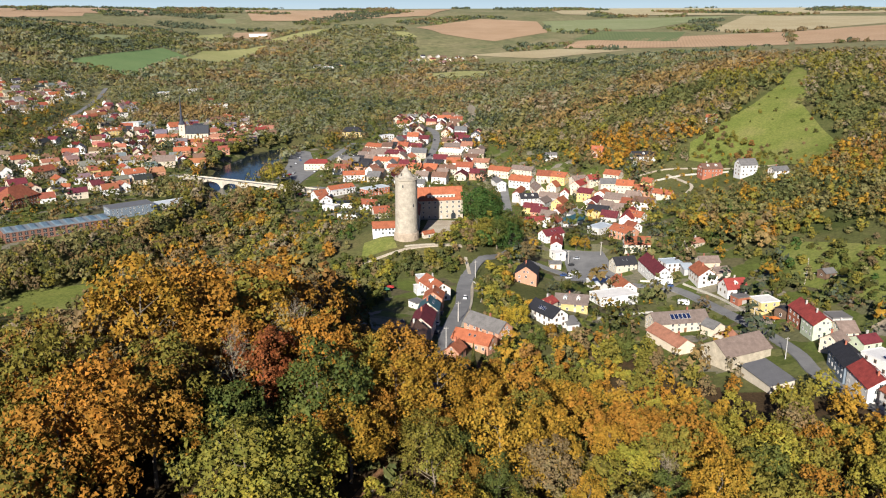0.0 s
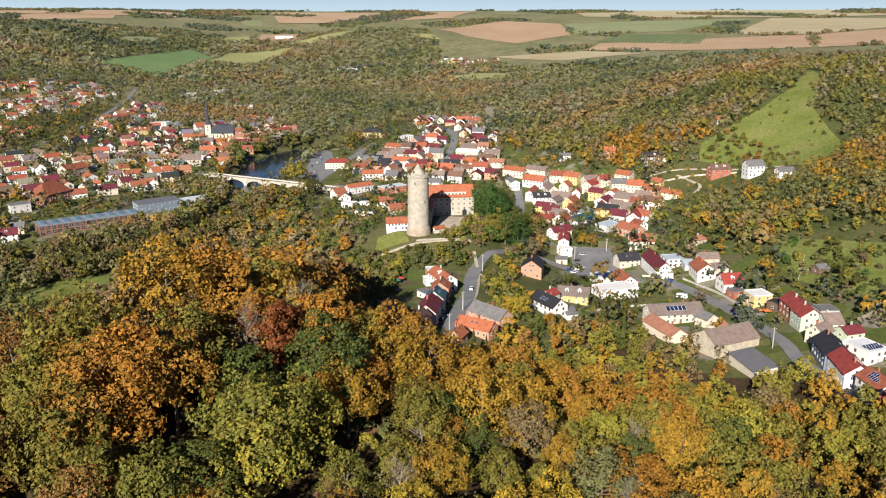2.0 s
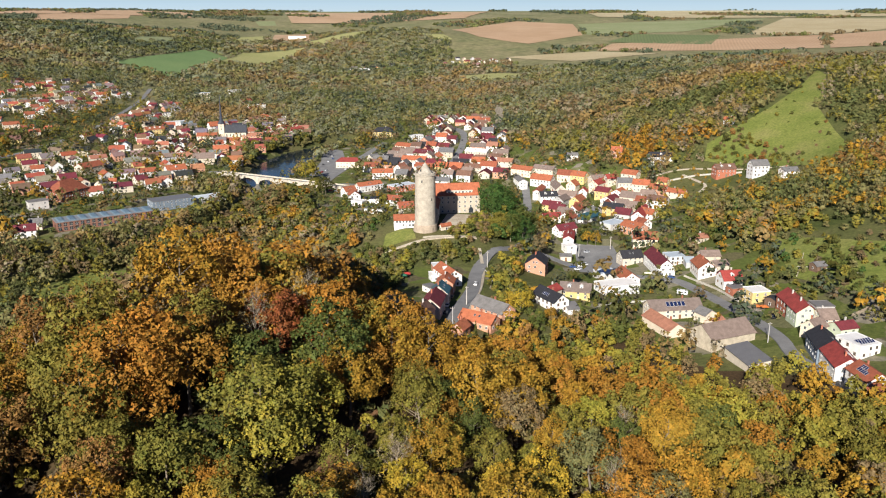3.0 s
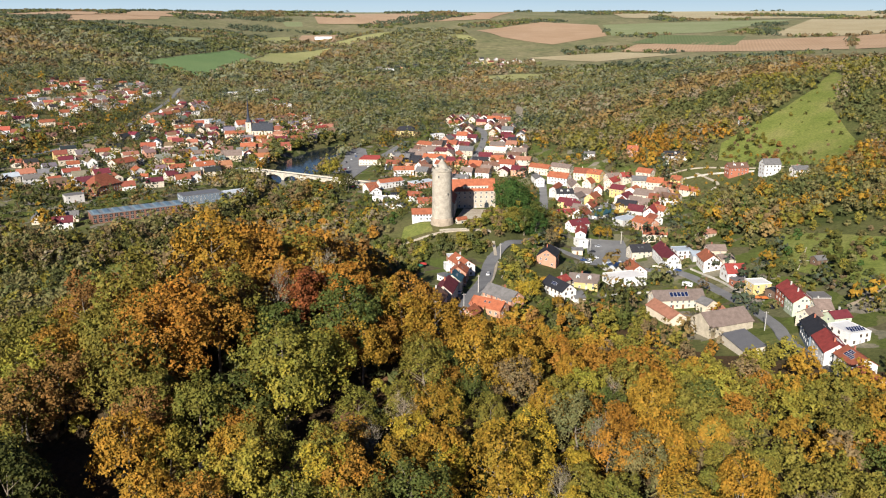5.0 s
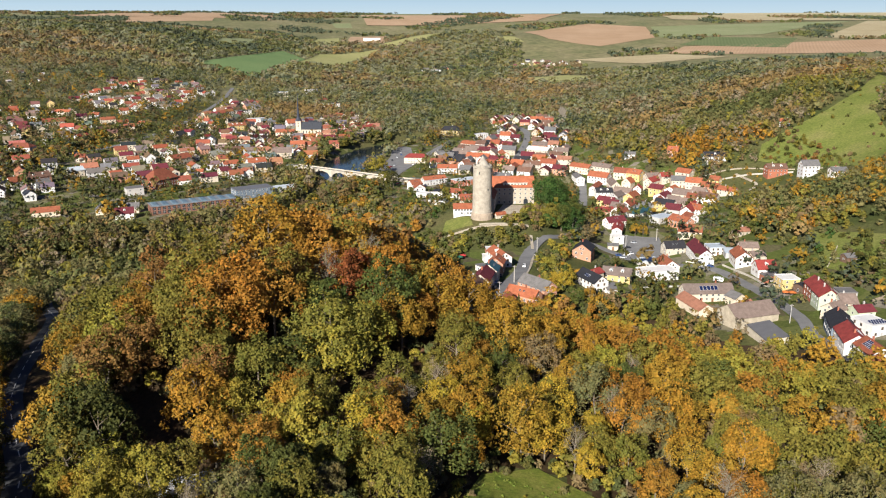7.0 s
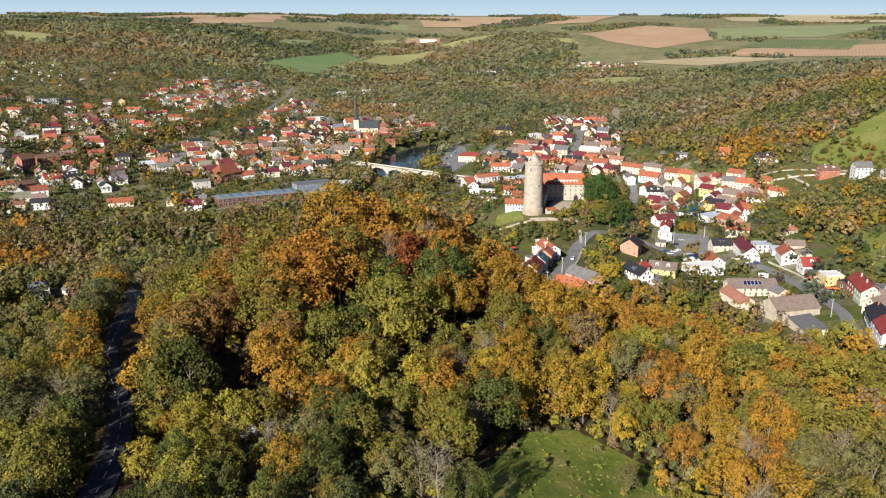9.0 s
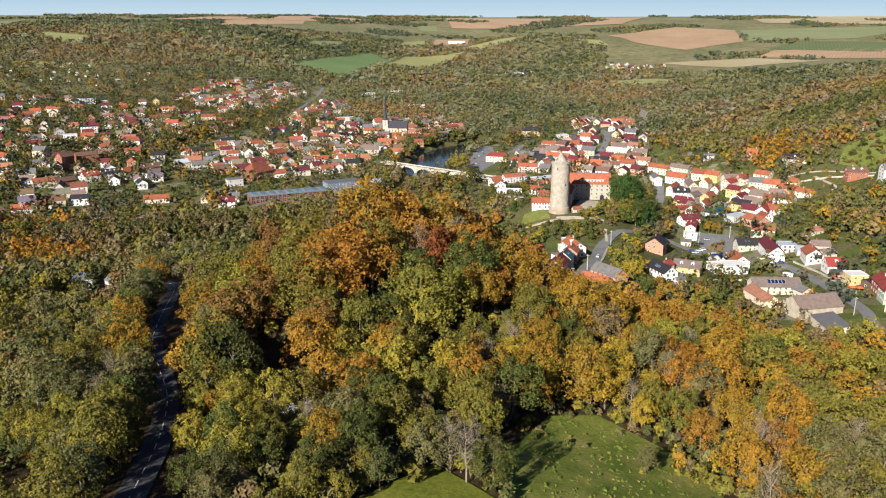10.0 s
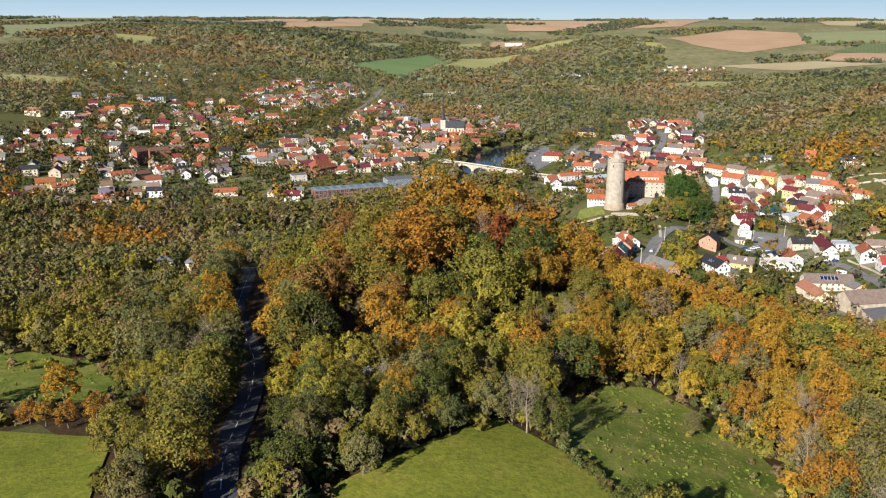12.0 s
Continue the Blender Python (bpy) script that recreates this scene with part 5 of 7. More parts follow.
house(-12.5, 9.5, 3, 13, 8.5, 4.8, 2.6, "white", "orange", name="castle_annex", z=-1.0, where="beside the round tower", chimneys=0, bays=6)
house(12.2, 0.5, 30, 7.0, 2.2, 3.6, 1.2, "cream", "orange", name="castle_gate", z=-2.0, where="beside the round tower", chimneys=0, detail=0)
strip("castle_yard", [(16, 5), (20, 20), (24, 38)], 17.0, GRAVEL, "grey gravel castle yard", "yard", 0.3)


# ---- the church ----
def build_church():
    x, y = -234.0, 556.0
    z = ground_at(x, y)
    root = new("church")
    root.matrix_world = pose(x, y, z, 0, 0, 2)
    part("tower", boxes("tower", [(-3.4, 3.4, -3.4, 3.4, -1, 19, 0), (-3.7, 3.7, -3.7, 3.7, 19, 19.5, 0), (-3.55, 3.55, -3.55, 3.55, 9.5, 9.8, 0)], [PLASTER]), root, WALLS["cream"])
    part("spire", turned("spire", [(4.6, 19.5), (3.2, 21.5), (1.9, 24.5), (1.35, 31), (0.75, 43), (0.1, 56)], 8, SHEET, 0.0), root, (0.05, 0.055, 0.07), label="slender dark slate spire")
    nave = part("nave", wall_mesh(26, 14, 9.5, 8.5, 1.5, PLASTER, "gable"), root, WALLS["cream"], pose(17.5, 0, 0))
    part("roof", roof_mesh(26, 14, 9.5, 8.5, "gable", TILES), root, (0.045, 0.05, 0.06), pose(17.5, 0, 0), "dark slate roof")
    tall = boxes("church_window", [(-0.6, 0.6, -0.05, 0.05, 0, 3.8, 1), (-0.4, 0.4, -0.05, 0.05, 3.8, 4.4, 1), (-0.8, 0.8, -0.14, 0.02, -0.2, 0, 0)], [STONE, GLASS])
    for i in range(6):
        part("church_window", tall, nave, (0.5, 0.45, 0.36), pose(-10.5 + i * 4.2, -7.02, 3.2))
    for k in (12, 15.5):
        part("church_window", tall, root, (0.5, 0.45, 0.36), pose(0, -3.43, k) @ Matrix.Diagonal((0.8, 1, 0.5, 1)))
    tagged(root, "church with cream walls, dark slate roof and slender spire", "church")
    PLOTS.append((x + 12, y, 20))


build_church()


# ---- the stone bridge ----
def build_bridge():
    a, b = Vector((-196, 350, -30)), Vector((-66, 271.5, -29.5))
    root = new("stone_bridge")
    way = b - a
    root.matrix_world = pose(a.x, a.y, a.z, 0, 0, math.degrees(math.atan2(way.y, way.x)))
    L, w = way.length, 4.2
    piers = [0, 28, 52, 76, 100, 124, L]
    pale = (0.52, 0.46, 0.36)
    for i, (p, q) in enumerate(zip(piers[:-1], piers[1:])):
        p1, q1 = p + 1.5, q - 1.5
        mid, half = (p1 + q1) / 2, (q1 - p1) / 2
        rise = min(5.5, half * 0.55)
        n = 14
        top = [(p, 0.0), (q, 0.0)]
        under = [(mid + half * math.cos(math.pi * k / n), -6.6 + rise * math.sin(math.pi * k / n)) for k in range(n + 1)]
        outline = [(p, -9), (p1, -9)] + under[::-1] + [(q1, -9), (q, -9)]
        verts, faces = [], []
        m = len(outline)
        upper = [(x, 0.0) for x, _ in outline]
        for s in (-w, w):
            verts += [(x, s, z) for x, z in outline] + [(x, s, z) for x, z in upper]
        k2 = 2 * m
        for i2 in range(m - 1):
            faces += [(i2, i2 + 1, m + i2 + 1, m + i2), (k2 + i2 + 1, k2 + i2, k2 + m + i2, k2 + m + i2 + 1)]
            faces += [(i2 + 1, i2, k2 + i2, k2 + i2 + 1), (m + i2, m + i2 + 1, k2 + m + i2 + 1, k2 + m + i2)]
        part("arch", mesh_from("arch", verts, faces, [STONE]), root, pale)
    for s in (-w, w):
        part("parapet", boxes("parapet", [(0, L, s - 0.25, s + 0.25, 0, 1.0, 0), (0, L, s - 0.35, s + 0.35, 1.0, 1.15, 0)], [STONE]), root, pale)
    part("roadway", boxes("roadway", [(-12, L + 14, -w + 0.25, w - 0.25, -0.3, 0.06, 0)], [ASPHALT]), root)
    tagged(root, "pale stone road bridge with low round arches over the river", "bridge")


build_bridge()


# ---- the long factory by the river ----
def build_factory():
    root = new("factory")
    x, y = -244.0, 152.0
    root.matrix_world = pose(x, y, ground_at(x, y), 0, 0, 31)
    part("wall", wall_mesh(72, 18, 7, 0, 2, PLASTER, "flat"), root, (0.23, 0.11, 0.075))
    part("roof", boxes("roof", [(-36.3, 36.3, -9.3, 9.3, 7.0, 7.35, 0)], [SHEET]), root, (0.2, 0.22, 0.23), label="dark grey sheet roof")
    raised = loft("roof_light", [(2.4, 7.6, 7.35), (2.2, 7.4, 7.75), (1.6, 7.2, 7.95)], SHEET)
    for i in range(9):
        part("roof_light", raised, root, (0.13, 0.19, 0.23), pose(-32 + 8 * i, 0, 0))
    big = boxes("factory_window", [(-1.3, 1.3, -0.06, 0.02, -0.1, 0, 0), (-1.2, 1.2, -0.03, 0.02, 0, 2.4, 1), (-0.05, 0.05, -0.06, 0.02, 0, 2.4, 0), (-1.2, 1.2, -0.06, 0.02, 1.2, 1.3, 0)], [PAINT, GLASS])
    for i in range(18):
        for k in range(2):
            part("factory_window", big, root, (0.4, 0.38, 0.34), pose(-34 + 4 * i, -9.02, 0.8 + 3.2 * k))
    tagged(root, "long brick factory with pale blue lights on a grey roof", "factory")
    PLOTS.append((x - 20, y - 12, 16)), PLOTS.append((x + 20, y + 12, 16)), PLOTS.append((x, y, 16))


build_factory()
house(-207, 204, 33, 34, 16, 8, 0.3, "blue", "grey", style="flat", name="hall", where="beside the river", chimneys=0)
house(-182, 226, 35, 30, 12, 5, 0.3, "grey", "sheet", style="flat", name="hall", where="beside the river", chimneys=0)
house(-304, 237, 62, 29, 19, 8, 8.5, "brick", "brick", style="hip", name="hall", where="across the river", chimneys=0)

# ---- houses ----
house(-6.9, -159.0, 78, 13.0, 8, 5.5, 3.5, "cream", "brown")
house(-1.6, -136.6, 78, 16.0, 8.5, 6, 3.5, "cream", "maroon")
house(2.6, -116.4, 78, 9.0, 8.5, 6, 3.5, "cream", "teal")
house(6.5, -96.4, 78, 9.0, 8.5, 6, 3.0, "salmon", "orange")
house(8.7, -76.0, -70, 17.2, 8.5, 6, 3.0, "white", "orange", dormers=1)
house(-13.0, -187.6, -6, 5.0, 9, 5, 3.0, "cream", "black")
house(-12.6, -143.3, 24, 5.0, 6, 3, 2.0, "salmon", "grey", detail=1, chimneys=0)
house(4.0, -70.4, 11, 8.6, 7, 3.4, 0.2, "white", "pale", style="flat", chimneys=0)
house(4.1, -54.4, 9, 5.0, 6, 3.5, 0.5, "salmon", "pale", style="flat", detail=1)
house(-1.3, -96.1, 33, 5.0, 6, 3, 0.2, "white", "grey", style="flat", detail=1)
house(18.3, -144.5, -37, 16.4, 8, 3.6, 2.9, "salmon", "orange")
house(26.1, -130.1, -50, 19.0, 9, 5, 3.5, "salmon", "grey")
house(8.9, -158.3, 60, 7.2, 6, 3, 2.5, "salmon", "orange", detail=1)
house(63.0, -32.3, 72, 13.0, 11.5, 6.5, 4.0, "salmon", "black")
house(57.6, -104.2, -64, 17.6, 9, 5.5, 3.5, "white", "black", solar=4)
house(66.9, -109.8, 9, 5.5, 7, 3.2, 1.3, "white", "grey", style="mono", chimneys=0)
house(62.6, -82.8, 44, 7.4, 7, 4, 2.0, "cream", "red", detail=1)
house(76.5, -75.8, -18, 15.9, 11, 4.4, 3.1, "yellow", "taupe", dormers=2)
house(103.4, -57.9, 15, 21.8, 12, 4.8, 0.2, "white", "pale", style="flat")
house(104.6, -28.9, 14, 11.7, 9, 3.8, 0.2, "grey", "sheet", style="flat", detail=1)
house(113.0, -42.3, -83, 14.8, 10, 5, 3.5, "white", "orange")
house(125.9, -3.5, 9, 13.3, 9.5, 4.5, 3.5, "cream", "black")
house(137.2, -25.2, 89, 29.1, 10, 6, 4.0, "white", "maroon")
house(148.1, -19.5, 6, 10.4, 10, 4.8, 0.2, "white", "sheet", style="flat")
house(154.0, -29.4, -6, 5.6, 8, 3, 1.0, "grey", "sheet", style="mono", detail=1)
house(156.1, -45.5, 87, 15.2, 10, 5.4, 3.6, "white", "orange")
house(164.4, -46.6, 15, 8.5, 8, 4, 2.0, "cream", "taupe", detail=1)
house(165.0, -30.0, -0, 11.0, 8, 4, 2.5, "beige", "taupe", detail=1)
house(161.7, -69.3, 4, 10.8, 10, 4, 4.0, "white", "red", dormers=1)
house(159.7, -82.4, 14, 7.4, 6, 3.6, 0.4, "brick", "grey", style="flat", detail=1, garage=True)
house(163.6, -98.6, 8, 10.0, 9, 5.6, 0.4, "yellow", "pale", style="flat")
house(169.0, -124.9, 86, 12.4, 10, 6.5, 3.5, "brick", "red")
house(167.0, -139.1, 85, 11.5, 10, 6.5, 3.5, "green", "red")
house(166.1, -111.7, 34, 5.0, 6, 4, 1.0, "timber", "black", detail=1, chimneys=0)
house(179.1, -132.7, -1, 8.7, 8, 3.6, 0.4, "grey", "grey", style="flat", detail=1)
house(172.8, -147.8, -1, 7.6, 10, 4.4, 3.1, "cream", "taupe")
house(163.4, -157.1, 31, 8.0, 8, 5, 3.0, "cream", "taupe")
house(157.0, -178.2, 76, 18.9, 10, 6, 3.5, "blue", "black")
house(153.7, -196.8, 80, 17.7, 10, 6, 3.5, "white", "red", solar=6)
house(154.2, -215.0, -87, 12.9, 10, 6, 3.0, "white", "brick", solar=8)
house(150.8, -232.7, -88, 13.5, 9, 4.4, 2.6, "cream", "orange")
house(169.3, -180.8, 17, 10.7, 13, 5.3, 0.2, "white", "pale", style="flat", solar=12)
house(175.1, -159.2, 13, 9.1, 8, 3, 2.0, "green", "maroon", detail=1)
house(119.7, -102.5, 5, 26.6, 11, 4.8, 3.7, "cream", "taupe", solar=5, solar_size=1.75)
house(107.4, -125.9, -74, 21.9, 9, 4.2, 2.8, "cream", "rose", detail=-1, name="barn")
house(131.9, -114.2, -66, 7.3, 7.5, 4.2, 2.3, "cream", "grey", detail=1, chimneys=0)
house(132.8, -125.4, 32, 7.6, 6, 2.8, 1.7, "cream", "rose", detail=1, chimneys=0)
house(127.0, -147.2, 20, 24.0, 15, 5.5, 4.5, "stone", "taupe", name="barn", chimneys=0, detail=-1)
house(127.2, -173.8, -84, 19.3, 10, 3.4, 1.6, "cream", "grey", style="mono", chimneys=0, detail=-1)
house(201.3, -85.1, 12, 6.1, 6, 3, 1.5, "timber", "grey", name="shed", chimneys=0, detail=1)
house(254.8, 177.3, 3, 16.8, 10, 6.5, 3.5, "brick", "brown", dormers=2, where="on the hillside")
house(273.0, 153.8, 5, 13.8, 10, 9, 4.0, "white", "grey", where="on the hillside")
house(282.5, 121.3, 5, 12.0, 9, 4.5, 2.5, "white", "grey", where="on the hillside")
house(220.2, 238.6, -6, 19.6, 11, 5.5, 3.5, "white", "black", dormers=1, where="on the hillside")
house(192.9, 283.0, -24, 10.3, 9, 5.5, 3.5, "salmon", "orange", where="on the hillside")
house(295.6, 274.2, -33, 9.4, 8, 3.6, 2.4, "white", "orange", where="on the hillside")
house(156.3, 312.5, -6, 10.8, 8, 4, 2.0, "white", "grey", detail=1)
house(145.5, 56.3, -59, 16.4, 10, 5, 3.0, "salmon", "orange")
house(143.8, 26.0, -11, 15.5, 12, 5, 3.5, "cream", "orange", solar=0)
house(163.4, 99.6, 62, 27.6, 9, 5.5, 3.5, "white", "red")
house(153.5, 63.0, -66, 8.7, 9, 5, 3.0, "white", "brick")
house(171.8, 6.6, 21, 11.1, 8, 3.2, 1.8, "beige", "rose", name="shed", detail=1)
house(98.2, 60.6, 28, 15.6, 8, 5, 3.0, "white", "maroon")
house(98.3, 46.6, 76, 20.5, 7, 5, 2.0, "white", "red")
house(94.5, 27.3, 15, 7.0, 8, 4.8, 0.2, "white", "pale", style="flat", detail=1)
house(89.1, 11.8, -6, 6.8, 7, 3, 1.0, "cream", "grey", name="shed", detail=1, chimneys=0)
house(59.1, 48.8, 27, 8.0, 8, 6, 3.0, "cream", "brown")
house(102.5, 131.9, 8, 14.2, 8, 4, 2.5, "salmon", "red")
house(116.2, 220.0, 3, 15.2, 9, 5.5, 3.5, "white", "black", dormers=2)
house(118.4, 261.6, -36, 20.5, 11, 6, 4.0, "white", "orange")
house(128.2, 237.2, -89, 24.0, 9, 6, 4.0, "cream", "taupe")
house(111.2, 236.1, 68, 24.0, 7, 6, 2.0, "grey", "brick")
house(104.9, 293.3, -38, 21.8, 10, 6, 3.0, "cream", "orange")
house(124.7, 286.0, -38, 21.4, 10, 6, 3.0, "cream", "taupe")
house(98.3, 266.2, -86, 24.0, 8, 6, 2.0, "white", "grey")
house(139.9, 263.0, -29, 13.6, 9, 6, 4.0, "cream", "brick")
house(150.8, 252.0, -41, 13.9, 10, 6.5, 3.5, "yellow", "orange")
house(141.5, 236.5, 55, 10.0, 9, 6, 4.0, "cream", "orange")
house(146.9, 217.6, 70, 9.0, 7, 5.5, 3.0, "white", "red")
house(163.0, 236.0, 17, 13.1, 9, 6, 3.0, "cream", "taupe")
house(161.9, 226.0, 48, 18.0, 9, 6, 3.0, "cream", "red")
house(173.8, 227.9, 8, 10.4, 9, 6, 3.0, "cream", "red")
house(180.9, 208.8, -6, 13.2, 10, 6.5, 3.5, "cream", "grey")
house(191.0, 193.8, -26, 13.7, 10, 6.5, 3.5, "cream", "orange")
house(200.2, 175.7, -42, 14.8, 10, 5, 3.0, "salmon", "orange")
house(207.2, 186.4, -39, 8.5, 8, 6, 3.0, "yellow", "orange")
house(208.1, 153.8, -41, 14.5, 8, 4.5, 2.5, "cream", "orange", detail=1)
house(129.5, 126.0, 42, 26.7, 13, 4, 2.5, "white", "teal", style="hip", chimneys=0)
house(136.2, 77.8, 37, 15.7, 10, 4.8, 0.2, "grey", "sheet", style="flat", detail=1)
house(-59.5, 233.3, 33, 10.9, 10, 5.5, 3.5, "white", "orange", where="below the castle")
house(-53.9, 212.7, -80, 10.0, 10, 5.5, 3.5, "white", "orange", where="below the castle")
house(-42.7, 259.8, 31, 24.2, 9, 5, 3.0, "cream", "orange", where="below the castle")
house(-41.6, 258.2, 36, 25.0, 8, 4.8, 0.2, "white", "sheet", style="flat", where="below the castle")
house(-12.8, 252.1, 35, 24.0, 11, 5.7, 0.3, "brick", "sheet", style="flat", where="below the castle")
house(-18.2, 190.1, -23, 13.5, 9, 5, 3.0, "white", "brick", where="below the castle")
house(-38.5, 200.3, 4, 11.7, 9, 4.3, 0.2, "white", "black", style="flat", where="below the castle")
house(-48.9, 191.2, -28, 10.7, 8, 4, 0.2, "white", "pale", style="flat", where="below the castle")
house(-34.1, 157.4, -19, 16.1, 9, 3.8, 0.2, "white", "grey", style="flat", where="below the castle")
house(-67.0, 387.0, -6, 26.8, 12, 6.5, 3.5, "cream", "red", style="hip", where="by the river")
house(-30.9, 319.5, 2, 20.2, 11, 6, 3.0, "white", "orange", where="by the river")
house(-41.8, 405.8, 35, 10.6, 9, 6.5, 2.5, "cream", "grey", where="by the river")
house(-33.0, 572.4, -6, 26.6, 14, 7, 5.0, "yellow", "black", style="hip", where="beside the valley woods")
house(-5.1, 463.7, -35, 24.0, 12, 5, 3.0, "cream", "orange")
house(13.2, 410.9, -16, 21.4, 12, 5.5, 3.5, "cream", "maroon")
house(2.4, 377.9, -21, 26.0, 11, 5.5, 3.5, "cream", "orange")
house(11.5, 335.8, -25, 18.8, 10, 6, 3.0, "cream", "brick")
house(6.6, 513.4, 27, 16.7, 10, 7.6, 0.4, "white", "pale", style="flat")
house(30.3, 378.7, -81, 24.0, 8, 6, 3.0, "cream", "orange")
house(69.5, 382.1, -31, 25.4, 10, 6.5, 2.5, "cream", "pale")
house(-10.3, 152.2, 12, 12.1, 9, 5, 4.0, "cream", "brick", where="below the castle")
house(167.9, 96.8, -53, 11.7, 9, 5, 3.0, "white", "orange")

# across the river
house(-236.8, 338.5, 36, 19.9, 10, 8, 4.0, "white", "orange", dormers=1, detail=1, where="across the river")
house(-223.3, 404.7, 11, 21.7, 11, 7, 5.0, "beige", "taupe", detail=1, where="across the river")
house(-261.0, 407.2, 33, 13.4, 10, 6.5, 3.5, "grey", "taupe", detail=1, where="across the river")
house(-246.5, 413.4, 31, 14.8, 10, 6.5, 3.5, "cream", "rose", detail=1, where="across the river")
house(-282.5, 410.2, 34, 26.1, 9, 6, 3.0, "cream", "brown", detail=1, where="across the river")
house(-322.0, 343.0, 59, 24.5, 14, 7, 4.0, "cream", "brick", detail=1, where="across the river")
house(-289.7, 284.8, 80, 16.3, 8, 4, 3.0, "cream", "grey", detail=1, where="across the river")
house(-282.9, 291.3, 11, 7.0, 8, 4.5, 2.5, "white", "orange", detail=1, where="across the river")
house(-326.7, 591.2, 33, 24.0, 11, 6, 3.0, "yellow", "orange", dormers=3, detail=1, where="across the river")
house(-249.8, 545.7, 1, 24.0, 11, 6, 3.5, "cream", "orange", detail=1, where="across the river")
house(-258.0, 620.8, 41, 14.6, 9, 8, 5.0, "white", "orange", detail=1, where="across the river")
house(-291.1, 627.2, 35, 18.3, 9, 6, 3.0, "cream", "grey", detail=1, where="across the river")
house(-319.4, 667.1, 29, 25.6, 10, 6.7, 0.3, "white", "pale", style="flat", detail=1, where="across the river")
house(-366.1, 770.4, 33, 25.1, 10, 6.7, 0.3, "white", "grey", style="flat", detail=1, where="across the river")
house(-279.4, 496.3, -85, 24.0, 8, 6, 3.0, "white", "red", detail=1, where="across the river")
house(-266.9, 491.4, -85, 24.0, 8, 6, 3.0, "white", "brown", detail=1, where="across the river")
house(-249.7, 469.6, -67, 24.0, 8, 6, 3.0, "cream", "brown", detail=1, where="across the river")
house(-215.3, 523.2, 11, 18.6, 9, 5, 3.0, "salmon", "orange", detail=1, where="across the river")
house(-196.0, 556.0, 11, 26.2, 9, 6, 3.0, "salmon", "rose", detail=1, where="across the river")
house(-175.9, 507.0, 50, 18.1, 8, 5, 3.0, "white", "brown", detail=1, where="across the river")
house(-223.7, 721.0, 66, 29.7, 9, 6, 3.0, "white", "rose", detail=1, where="across the river")
house(-209.5, 752.5, -52, 24.0, 9, 6, 3.0, "white", "orange", detail=1, where="across the river")
house(-189.2, 767.1, -68, 24.0, 9, 6, 3.0, "white", "brick", detail=1, where="across the river")
house(-152.9, 611.3, 27, 24.5, 11, 6, 3.0, "cream", "red", detail=1, where="across the river")
house(-168.1, 571.5, 51, 19.7, 9, 6, 3.0, "cream", "rose", detail=1, where="across the river")
house(-249.0, 879.0, 50, 16.0, 8, 5, 3.0, "white", "red", detail=1, where="across the river")
house(-338.8, 493.5, 70, 14.0, 8, 4.5, 2.5, "white", "red", detail=1, where="across the river")
house(-279.8, 994.9, 43, 22.2, 9, 5, 3.0, "cream", "red", detail=1, where="across the river")
house(-251.9, 932.2, 33, 28.6, 10, 6.7, 0.3, "white", "black", style="flat", detail=1, where="across the river")
house(-324.5, 1128.7, 46, 24.8, 10, 7.7, 0.3, "white", "pale", style="flat", detail=1, where="across the river")
house(-369.8, 1061.5, 11, 27.5, 10, 7.7, 0.3, "cream", "sheet", style="flat", detail=1, where="across the river")
house(-356.5, 583.9, -70, 10.0, 8, 4.5, 3.5, "white", "grey", detail=1, where="across the river")
house(-446.1, 168.6, 51, 15.8, 10, 7.5, 3.5, "white", "red", dormers=2, detail=1, where="across the river")
house(-435.2, 184.0, 51, 16.2, 10, 7.5, 3.5, "white", "black", dormers=3, detail=1, where="across the river")
house(-423.0, 199.9, 58, 14.6, 10, 7, 4.0, "white", "orange", detail=1, where="across the river")
house(-414.8, 222.1, 53, 22.2, 10, 7, 4.0, "salmon", "brown", dormers=2, detail=1, where="across the river")
house(-402.6, 204.5, 57, 14.6, 9, 6, 3.0, "white", "grey", detail=1, where="across the river")
house(-397.4, 262.6, 46, 13.9, 10, 6, 3.0, "cream", "sheet", detail=1, where="across the river")
house(-422.5, 328.4, 11, 10.1, 8, 5, 3.0, "cream", "brick", detail=1, where="across the river")
house(-354.4, 116.1, 26, 21.5, 10, 4, 3.0, "cream", "orange", detail=1, where="across the river")
house(-312.9, 127.6, -70, 11.0, 9, 4.5, 4.0, "cream", "grey", detail=1, where="across the river")
house(-288.9, 115.6, 22, 14.3, 9, 5, 4.0, "white", "maroon", dormers=1, detail=1, where="across the river")
house(-289.4, 135.7, 11, 9.6, 9, 5, 3.0, "cream", "grey", detail=1, where="across the river")
house(-313.7, 197.8, 36, 15.3, 10, 6.7, 0.3, "grey", "grey", style="flat", detail=1, where="across the river")
house(-370.1, 37.1, 40, 14.2, 12, 4, 3.0, "white", "black", style="hip", detail=1, where="across the river")
house(-564.8, 560.9, 27, 28.6, 14, 5, 4.0, "cream", "brick", detail=1, where="across the river")
house(-594.3, 650.2, -11, 23.9, 10, 6, 3.0, "cream", "orange", detail=1, where="across the river")
house(-668.6, 651.6, 11, 11.9, 9, 5, 3.0, "cream", "brick", detail=1, where="across the river")
house(-499.1, 353.2, -6, 28.1, 13, 7, 4.0, "white", "brick", style="hip", detail=1, where="across the river")
house(-512.1, 317.7, 45, 17.6, 11, 4.5, 3.5, "cream", "orange", style="hip", detail=1, where="across the river")
house(-482.9, 424.7, -65, 10.0, 8, 5, 3.0, "white", "grey", detail=1, where="across the river")
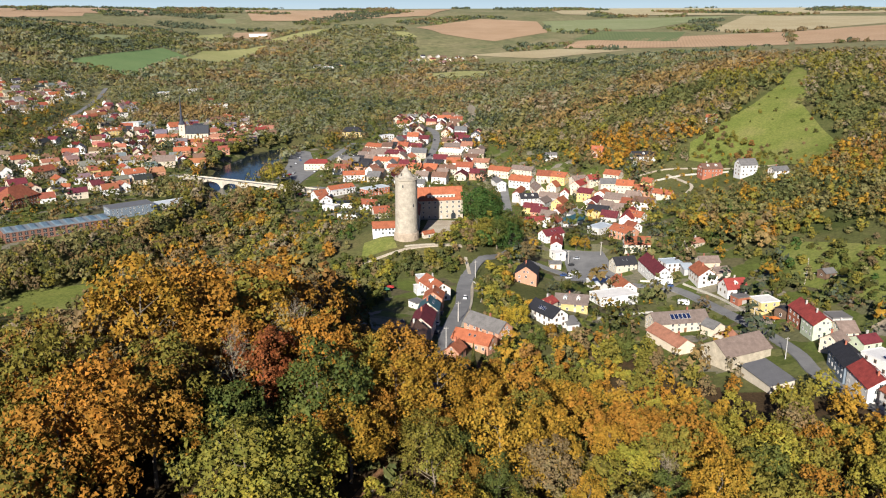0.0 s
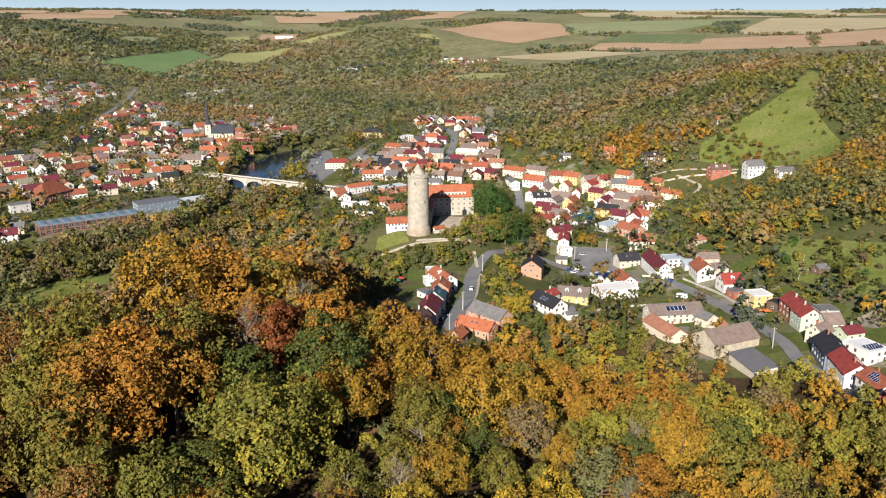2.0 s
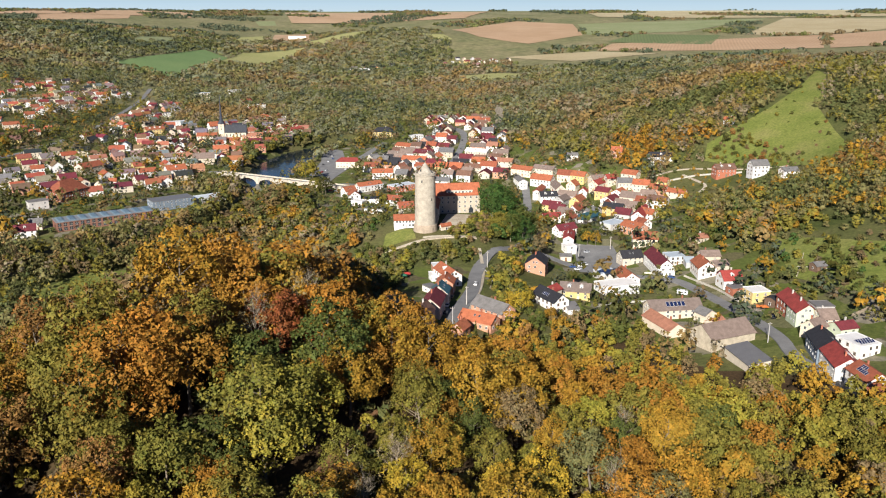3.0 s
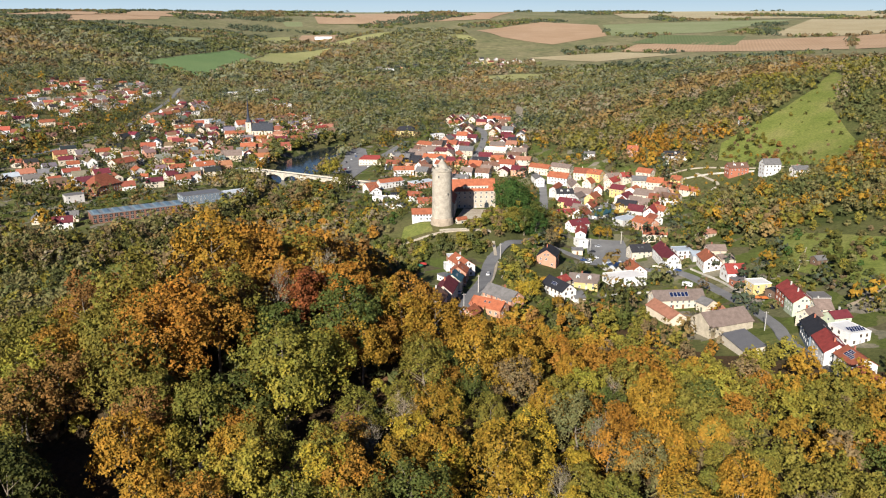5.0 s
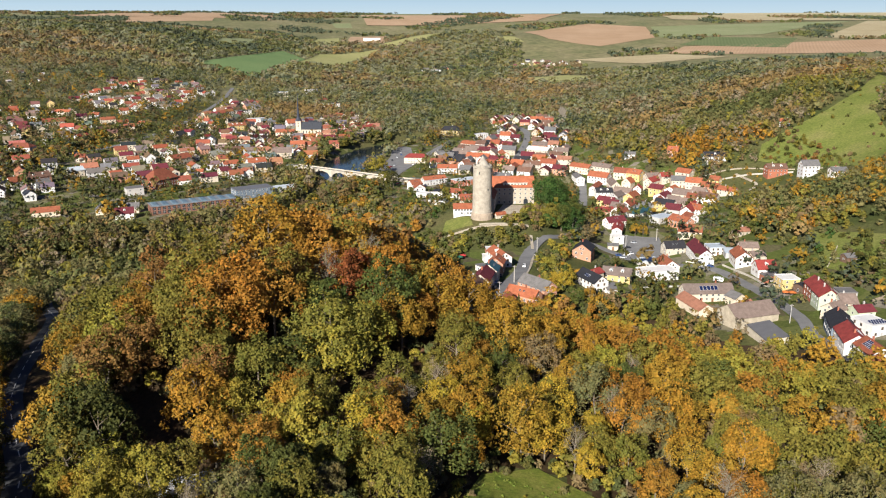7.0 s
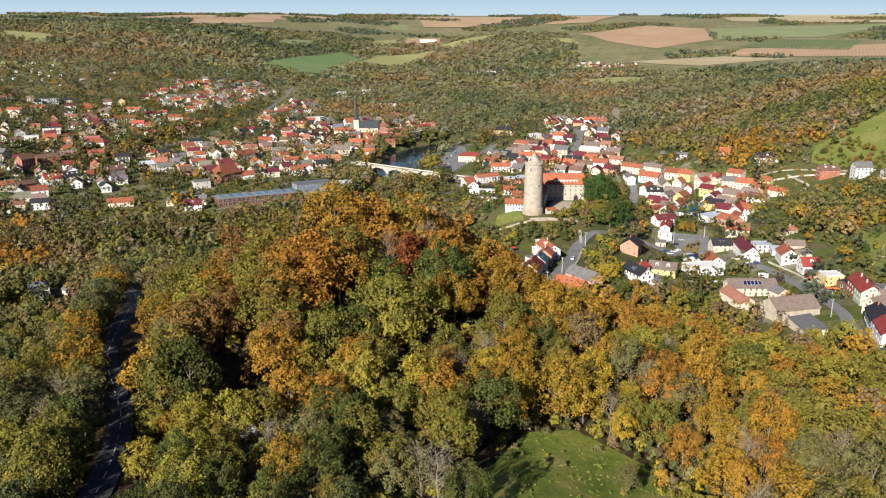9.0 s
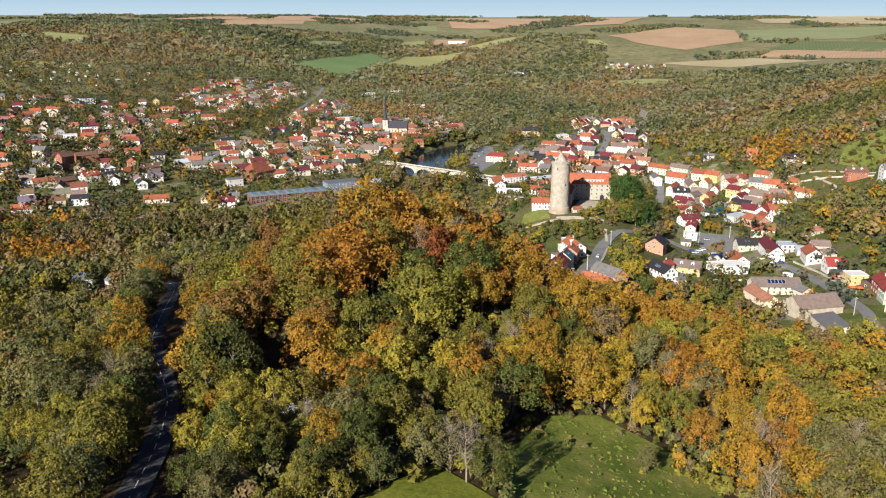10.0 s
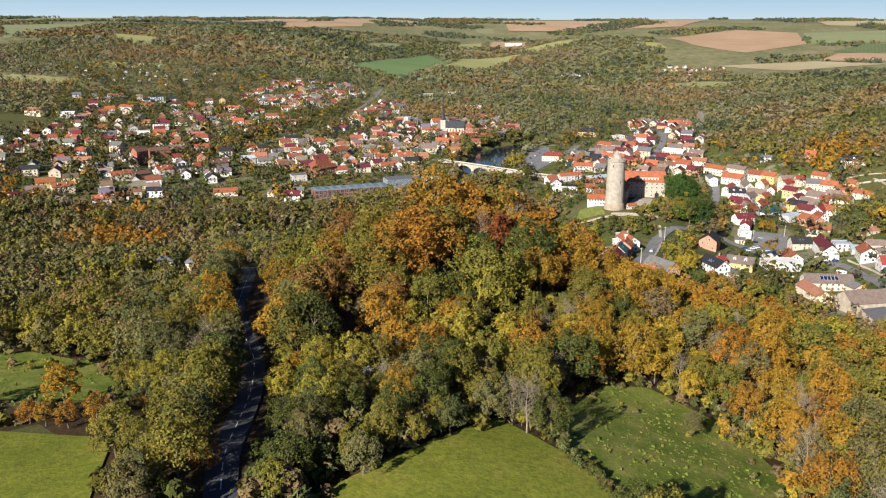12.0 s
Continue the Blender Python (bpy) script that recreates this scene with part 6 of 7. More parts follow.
house(-474.3, 444.8, 63, 15.3, 9, 6, 3.0, "white", "red", detail=1, where="across the river")
house(-482.3, 505.7, 72, 15.3, 9, 5, 3.0, "cream", "brown", detail=1, where="across the river")
house(-545.1, 639.7, 11, 13.4, 10, 6, 3.0, "white", "orange", detail=1, where="across the river")
house(-508.9, 599.3, 36, 19.1, 11, 6, 3.0, "cream", "orange", detail=1, where="across the river")
house(-458.1, 588.0, 11, 9.3, 8, 4, 3.0, "white", "orange", detail=1, where="across the river")
house(-495.1, 408.5, 80, 12.2, 8, 4, 3.0, "white", "grey", detail=1, where="across the river")
house(-783.1, 426.4, 1, 24.0, 13, 7, 4.0, "cream", "rose", detail=1, where="across the river")
house(-743.4, 438.6, 24, 24.0, 14, 9.6, 0.4, "white", "black", style="flat", detail=1, where="across the river")
house(-799.6, 646.0, 51, 24.0, 10, 6, 3.0, "grey", "rose", detail=1, where="across the river")
house(-735.4, 663.4, 42, 24.0, 14, 8.6, 0.4, "white", "black", style="flat", detail=1, where="across the river")
house(-710.0, 593.2, 11, 22.0, 11, 6, 3.0, "cream", "orange", detail=1, where="across the river")
house(-721.0, 552.9, -8, 26.1, 10, 6, 3.0, "cream", "brick", detail=1, where="across the river")
house(-636.3, 258.3, 40, 10.1, 10, 6, 3.0, "cream", "brick", detail=1, where="across the river")
house(-619.0, 271.3, 11, 13.2, 11, 6.5, 2.5, "salmon", "orange", dormers=1, detail=1, where="across the river")
house(-650.5, 247.8, 40, 9.9, 9, 5, 3.0, "cream", "brick", detail=1, where="across the river")
house(-639.4, 209.3, 35, 11.1, 10, 5, 3.0, "cream", "brick", detail=1, where="across the river")
house(-617.4, 203.0, 53, 12.7, 9, 5, 3.0, "white", "brown", detail=1, where="across the river")
house(-694.0, 345.4, -60, 10.0, 9, 7, 3.0, "yellow", "grey", detail=1, where="across the river")
house(-546.8, 246.9, -7, 14.5, 10, 8, 4.0, "cream", "grey", detail=1, where="across the river")
house(-499.9, 214.6, 69, 14.5, 10, 12, 4.0, "brick", "brown", detail=1, where="across the river")
house(-494.3, 243.6, 46, 22.2, 13, 9, 3.0, "brick", "brown", detail=1, where="across the river")
house(-522.2, 208.7, 26, 15.4, 10, 4.5, 2.5, "white", "grey", detail=1, where="across the river")
house(-472.2, 132.7, 42, 18.3, 9, 6, 3.0, "cream", "orange", detail=1, where="across the river")
house(-457.9, 143.4, 57, 17.6, 9, 6, 3.0, "brick", "brown", detail=1, where="across the river")
house(-436.3, 45.5, 39, 15.6, 9, 4.5, 3.5, "white", "orange", dormers=1, detail=1, where="across the river")
house(-427.7, 62.3, 38, 10.9, 9, 5, 3.0, "white", "brick", detail=1, where="across the river")
house(-485.4, 62.3, 46, 18.8, 10, 6, 3.0, "cream", "orange", dormers=2, detail=1, where="across the river")
house(-493.5, 37.0, 30, 15.6, 11, 6, 3.0, "cream", "taupe", detail=1, where="across the river")
house(-493.7, 10.9, 59, 9.5, 9, 5, 3.0, "white", "maroon", detail=1, where="across the river")
house(-464.5, 12.1, 55, 19.5, 10, 4.8, 0.2, "brick", "sheet", style="flat", detail=1, where="across the river")
house(-449.0, 32.7, 42, 9.0, 8, 4, 2.0, "cream", "brown", detail=1, where="across the river")
house(-565.2, 167.5, 49, 12.1, 9, 4, 3.0, "cream", "orange", detail=1, where="across the river")
house(-597.4, 178.2, 37, 9.1, 9, 5, 3.0, "cream", "brown", detail=1, where="across the river")
house(-621.4, 163.4, 76, 13.2, 9, 5, 3.0, "cream", "red", detail=1, where="across the river")
house(-591.5, 419.7, 29, 20.0, 10, 7.7, 0.3, "white", "black", style="flat", detail=1, where="across the river")
house(-579.9, 356.1, 30, 16.8, 9, 6.7, 0.3, "white", "pale", style="flat", detail=1, where="across the river")
house(-680.3, 376.0, -29, 19.5, 9, 6, 3.0, "white", "brown", detail=1, where="across the river")
house(-756.9, 512.8, -81, 24.0, 9, 6, 3.0, "salmon", "brown", detail=1, where="across the river")

ROOF_MIX = ["orange", "brick", "brick", "brick", "maroon", "rose", "brown", "brown", "brown", "taupe", "taupe", "grey", "grey", "maroon", "black"]
WALL_MIX = ["white", "white", "white", "white", "cream", "cream", "beige", "beige", "salmon", "yellow", "grey", "grey"]
STREETS = [ROW_STREET, EAST_STREET, [(37, 344), (58, 447), (66, 520), (62, 570), (50, 640)], [(-20, 250), (-60, 290), (-86, 306), (-60, 420), (-30, 520)], MAIN_ROAD]


CROWD = Crowd()


def fill_block(poly, spacing, turn, seed, detail, where, jitter=6, share=1.0):
    """Houses set out over a block of the town where no other stands."""
    rng = random.Random(seed)
    xs, ys = [p[0] for p in poly], [p[1] for p in poly]
    c, s = math.cos(radians(turn)), math.sin(radians(turn))
    cx, cy, R = sum(xs) / len(xs), sum(ys) / len(ys), max(max(xs) - min(xs), max(ys) - min(ys))
    n = int(R / spacing) + 1
    for i in range(-n, n + 1):
        for j in range(-n, n + 1):
            stray = 2 if detail == 1 else 6
            u, v = i * spacing + rng.uniform(-stray, stray), j * spacing * 1.12 + rng.uniform(-stray, stray)
            x, y = cx + c * u - s * v, cy + s * u + c * v
            L, D = rng.uniform(10, 17), rng.uniform(8.5, 11)
            if rng.random() > share or not inside(x, y, poly) or taken(x, y, 0.36 * math.hypot(L, D)) or not clear_of(x, y, STREETS, (9, 9, 10, 10, 17)):
                continue
            if river_distance(x, y) < RIVER_WIDTH + 14:
                continue
            e = rng.choice([4.2, 5.2, 5.8, 6.2])
            spec = (x, y, turn + rng.choice([0, 0, 90]) + rng.uniform(-jitter, jitter), L, D, e, rng.uniform(2.8, 4.2), rng.choice(WALL_MIX), rng.choice(ROOF_MIX))
            if detail is not None:
                house(*spec, detail=detail, where=where, chimneys=rng.choice([0, 1, 1]))
            else:
                CROWD.house(*spec, rng)


fill_block([(-50, 330), (20, 270), (95, 290), (100, 430), (50, 520), (-20, 470)], 15.5, -20, 1, 1, "in the old town")
fill_block([(110, 100), (170, 110), (215, 140), (215, 200), (150, 270), (110, 260)], 15.5, -35, 2, 1, "in the old town")
fill_block([(20, 440), (110, 430), (105, 620), (75, 720), (20, 720), (30, 560)], 17, 75, 3, 1, "along the main street")
fill_block([(-330, 430), (-180, 400), (-150, 470), (-120, 600), (-170, 700), (-330, 640)], 21, 12, 4, None, "round the church")
fill_block([(-360, 230), (-260, 240), (-210, 330), (-240, 430), (-400, 440), (-430, 330)], 24, 35, 5, None, "across the river")
fill_block([(-600, 40), (-400, 60), (-380, 200), (-440, 330), (-560, 420), (-700, 380), (-720, 160)], 24, 30, 6, None, "across the river", 9, 0.62)
fill_block([(-700, 390), (-560, 430), (-450, 450), (-460, 700), (-640, 740), (-860, 620)], 25, 30, 7, None, "on the far side of the valley", 9, 0.42)
fill_block([(-640, 760), (-490, 720), (-480, 1000), (-560, 1130), (-700, 1060)], 23, 35, 8, None, "on the far side of the valley", 9, 0.6)
fill_block([(-420, 480), (-340, 500), (-360, 900), (-420, 960)], 20, 60, 9, None, "along the main road", 8, 0.7)
fill_block([(60, 1900), (200, 1760), (330, 1860), (180, 2000)], 34, 10, 10, None, "in a distant village", 8, 0.6)
fill_block([(-130, 1800), (-40, 1800), (0, 1900), (-130, 1900)], 30, 10, 11, None, "in a distant village", 8, 0.6)
house(-110, 1760, 0, 60, 25, 8, 0.3, "white", "pale", style="flat", name="hall", detail=0, where="far off in the valley", chimneys=0)
house(-354, 2470, 10, 60, 22, 9, 0.3, "white", "pale", style="flat", name="hall", detail=0, where="far off in the valley", chimneys=0)


def garden_colony(poly, spacing, seed):
    rng = random.Random(seed)
    xs, ys = [p[0] for p in poly], [p[1] for p in poly]
    x = min(xs)
    while x < max(xs):
        y = min(ys)
        while y < max(ys):
            px, py = x + rng.uniform(-9, 9), y + rng.uniform(-9, 9)
            if inside(px, py, poly) and rng.random() < 0.45:
                CROWD.house(px, py, rng.uniform(0, 180), rng.uniform(5, 8), rng.uniform(4, 6), 2.5, 1.2, rng.choice(["white", "white", "cream", "beige"]), rng.choice(["pale", "grey", "brown", "sheet", "black"]), rng)
            y += spacing
        x += spacing


garden_colony([(-900, 720), (-727, 930), (-800, 1040), (-989, 1030), (-1050, 900)], 30, 21)
CROWD.finish("distant_houses", "many small distant houses with white walls and red roofs")


# ---- trees in the town's gardens, by the river and on the castle knoll ----
def garden_trees():
    rng = np.random.default_rng(33)
    spots = []
    for poly, gap, share in ((TOWN[0], 7.4, 0.42), (TOWN[1], 8.2, 0.55), (FAR_QUARTER, 9.4, 0.62)):
        xs, ys = [p[0] for p in poly], [p[1] for p in poly]
        for gx in np.arange(min(xs), max(xs), gap):
            for gy in np.arange(min(ys), max(ys), gap):
                x, y = gx + rng.uniform(-3.5, 3.5), gy + rng.uniform(-3.5, 3.5)
                if rng.uniform() < share and inside(x, y, poly) and not taken(x, y, 2.2) and clear_of(x, y, STREETS, (6, 6, 7, 7, 8)) and river_distance(x, y) > RIVER_WIDTH + 2 and clear_of(x, y, [BRIDGE_LINE], (14,)) and not (-110 < x < -68 and 325 < y < 500) and not (85 < x < 128 and -25 < y < 45):
                    spots.append((x, y))
    tint = np.array([TINTS[str(rng.choice(["moss", "olive", "dark", "pine", "umber", "khaki", "gold", "moss", "green", "pine", "tan"]))] for _ in spots]) * rng.uniform(0.7, 1.05, (len(spots), 1))
    kinds = [crown_cloud(rng, 66, 9.5, 9.5, 0.4, 0.88, 18, 0.35) for _ in range(5)]
    lift = rng.choice([0.7, 0.9, 1.1, 1.6], len(spots))
    scatter("garden_trees", "small green and autumn-coloured trees in the gardens", kinds, np.array(spots), tint, rng, 0.5, 1.2, lift)


garden_trees()


# ---- single trees and bushes that stand out ----
RNG = np.random.default_rng(77)
for x, y, tint, size, where in (
    (44, 26, "leafy", 1.3, "beside the castle"), (50, 30, "leafy", 1.6, "beside the castle"), (46, 40, "leafy", 1.6, "beside the castle"), (55, 40, "leafy", 1.7, "beside the castle"), (52, 52, "green", 1.7, "beside the castle"),
    (60, 50, "leafy", 1.6, "beside the castle"), (57, 24, "leafy", 1.4, "beside the castle"), (62, 34, "green", 1.5, "beside the castle"), (54, 12, "green", 1.2, "beside the castle"), (62, 14, "leafy", 1.1, "beside the castle"), (47, 14, "olive", 1.0, "beside the castle"), (70, 5, "brown", 0.9, "beside the castle"),
    (68, 40, "green", 1.3, "beside the castle"), (72, 28, "khaki", 1.0, "beside the castle"),
    (40, -122, "yellow", 0.8, "beside the street"), (36, -112, "yellow", 0.62, "beside the street"), (53, -128, "gold", 0.6, "beside the street"), (46, -136, "green", 0.6, "beside the street"),
    (115, 39, "gold", 0.75, "by the parking place"), (110, 42, "gold", 0.6, "by the parking place"), (76, 52, "gold", 0.7, "by the parking place"), (72, 62, "olive", 0.8, "by the parking place"),
    (140, 168, "dark", 0.9, "in the old town"), (60, 330, "rust", 0.9, "in the old town"), (72, 320, "gold", 0.9, "in the old town"), (10, 300, "rust", 0.9, "in the old town"), (18, 296, "brown", 0.9, "in the old town"),
    (-106, 318, "lime", 1.6, "by the bridge"), (-100, 325, "lime", 1.4, "by the bridge"), (-84, 250, "dark", 1.3, "by the bridge"), (-90, 244, "olive", 1.2, "by the bridge"), (-80, 238, "dark", 1.2, "by the bridge"), (-96, 232, "brown", 1.0, "by the river"), (-118, 222, "olive", 0.6, "by the river"), (-124, 206, "brown", 0.8, "by the river"), (-108, 214, "khaki", 0.8, "by the river"),
    (-121, -428, "orange", 0.55, "beside the field"), (-128, -429, "orange", 0.5, "beside the field"), (-134, -429, "gold", 0.42, "beside the field"), (-139, -428, "orange", 0.45, "beside the field"), (-118, -413, "orange", 0.45, "beside the field"),
    (-23, -409, "bare", 0.95, "at the gully's head"), (-27, -404, "bare", 0.8, "at the gully's head"), (47, -367, "bare", 1.25, "at the meadow's edge"), (-53, -284, "bare", 1.45, "on the hilltop"), (-42, -261, "bare", 1.0, "on the hilltop"),
    (-118, -384, "bare", 0.95, "beside the hill road"), (-84, -381, "lime", 0.85, "beside the hill road"), (-90, -379, "gold", 0.7, "beside the hill road"), (18, -377, "khaki", 0.4, "in the rough meadow"), (52, -391, "yellow", 0.6, "at the meadow's edge"),
    (-8, -340, "yellow", 0.95, "in the hill wood"), (4, -341, "gold", 1.1, "in the hill wood"), (-47, -313, "green", 0.8, "in the hill wood"), (-74, -334, "olive", 1.4, "in the hill wood"), (-79, -292, "red", 0.9, "in the hill wood"),
    (-89, -367, "dark", 1.25, "in the hill wood"), (-97, -363, "green", 1.35, "in the hill wood"), (-101, -352, "dark", 1.3, "in the hill wood"),
    (-106, -412, "gold", 0.55, "beside the road"), (-84, -447, "orange", 0.5, "beside the road"), (-92, -450, "gold", 0.5, "beside the road"),
):
    kinds = BARE_KINDS if tint == "bare" else NEAR_KINDS if y < 70 else MID_KINDS
    plant(kinds[int(RNG.integers(len(kinds)))], x, y, tint, RNG, size, group="trees in the town", where=where)
# a row of trees shades the hill road
_row = smooth_line(HILL_ROAD[:11], 8.0)
_way = np.gradient(_row, axis=0)
_way /= np.linalg.norm(_way, axis=1)[:, None]
for (x, y), (u, v) in zip(_row[6:], _way[6:]):
    tint = str(RNG.choice(["olive", "green", "khaki", "gold", "moss"]))
    plant(NEAR_KINDS[int(RNG.integers(6))], x - v * 8.0, y + u * 8.0, tint, RNG, 1.1, group="trees along the hill road", where="beside the hill road")
for x, y, size, where in ((76, -134, 0.95, "below the white hall"), (86, -133, 0.95, "below the white hall"), (81, -142, 0.8, "below the white hall"), (-24, -192, 0.9, "beside the row houses"), (172, -92, 0.55, "behind the houses"), (14, -172, 0.7, "beside the street")):
    root = plant(FIR_KINDS[int(RNG.integers(2))], x, y, "dark", RNG, size, "fir_tree", "fir trees", where)
    tagged(root, "tall dark green fir tree " + where, "fir tree")


def bushes(poly, gap, share, seed, tints, small, large, where, name="shrubs"):
    rng = np.random.default_rng(seed)
    xs, ys = [p[0] for p in poly], [p[1] for p in poly]
    spots = []
    for gx in np.arange(min(xs), max(xs), gap):
        for gy in np.arange(min(ys), max(ys), gap):
            x, y = gx + rng.uniform(-gap, gap) * 0.45, gy + rng.uniform(-gap, gap) * 0.45
            if rng.uniform() < share and inside(x, y, poly) and not taken(x, y, 1.5) and clear_of(x, y, STREETS[:2] + [HILL_ROAD], (5.5, 4.5, 5)):
                spots.append((x, y))
    tint = np.array([TINTS[str(rng.choice(tints))] for _ in spots]) * rng.uniform(0.8, 1.2, (len(spots), 1))
    scatter(name, "green and autumn shrubs " + where, [k[2] for k in BUSH_KINDS], np.array(spots), tint, rng, small, large, 1.0)


def tussocks(poly, gap, seed, words):
    """Tufts of long grass, thick in some places and thin in others."""
    rng = np.random.default_rng(seed)
    xs, ys = [p[0] for p in poly], [p[1] for p in poly]
    gx, gy = np.meshgrid(np.arange(min(xs), max(xs), gap), np.arange(min(ys), max(ys), gap))
    x, y = (gx + rng.uniform(-gap, gap, gx.shape)).ravel(), (gy + rng.uniform(-gap, gap, gx.shape)).ravel()
    thick = np.array([weave(a, b, 0.09, seed) + 0.6 * weave(a, b, 0.3, seed + 2) for a, b in zip(x, y)])
    keep = inside(x, y, poly) & (thick + rng.normal(size=len(x)) * 0.25 > -0.05)
    x, y, thick = x[keep], y[keep], thick[keep]
    pal = np.array([(0.11, 0.16, 0.026), (0.135, 0.185, 0.03), (0.165, 0.19, 0.036), (0.21, 0.195, 0.055)])
    tint = pal[np.clip(((thick + rng.normal(size=len(x)) * 0.3) * 2.5 + 1.2).astype(int), 0, 3)] * rng.uniform(0.8, 1.15, (len(x), 1))
    scatter("grass_tufts", words, [leaf_cloud(rng, 12, 1.9, 0.9, 0.3, 0.42, 5, 0.8) for _ in range(4)], np.c_[x, y], tint, rng, 0.35, 0.95)


tussocks(MEADOW, 1.3, 51, "tufts of long green and straw-coloured meadow grass")
tussocks(LEFT_LAWN, 1.8, 52, "tufts of long green orchard grass")
MIXED = ["olive", "green", "moss", "brown", "green", "dark", "khaki", "lime"]
bushes([(-44, -120), (-38, -45), (-75, -15), (-72, 0), (-30, -12), (-12, -22), (25, -20), (34, -28), (18, -44), (-8, -46), (-26, -120)], 4.0, 0.85, 1, MIXED, 0.7, 1.6, "below the tower")
bushes([(28, -110), (32, -50), (44, -22), (62, -10), (60, -24), (50, -40), (48, -95), (40, -118)], 3.8, 0.75, 2, MIXED, 0.5, 1.1, "beside the street")
bushes([(15, 1), (14, -12), (36, -10), (44, 5), (42, 30), (33, 36), (30, 22), (24, 4)], 3.4, 0.9, 3, ["olive", "brown", "lime", "green"], 0.9, 1.5, "on the castle knoll")
bushes([(15, -175), (30, -120), (60, -112), (98, -120), (100, -165), (60, -165), (20, -195)], 4.2, 0.8, 4, ["olive", "green", "green", "brown", "lime"], 0.6, 1.3, "below the houses")
bushes([(-8, -352), (8, -344), (32, -362), (44, -400), (40, -450), (47, -450), (52, -398), (36, -352), (8, -336), (-12, -346)], 3.4, 0.75, 5, MIXED, 0.6, 1.1, "at the meadow's edge")
bushes([(-23, -402), (-20, -405), (6, -440), (14, -470), (8, -470), (0, -440)], 1.5, 0.95, 6, ["moss", "dark", "green", "brown"], 0.35, 0.7, "along the gully")
bushes([(-66, -470), (-52, -432), (-33, -402), (-24, -399), (-30, -392), (-48, -412), (-66, -432), (-80, -470)], 3.6, 0.75, 7, MIXED, 0.5, 1.0, "at the field's edge")
bushes(SLOPE_MEADOW, 15, 0.5, 8, ["green", "olive", "brown", "rust", "dark"], 0.4, 1.1, "dotted over the steep meadow")
bushes(ORCHARD, 7, 0.5, 9, ["olive", "umber", "green", "moss", "khaki"], 0.6, 1.4, "in the orchard meadow")
bushes([(-330, -430), (-200, -425), (-130, -420), (-104, -395), (-125, -350), (-190, -380), (-330, -360)], 7, 0.16, 10, MIXED, 0.6, 1.3, "beside the road")
bushes([(85, -60), (128, -70), (135, -95), (100, -98), (70, -98)], 6, 0.3, 11, ["green", "olive", "dark"], 0.5, 0.9, "in the gardens")

# gardens and copses between the tower and the river, and the slope above the back gardens
bushes([(-20, 42), (-30, 8), (-52, 40), (-75, 100), (-62, 230), (-40, 215), (-32, 130)], 6.0, 0.7, 21, ["green", "dark", "olive", "leafy", "moss"], 0.6, 1.5, "in the gardens below the castle")
bushes([(-30, 5), (-52, 40), (-78, 100), (-95, 240), (-145, 235), (-128, 120), (-92, 70), (-75, 0)], 6.5, 0.85, 22, ["olive", "brown", "gold", "khaki", "orange", "moss", "green"], 1.4, 2.8, "on the slope above the river", "copse")
bushes([(28, -112), (34, -50), (46, -22), (66, -12), (62, -24), (52, -42), (52, -95), (42, -120)], 5.0, 0.6, 23, ["olive", "gold", "lime", "green", "khaki"], 1.0, 1.8, "beside the street", "copse")
bushes([(172, 40), (182, -10), (206, -20), (240, -22), (235, 20), (205, 55), (190, 80)], 6.0, 0.75, 24, ["green", "olive", "dark", "gold", "khaki", "leafy"], 0.9, 2.2, "above the back gardens", "copse")
bushes([(186, -60), (192, -30), (205, -25), (262, -115), (225, -155), (205, -140), (200, -90)], 9.0, 0.7, 25, ["green", "olive", "dark", "leafy", "umber"], 0.7, 1.7, "in the orchard meadow", "copse")
bushes([(-150, 300), (-135, 250), (-125, 215), (-160, 200), (-185, 240), (-180, 300)], 5.5, 0.9, 26, ["olive", "moss", "brown", "dark", "khaki"], 0.8, 1.4, "on the river bank", "copse")
bushes([(-108, 520), (-75, 560), (-40, 560), (-60, 512), (-98, 500)], 7, 0.8, 27, ["moss", "dark", "olive", "khaki"], 1.2, 2.6, "on the river bank", "copse")
bushes([(-178, 390), (-174, 450), (-153, 508), (-108, 566), (-150, 590), (-200, 510), (-205, 390)], 6, 0.9, 28, ["moss", "dark", "olive", "khaki"], 1.2, 2.6, "on the river bank", "copse")
bushes([(15, -15), (36, -12), (58, 2), (62, -8), (40, -24), (20, -22)], 3.6, 0.85, 29, ["olive", "green", "brown", "lime", "leafy"], 0.8, 1.5, "below the castle yard")


bushes(ROW_VIEW, 6.5, 0.6, 31, ["olive", "green", "khaki", "moss", "gold"], 0.5, 1.1, "below the hillside houses", "copse")
bushes([(250, 214), (300, 150), (320, 150), (300, 235), (330, 290), (280, 262)], 8, 0.55, 32, ["green", "olive", "dark", "brown"], 0.5, 1.3, "over the steep meadow")
bushes([(-296, 90), (-275, 85), (-215, 150), (-160, 215), (-170, 200), (-220, 130)], 6, 0.6, 33, ["moss", "olive", "dark"], 0.5, 0.9, "beside the factory")


bushes([(42, 0), (48, -8), (62, 2), (72, 14), (70, 30), (58, 20), (44, 16)], 4.0, 0.9, 34, ["leafy", "green", "dark", "olive"], 1.2, 2.2, "below the castle trees")


bushes([(-68, -470), (-52, -434), (-38, -410), (-58, -416), (-80, -440), (-86, -470)], 4.5, 0.85, 41, ["olive", "brown", "moss", "khaki", "green"], 1.0, 1.9, "between the road and the field", "copse")
bushes(MEADOW, 6.0, 0.16, 42, ["green", "olive", "brown", "khaki", "lime"], 0.2, 0.7, "dotted over the rough meadow")
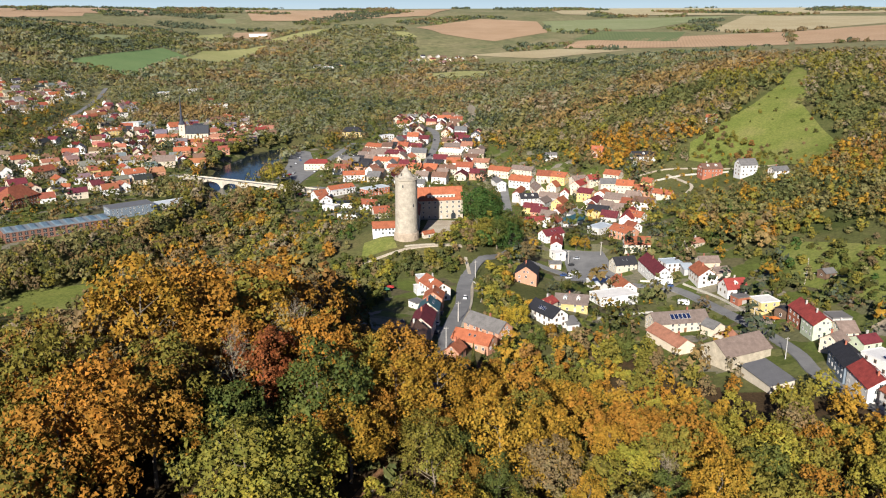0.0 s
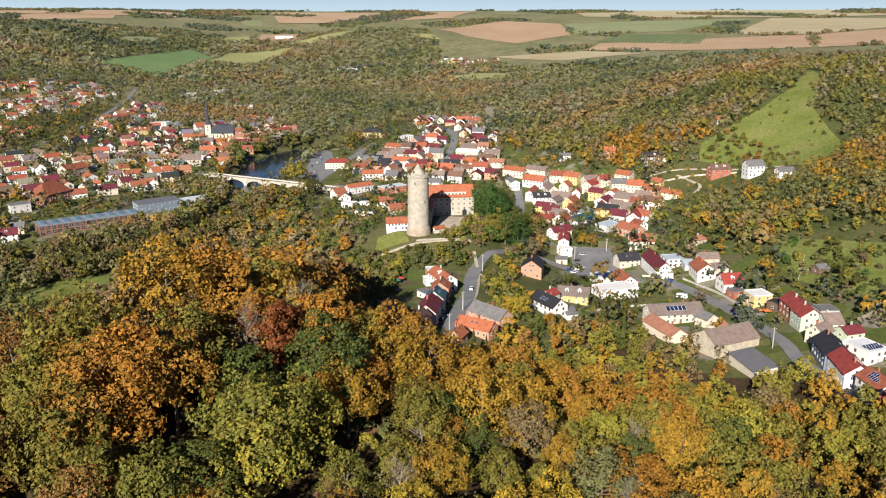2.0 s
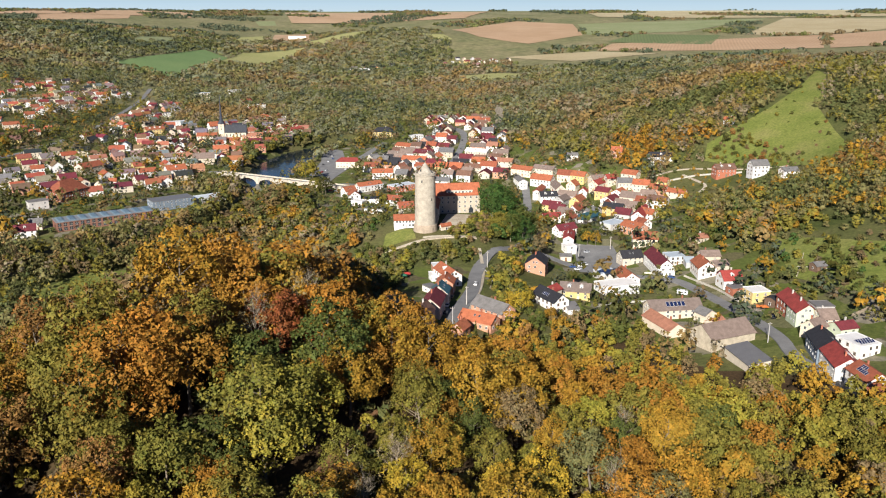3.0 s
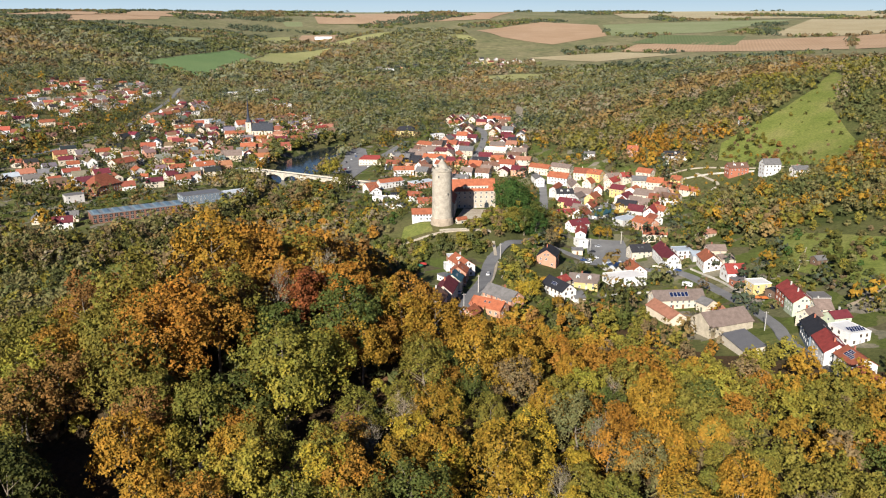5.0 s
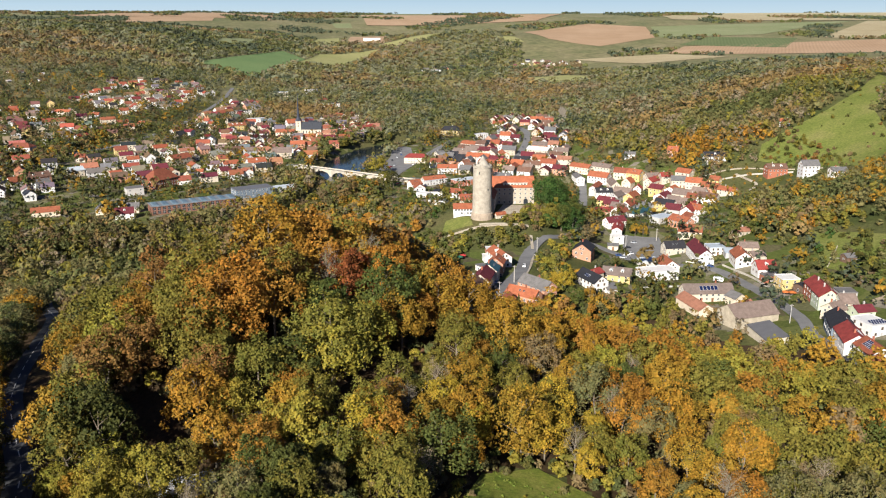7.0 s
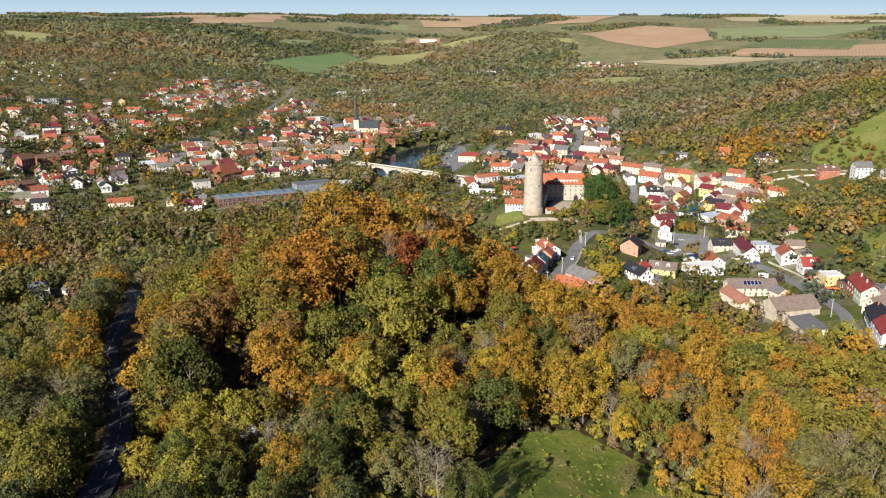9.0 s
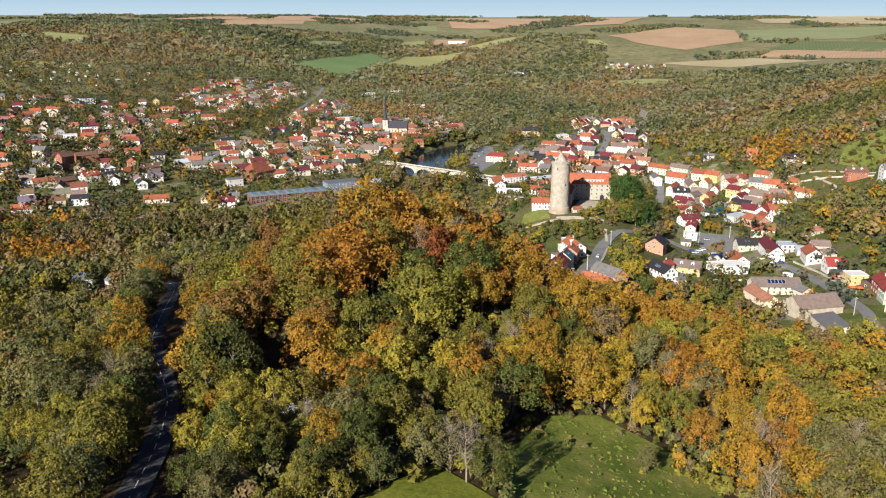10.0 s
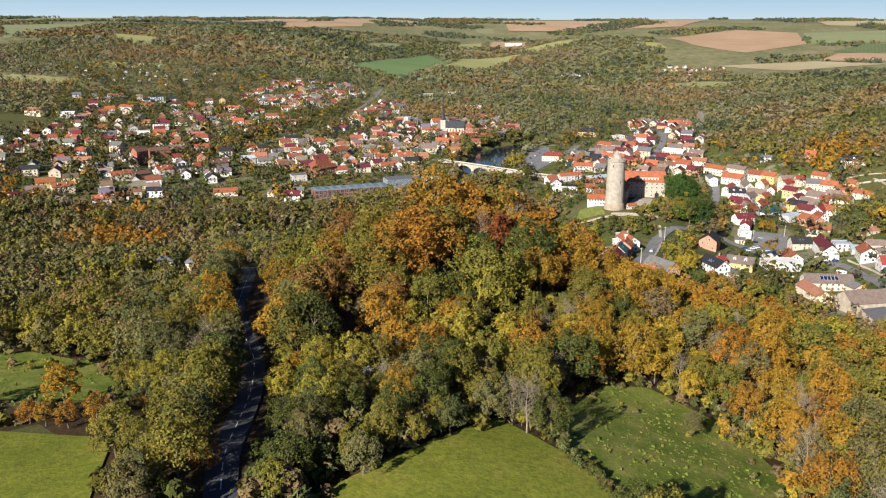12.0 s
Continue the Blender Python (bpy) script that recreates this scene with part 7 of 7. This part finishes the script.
bushes([(22, -352), (44, -365), (54, -400), (50, -450), (38, -450), (36, -400), (26, -368)], 4.5, 0.7, 43, ["yellow", "olive", "brown", "khaki", "gold"], 0.7, 1.6, "at the meadow's edge", "copse")


bushes([(-500, 250), (-470, 240), (-430, 300), (-452, 380), (-462, 460), (-445, 560), (-475, 560), (-498, 460), (-488, 380)], 8.0, 0.85, 45, ["brown", "khaki", "olive", "tan", "moss", "gold"], 1.4, 2.6, "along the railway", "copse")
bushes([(262, 222), (290, 170), (312, 165), (300, 250), (275, 245)], 9, 0.7, 46, ["green", "olive", "dark", "brown", "rust"], 0.8, 1.9, "over the steep meadow")

# ---- cars ----
def car_mesh():
    """Body of a small car as one lofted piece, windows in their own material."""
    prof = [(-2.0, 0.35, 0.75, 0.78), (-1.9, 0.3, 0.95, 0.84), (-1.0, 0.28, 1.0, 0.86), (-0.5, 0.28, 1.45, 0.72), (0.3, 0.28, 1.5, 0.7), (1.1, 0.28, 1.42, 0.72), (1.75, 0.3, 1.0, 0.84), (2.0, 0.4, 0.85, 0.8)]
    verts, faces, idx = [], [], []
    for x, lo, hi, w in prof:
        belt = min(hi, 0.95)
        verts += [(x, -0.86, lo), (x, -0.88, 0.6), (x, -0.85, belt), (x, -w, hi), (x, w, hi), (x, 0.85, belt), (x, 0.88, 0.6), (x, 0.86, lo)]
    for k in range(len(prof) - 1):
        for i in range(8):
            j = (i + 1) % 8
            faces.append((8 * k + i, 8 * k + 8 + i, 8 * k + 8 + j, 8 * k + j))
            tall = max(prof[k][2], prof[k + 1][2]) > 1.3
            idx.append(1 if tall and (i in (2, 4) or (i == 3 and min(prof[k][2], prof[k + 1][2]) < 1.2)) else 0)
    faces += [tuple(range(8)), tuple(8 * (len(prof) - 1) + i for i in reversed(range(8)))]
    idx += [0, 0]
    return mesh_from("body", verts, faces, [PAINT, GLASS], idx)


CAR_BODY = car_mesh()
TYRE = turned("tyre", [(0.2, -0.1), (0.31, -0.1), (0.33, -0.05), (0.33, 0.05), (0.31, 0.1), (0.2, 0.1)], 14, RUBBER)
CAR_WORDS = {"white": (0.75, 0.75, 0.74), "silver": (0.45, 0.46, 0.47), "black": (0.02, 0.02, 0.022), "blue": (0.04, 0.09, 0.25), "red": (0.4, 0.03, 0.03), "grey": (0.15, 0.15, 0.16)}


def car(x, y, turn, tone, where):
    root = new("car")
    root.matrix_world = pose(x, y, ground_at(x, y) + 0.34, 0, 0, turn)
    part("body", CAR_BODY, root, CAR_WORDS[tone])
    for a in (-1.25, 1.25):
        for b in (-0.8, 0.8):
            part("wheel", TYRE, root, (0.03, 0.03, 0.03), pose(a, b, 0.33, 90))
    tagged(root, f"parked {tone} car {where}", "car", "parked cars")


for x, y, turn, tone, where in (
    (23, -80, 78, "white", "on the street"), (8.5, -109, 76, "black", "beside the row houses"), (5.5, -124, 76, "silver", "beside the row houses"), (4, -136, 76, "black", "beside the row houses"), (-1, -160, 78, "grey", "beside the row houses"),
    (100, 15, 10, "black", "on the parking place"), (99, 1, 5, "white", "on the parking place"), (92, -11, 15, "white", "on the parking place"), (90, -6, 15, "blue", "on the parking place"), (106, 26, 0, "silver", "on the parking place"), (96, -3, 8, "white", "on the parking place"),
    (139, -43, -50, "blue", "on the street"), (159, -128, 80, "black", "beside the brick house"), (160, -62, -60, "grey", "beside the street"), (163, -52, -40, "black", "beside the street"),
    (-62, 345, 80, "silver", "by the river"), (-70, 372, 80, "white", "by the river"), (-58, 420, 60, "red", "by the river"), (-48, 440, 60, "white", "by the river"), (-40, 455, 60, "black", "by the river"), (-30, 440, 150, "white", "by the river"), (-22, 452, 150, "grey", "by the river"), (-14, 445, 150, "red", "by the river"),
    (-98, 352, 60, "white", "by the river"), (-94, 360, 60, "red", "by the river"), (-90, 368, 60, "silver", "by the river"), (-96, 400, 100, "black", "by the river"), (-92, 416, 100, "white", "by the river"), (-88, 432, 100, "blue", "by the river"), (-90, 448, 100, "silver", "by the river"),
    (-78, 262, 20, "red", "below the castle"), (-72, 258, 20, "white", "below the castle"), (50, 400, 78, "black", "in the main street"), (61, 480, 80, "black", "in the main street"), (55, 430, 78, "grey", "in the main street"),
):
    car(x, y, turn, tone, where)


def caravan(x, y, turn):
    root = new("caravan")
    root.matrix_world = pose(x, y, ground_at(x, y) + 0.3, 0, 0, turn)
    part("body", loft("body", [(2.6, 1.05, 0.5), (2.9, 1.15, 0.7), (3.0, 1.2, 1.6), (2.8, 1.18, 2.5), (2.5, 1.0, 2.75)], PAINT), root, (0.8, 0.8, 0.78))
    for a in (-1.7, 0.0, 1.7):
        part("window", WINDOW, root, (0.3, 0.3, 0.3), pose(a, -1.19, 1.45) @ Matrix.Diagonal((0.8, 1, 0.5, 1)))
    for b in (-1.0, 1.0):
        part("wheel", TYRE, root, (0.03, 0.03, 0.03), pose(0, b, 0.33, 90))
    tagged(root, "white caravan parked on the grass by the street", "caravan")


caravan(136, -70, -25)


# ---- poles ----
def pole(x, y, high, wood=True):
    root = new("utility_pole")
    root.matrix_world = pose(x, y, ground_at(x, y))
    part("post", turned("post", [(0.22, -0.5), (0.2, high * 0.5), (0.14, high)], 8, TIMBER), root, (0.5, 0.47, 0.42))
    part("crossarm", loft("crossarm", [(0.9, 0.07, high - 0.8), (0.9, 0.07, high - 0.64)], TIMBER), root, (0.35, 0.32, 0.28))
    for a in (-0.75, 0.75):
        part("insulator", turned("insulator", [(0.07, 0), (0.09, 0.1), (0.05, 0.25)], 8, PAINT), root, (0.7, 0.68, 0.62), pose(a, 0, high - 0.64))
    tagged(root, "pale wooden utility pole beside the street", "pole", "utility poles")


for x, y, high in ((33, -44, 9.5), (-6, -214, 10.5), (15, -118, 9.5), (6, -153, 9.5), (144, -156, 9.5), (99, 18, 9), (152, -112, 8.5), (122, 28, 9), (-224, -150, 8)):
    pole(x, y, high)


# ---- small buildings in the wood ----
def round_house(x, y):
    root = new("round_house")
    root.matrix_world = pose(x, y, ground_at(x, y))
    part("wall", turned("wall", [(3.6, -2), (3.5, 6.5)], 20, PLASTER), root, (0.6, 0.52, 0.4))
    part("roof", turned("roof", [(3.9, 6.4), (3.9, 6.6), (2.2, 8.2), (0.1, 9.0)], 20, TILES), root, ROOFS["grey"])
    for a in (-0.5, 0.5):
        part("window", WINDOW, root, (0.6, 0.58, 0.5), Matrix.Rotation(a, 4, "Z") @ pose(0, -3.53, 3.5))
    tagged(root, "round beige house with a low grey roof among trees", "house")


round_house(-222, -196)
house(-248, -180, 35, 9, 9, 7, 2.6, "white", "grey", style="hip", where="among the trees", chimneys=1)
house(-57, -341, 28, 9, 7, 2.8, 0.2, "stone", "grey", style="flat", name="shed", where="in the wood", chimneys=0, detail=1)
house(-70, -371, 30, 12, 5, 2.6, 0.2, "stone", "pale", style="flat", name="shed", where="in the wood", chimneys=0, detail=1)
LITTER = earth("leaf_litter", (0.16, 0.075, 0.035), (0.22, 0.12, 0.06), (0.12, 0.08, 0.04), 0.2, 1.5)
strip("path", [(-58, -352), (-46, -342), (-41, -333), (-37, -325), (-33, -317), (-28, -305), (-20, -290)], 4.0, LITTER, "brown leaf-strewn path through the wood", "path", 0.4, step=3)


# ---- rock face on the far bank ----
def rock_face():
    rng = np.random.default_rng(8)
    verts, faces = [], []
    n, m = 22, 16
    for i in range(n):
        for j in range(m):
            u, v = i / (n - 1), j / (m - 1)
            x = 103 + 10 * u + 5 * (1 - v)
            y = 565 + 12 * u - 8 * (1 - v)
            bump = 6.0 * noise.noise(Vector((u * 5, v * 5, 1.7))) + 2.2 * noise.noise(Vector((u * 16, v * 16, 4.1)))
            verts.append((x - bump * 0.7 + 8 * v, y - bump, ground_at(x, y) - 2 + v * (27 - 8 * u)))
    faces = [(i * m + j, (i + 1) * m + j, (i + 1) * m + j + 1, i * m + j + 1) for i in range(n - 1) for j in range(m - 1)]
    ob = new("rock_face", mesh_from("rock_face", verts, faces, [STONE]))
    ob.color = (0.5, 0.42, 0.31, 1)
    tagged(ob, "pale weathered rock face above the town street", "rock", kind="structure")


rock_face()


# ---- garden walls, hedges and fences ----
def garden_wall(points, high, tone, words, name="garden_wall", thick=0.35, mat=None):
    """A low wall, fence or clipped hedge along a plan line, stepping with the land."""
    line = smooth_line(points, 3.0)
    way = np.gradient(line, axis=0)
    way /= np.linalg.norm(way, axis=1)[:, None]
    side = np.stack([way[:, 1], -way[:, 0]], -1) * thick / 2
    z = height(line[:, 0], line[:, 1])
    verts = []
    for s, up in ((-1, -0.6), (-1, high), (1, high), (1, -0.6)):
        q = line + side * s
        verts += [(*p, h + up) for p, h in zip(q.tolist(), z)]
    n = len(line)
    faces = [(a * n + i, a * n + i + 1, ((a + 1) % 4) * n + i + 1, ((a + 1) % 4) * n + i) for a in range(4) for i in range(n - 1)]
    faces += [(0, n, 2 * n, 3 * n), (4 * n - 1, 3 * n - 1, 2 * n - 1, n - 1)]
    ob = new(name, mesh_from(name, verts, faces, [mat or STONE]))
    ob.color = (*tone, 1)
    return tagged(ob, words, "wall" if "wall" in name else "fence")


garden_wall([(146, -44), (154, -72), (156, -96)], 1.1, (0.5, 0.46, 0.38), "low beige garden wall along the street")
garden_wall([(128, -28), (142, -40)], 1.0, (0.55, 0.52, 0.46), "low beige garden wall along the street")
garden_wall([(157, -110), (158, -118)], 1.2, (0.4, 0.34, 0.27), "low stone wall beside the brick house")
garden_wall([(190, -86), (199, -72), (206, -60)], 0.8, (0.45, 0.4, 0.32), "low dry stone wall in the orchard meadow")
garden_wall([(196, -74), (206, -90), (212, -104)], 0.7, (0.45, 0.4, 0.32), "low dry stone wall in the orchard meadow")
garden_wall([(186, -146), (205, -138), (232, -120)], 1.3, (0.3, 0.24, 0.17), "weathered wooden fence behind the gardens", "wooden_fence", 0.12, TIMBER)
garden_wall([(30, -48), (34, -60), (30, -84)], 0.5, (0.5, 0.48, 0.44), "pale kerb wall beside the street")
garden_wall([(15, -13), (8, -13.2), (-2, -13.4)], 0.8, (0.42, 0.37, 0.28), "rough stone retaining wall below the tower")
garden_wall([(58, -22), (54, -34), (50, -44)], 1.1, (0.4, 0.36, 0.3), "low stone wall beside the brick house")
garden_wall([(84, -92), (100, -80), (118, -76)], 1.0, (0.55, 0.52, 0.45), "low pale wall below the white hall")
garden_wall([(215, 196), (240, 190), (268, 172)], 1.4, (0.5, 0.46, 0.38), "pale retaining wall below the hillside houses")


def market_shade(x, y, tone, words):
    """A square parasol on a pole."""
    root = new("parasol")
    root.matrix_world = pose(x, y, ground_at(x, y))
    part("pole", turned("pole", [(0.05, -0.2), (0.05, 2.5)], 8, PAINT), root, (0.5, 0.5, 0.5))
    part("canopy", loft("canopy", [(1.7, 1.7, 2.1), (1.7, 1.7, 2.25), (0.1, 0.1, 2.9)], PLASTER), root, tone)
    tagged(root, words, "parasol")


market_shade(158, -112, (0.55, 0.16, 0.04), "orange parasol in front of the yellow building")
market_shade(160.5, -115, (0.55, 0.16, 0.04), "orange parasol in front of the yellow building")
market_shade(-14, -66, (0.03, 0.14, 0.08), "green parasol in a garden")
market_shade(-12, -63, (0.45, 0.05, 0.04), "red parasol in a garden")

bushes([(176, -60), (186, -20), (200, -30), (192, -90), (182, -130), (172, -100)], 4.5, 0.6, 14, ["dark", "green", "moss", "olive"], 0.5, 1.1, "in the back gardens")
bushes([(118, -60), (134, -62), (146, -100), (138, -104), (122, -84)], 5, 0.4, 15, ["dark", "green", "moss"], 0.4, 0.8, "in the gardens")
bushes([(150, -10), (176, 0), (182, 40), (160, 60), (146, 20)], 5, 0.5, 16, ["green", "moss", "olive", "umber"], 0.5, 1.0, "in the gardens")
bushes([(70, 20), (92, 60), (90, 110), (100, 150), (130, 150), (100, 60), (96, 45), (84, 30)], 5, 0.45, 17, ["green", "moss", "olive", "gold", "umber"], 0.6, 1.4, "between the houses")
bushes([(150, 300), (260, 210), (250, 250), (190, 320), (120, 340), (110, 300)], 7, 0.6, 18, ["green", "moss", "olive", "khaki", "gold"], 0.8, 1.8, "above the old town")
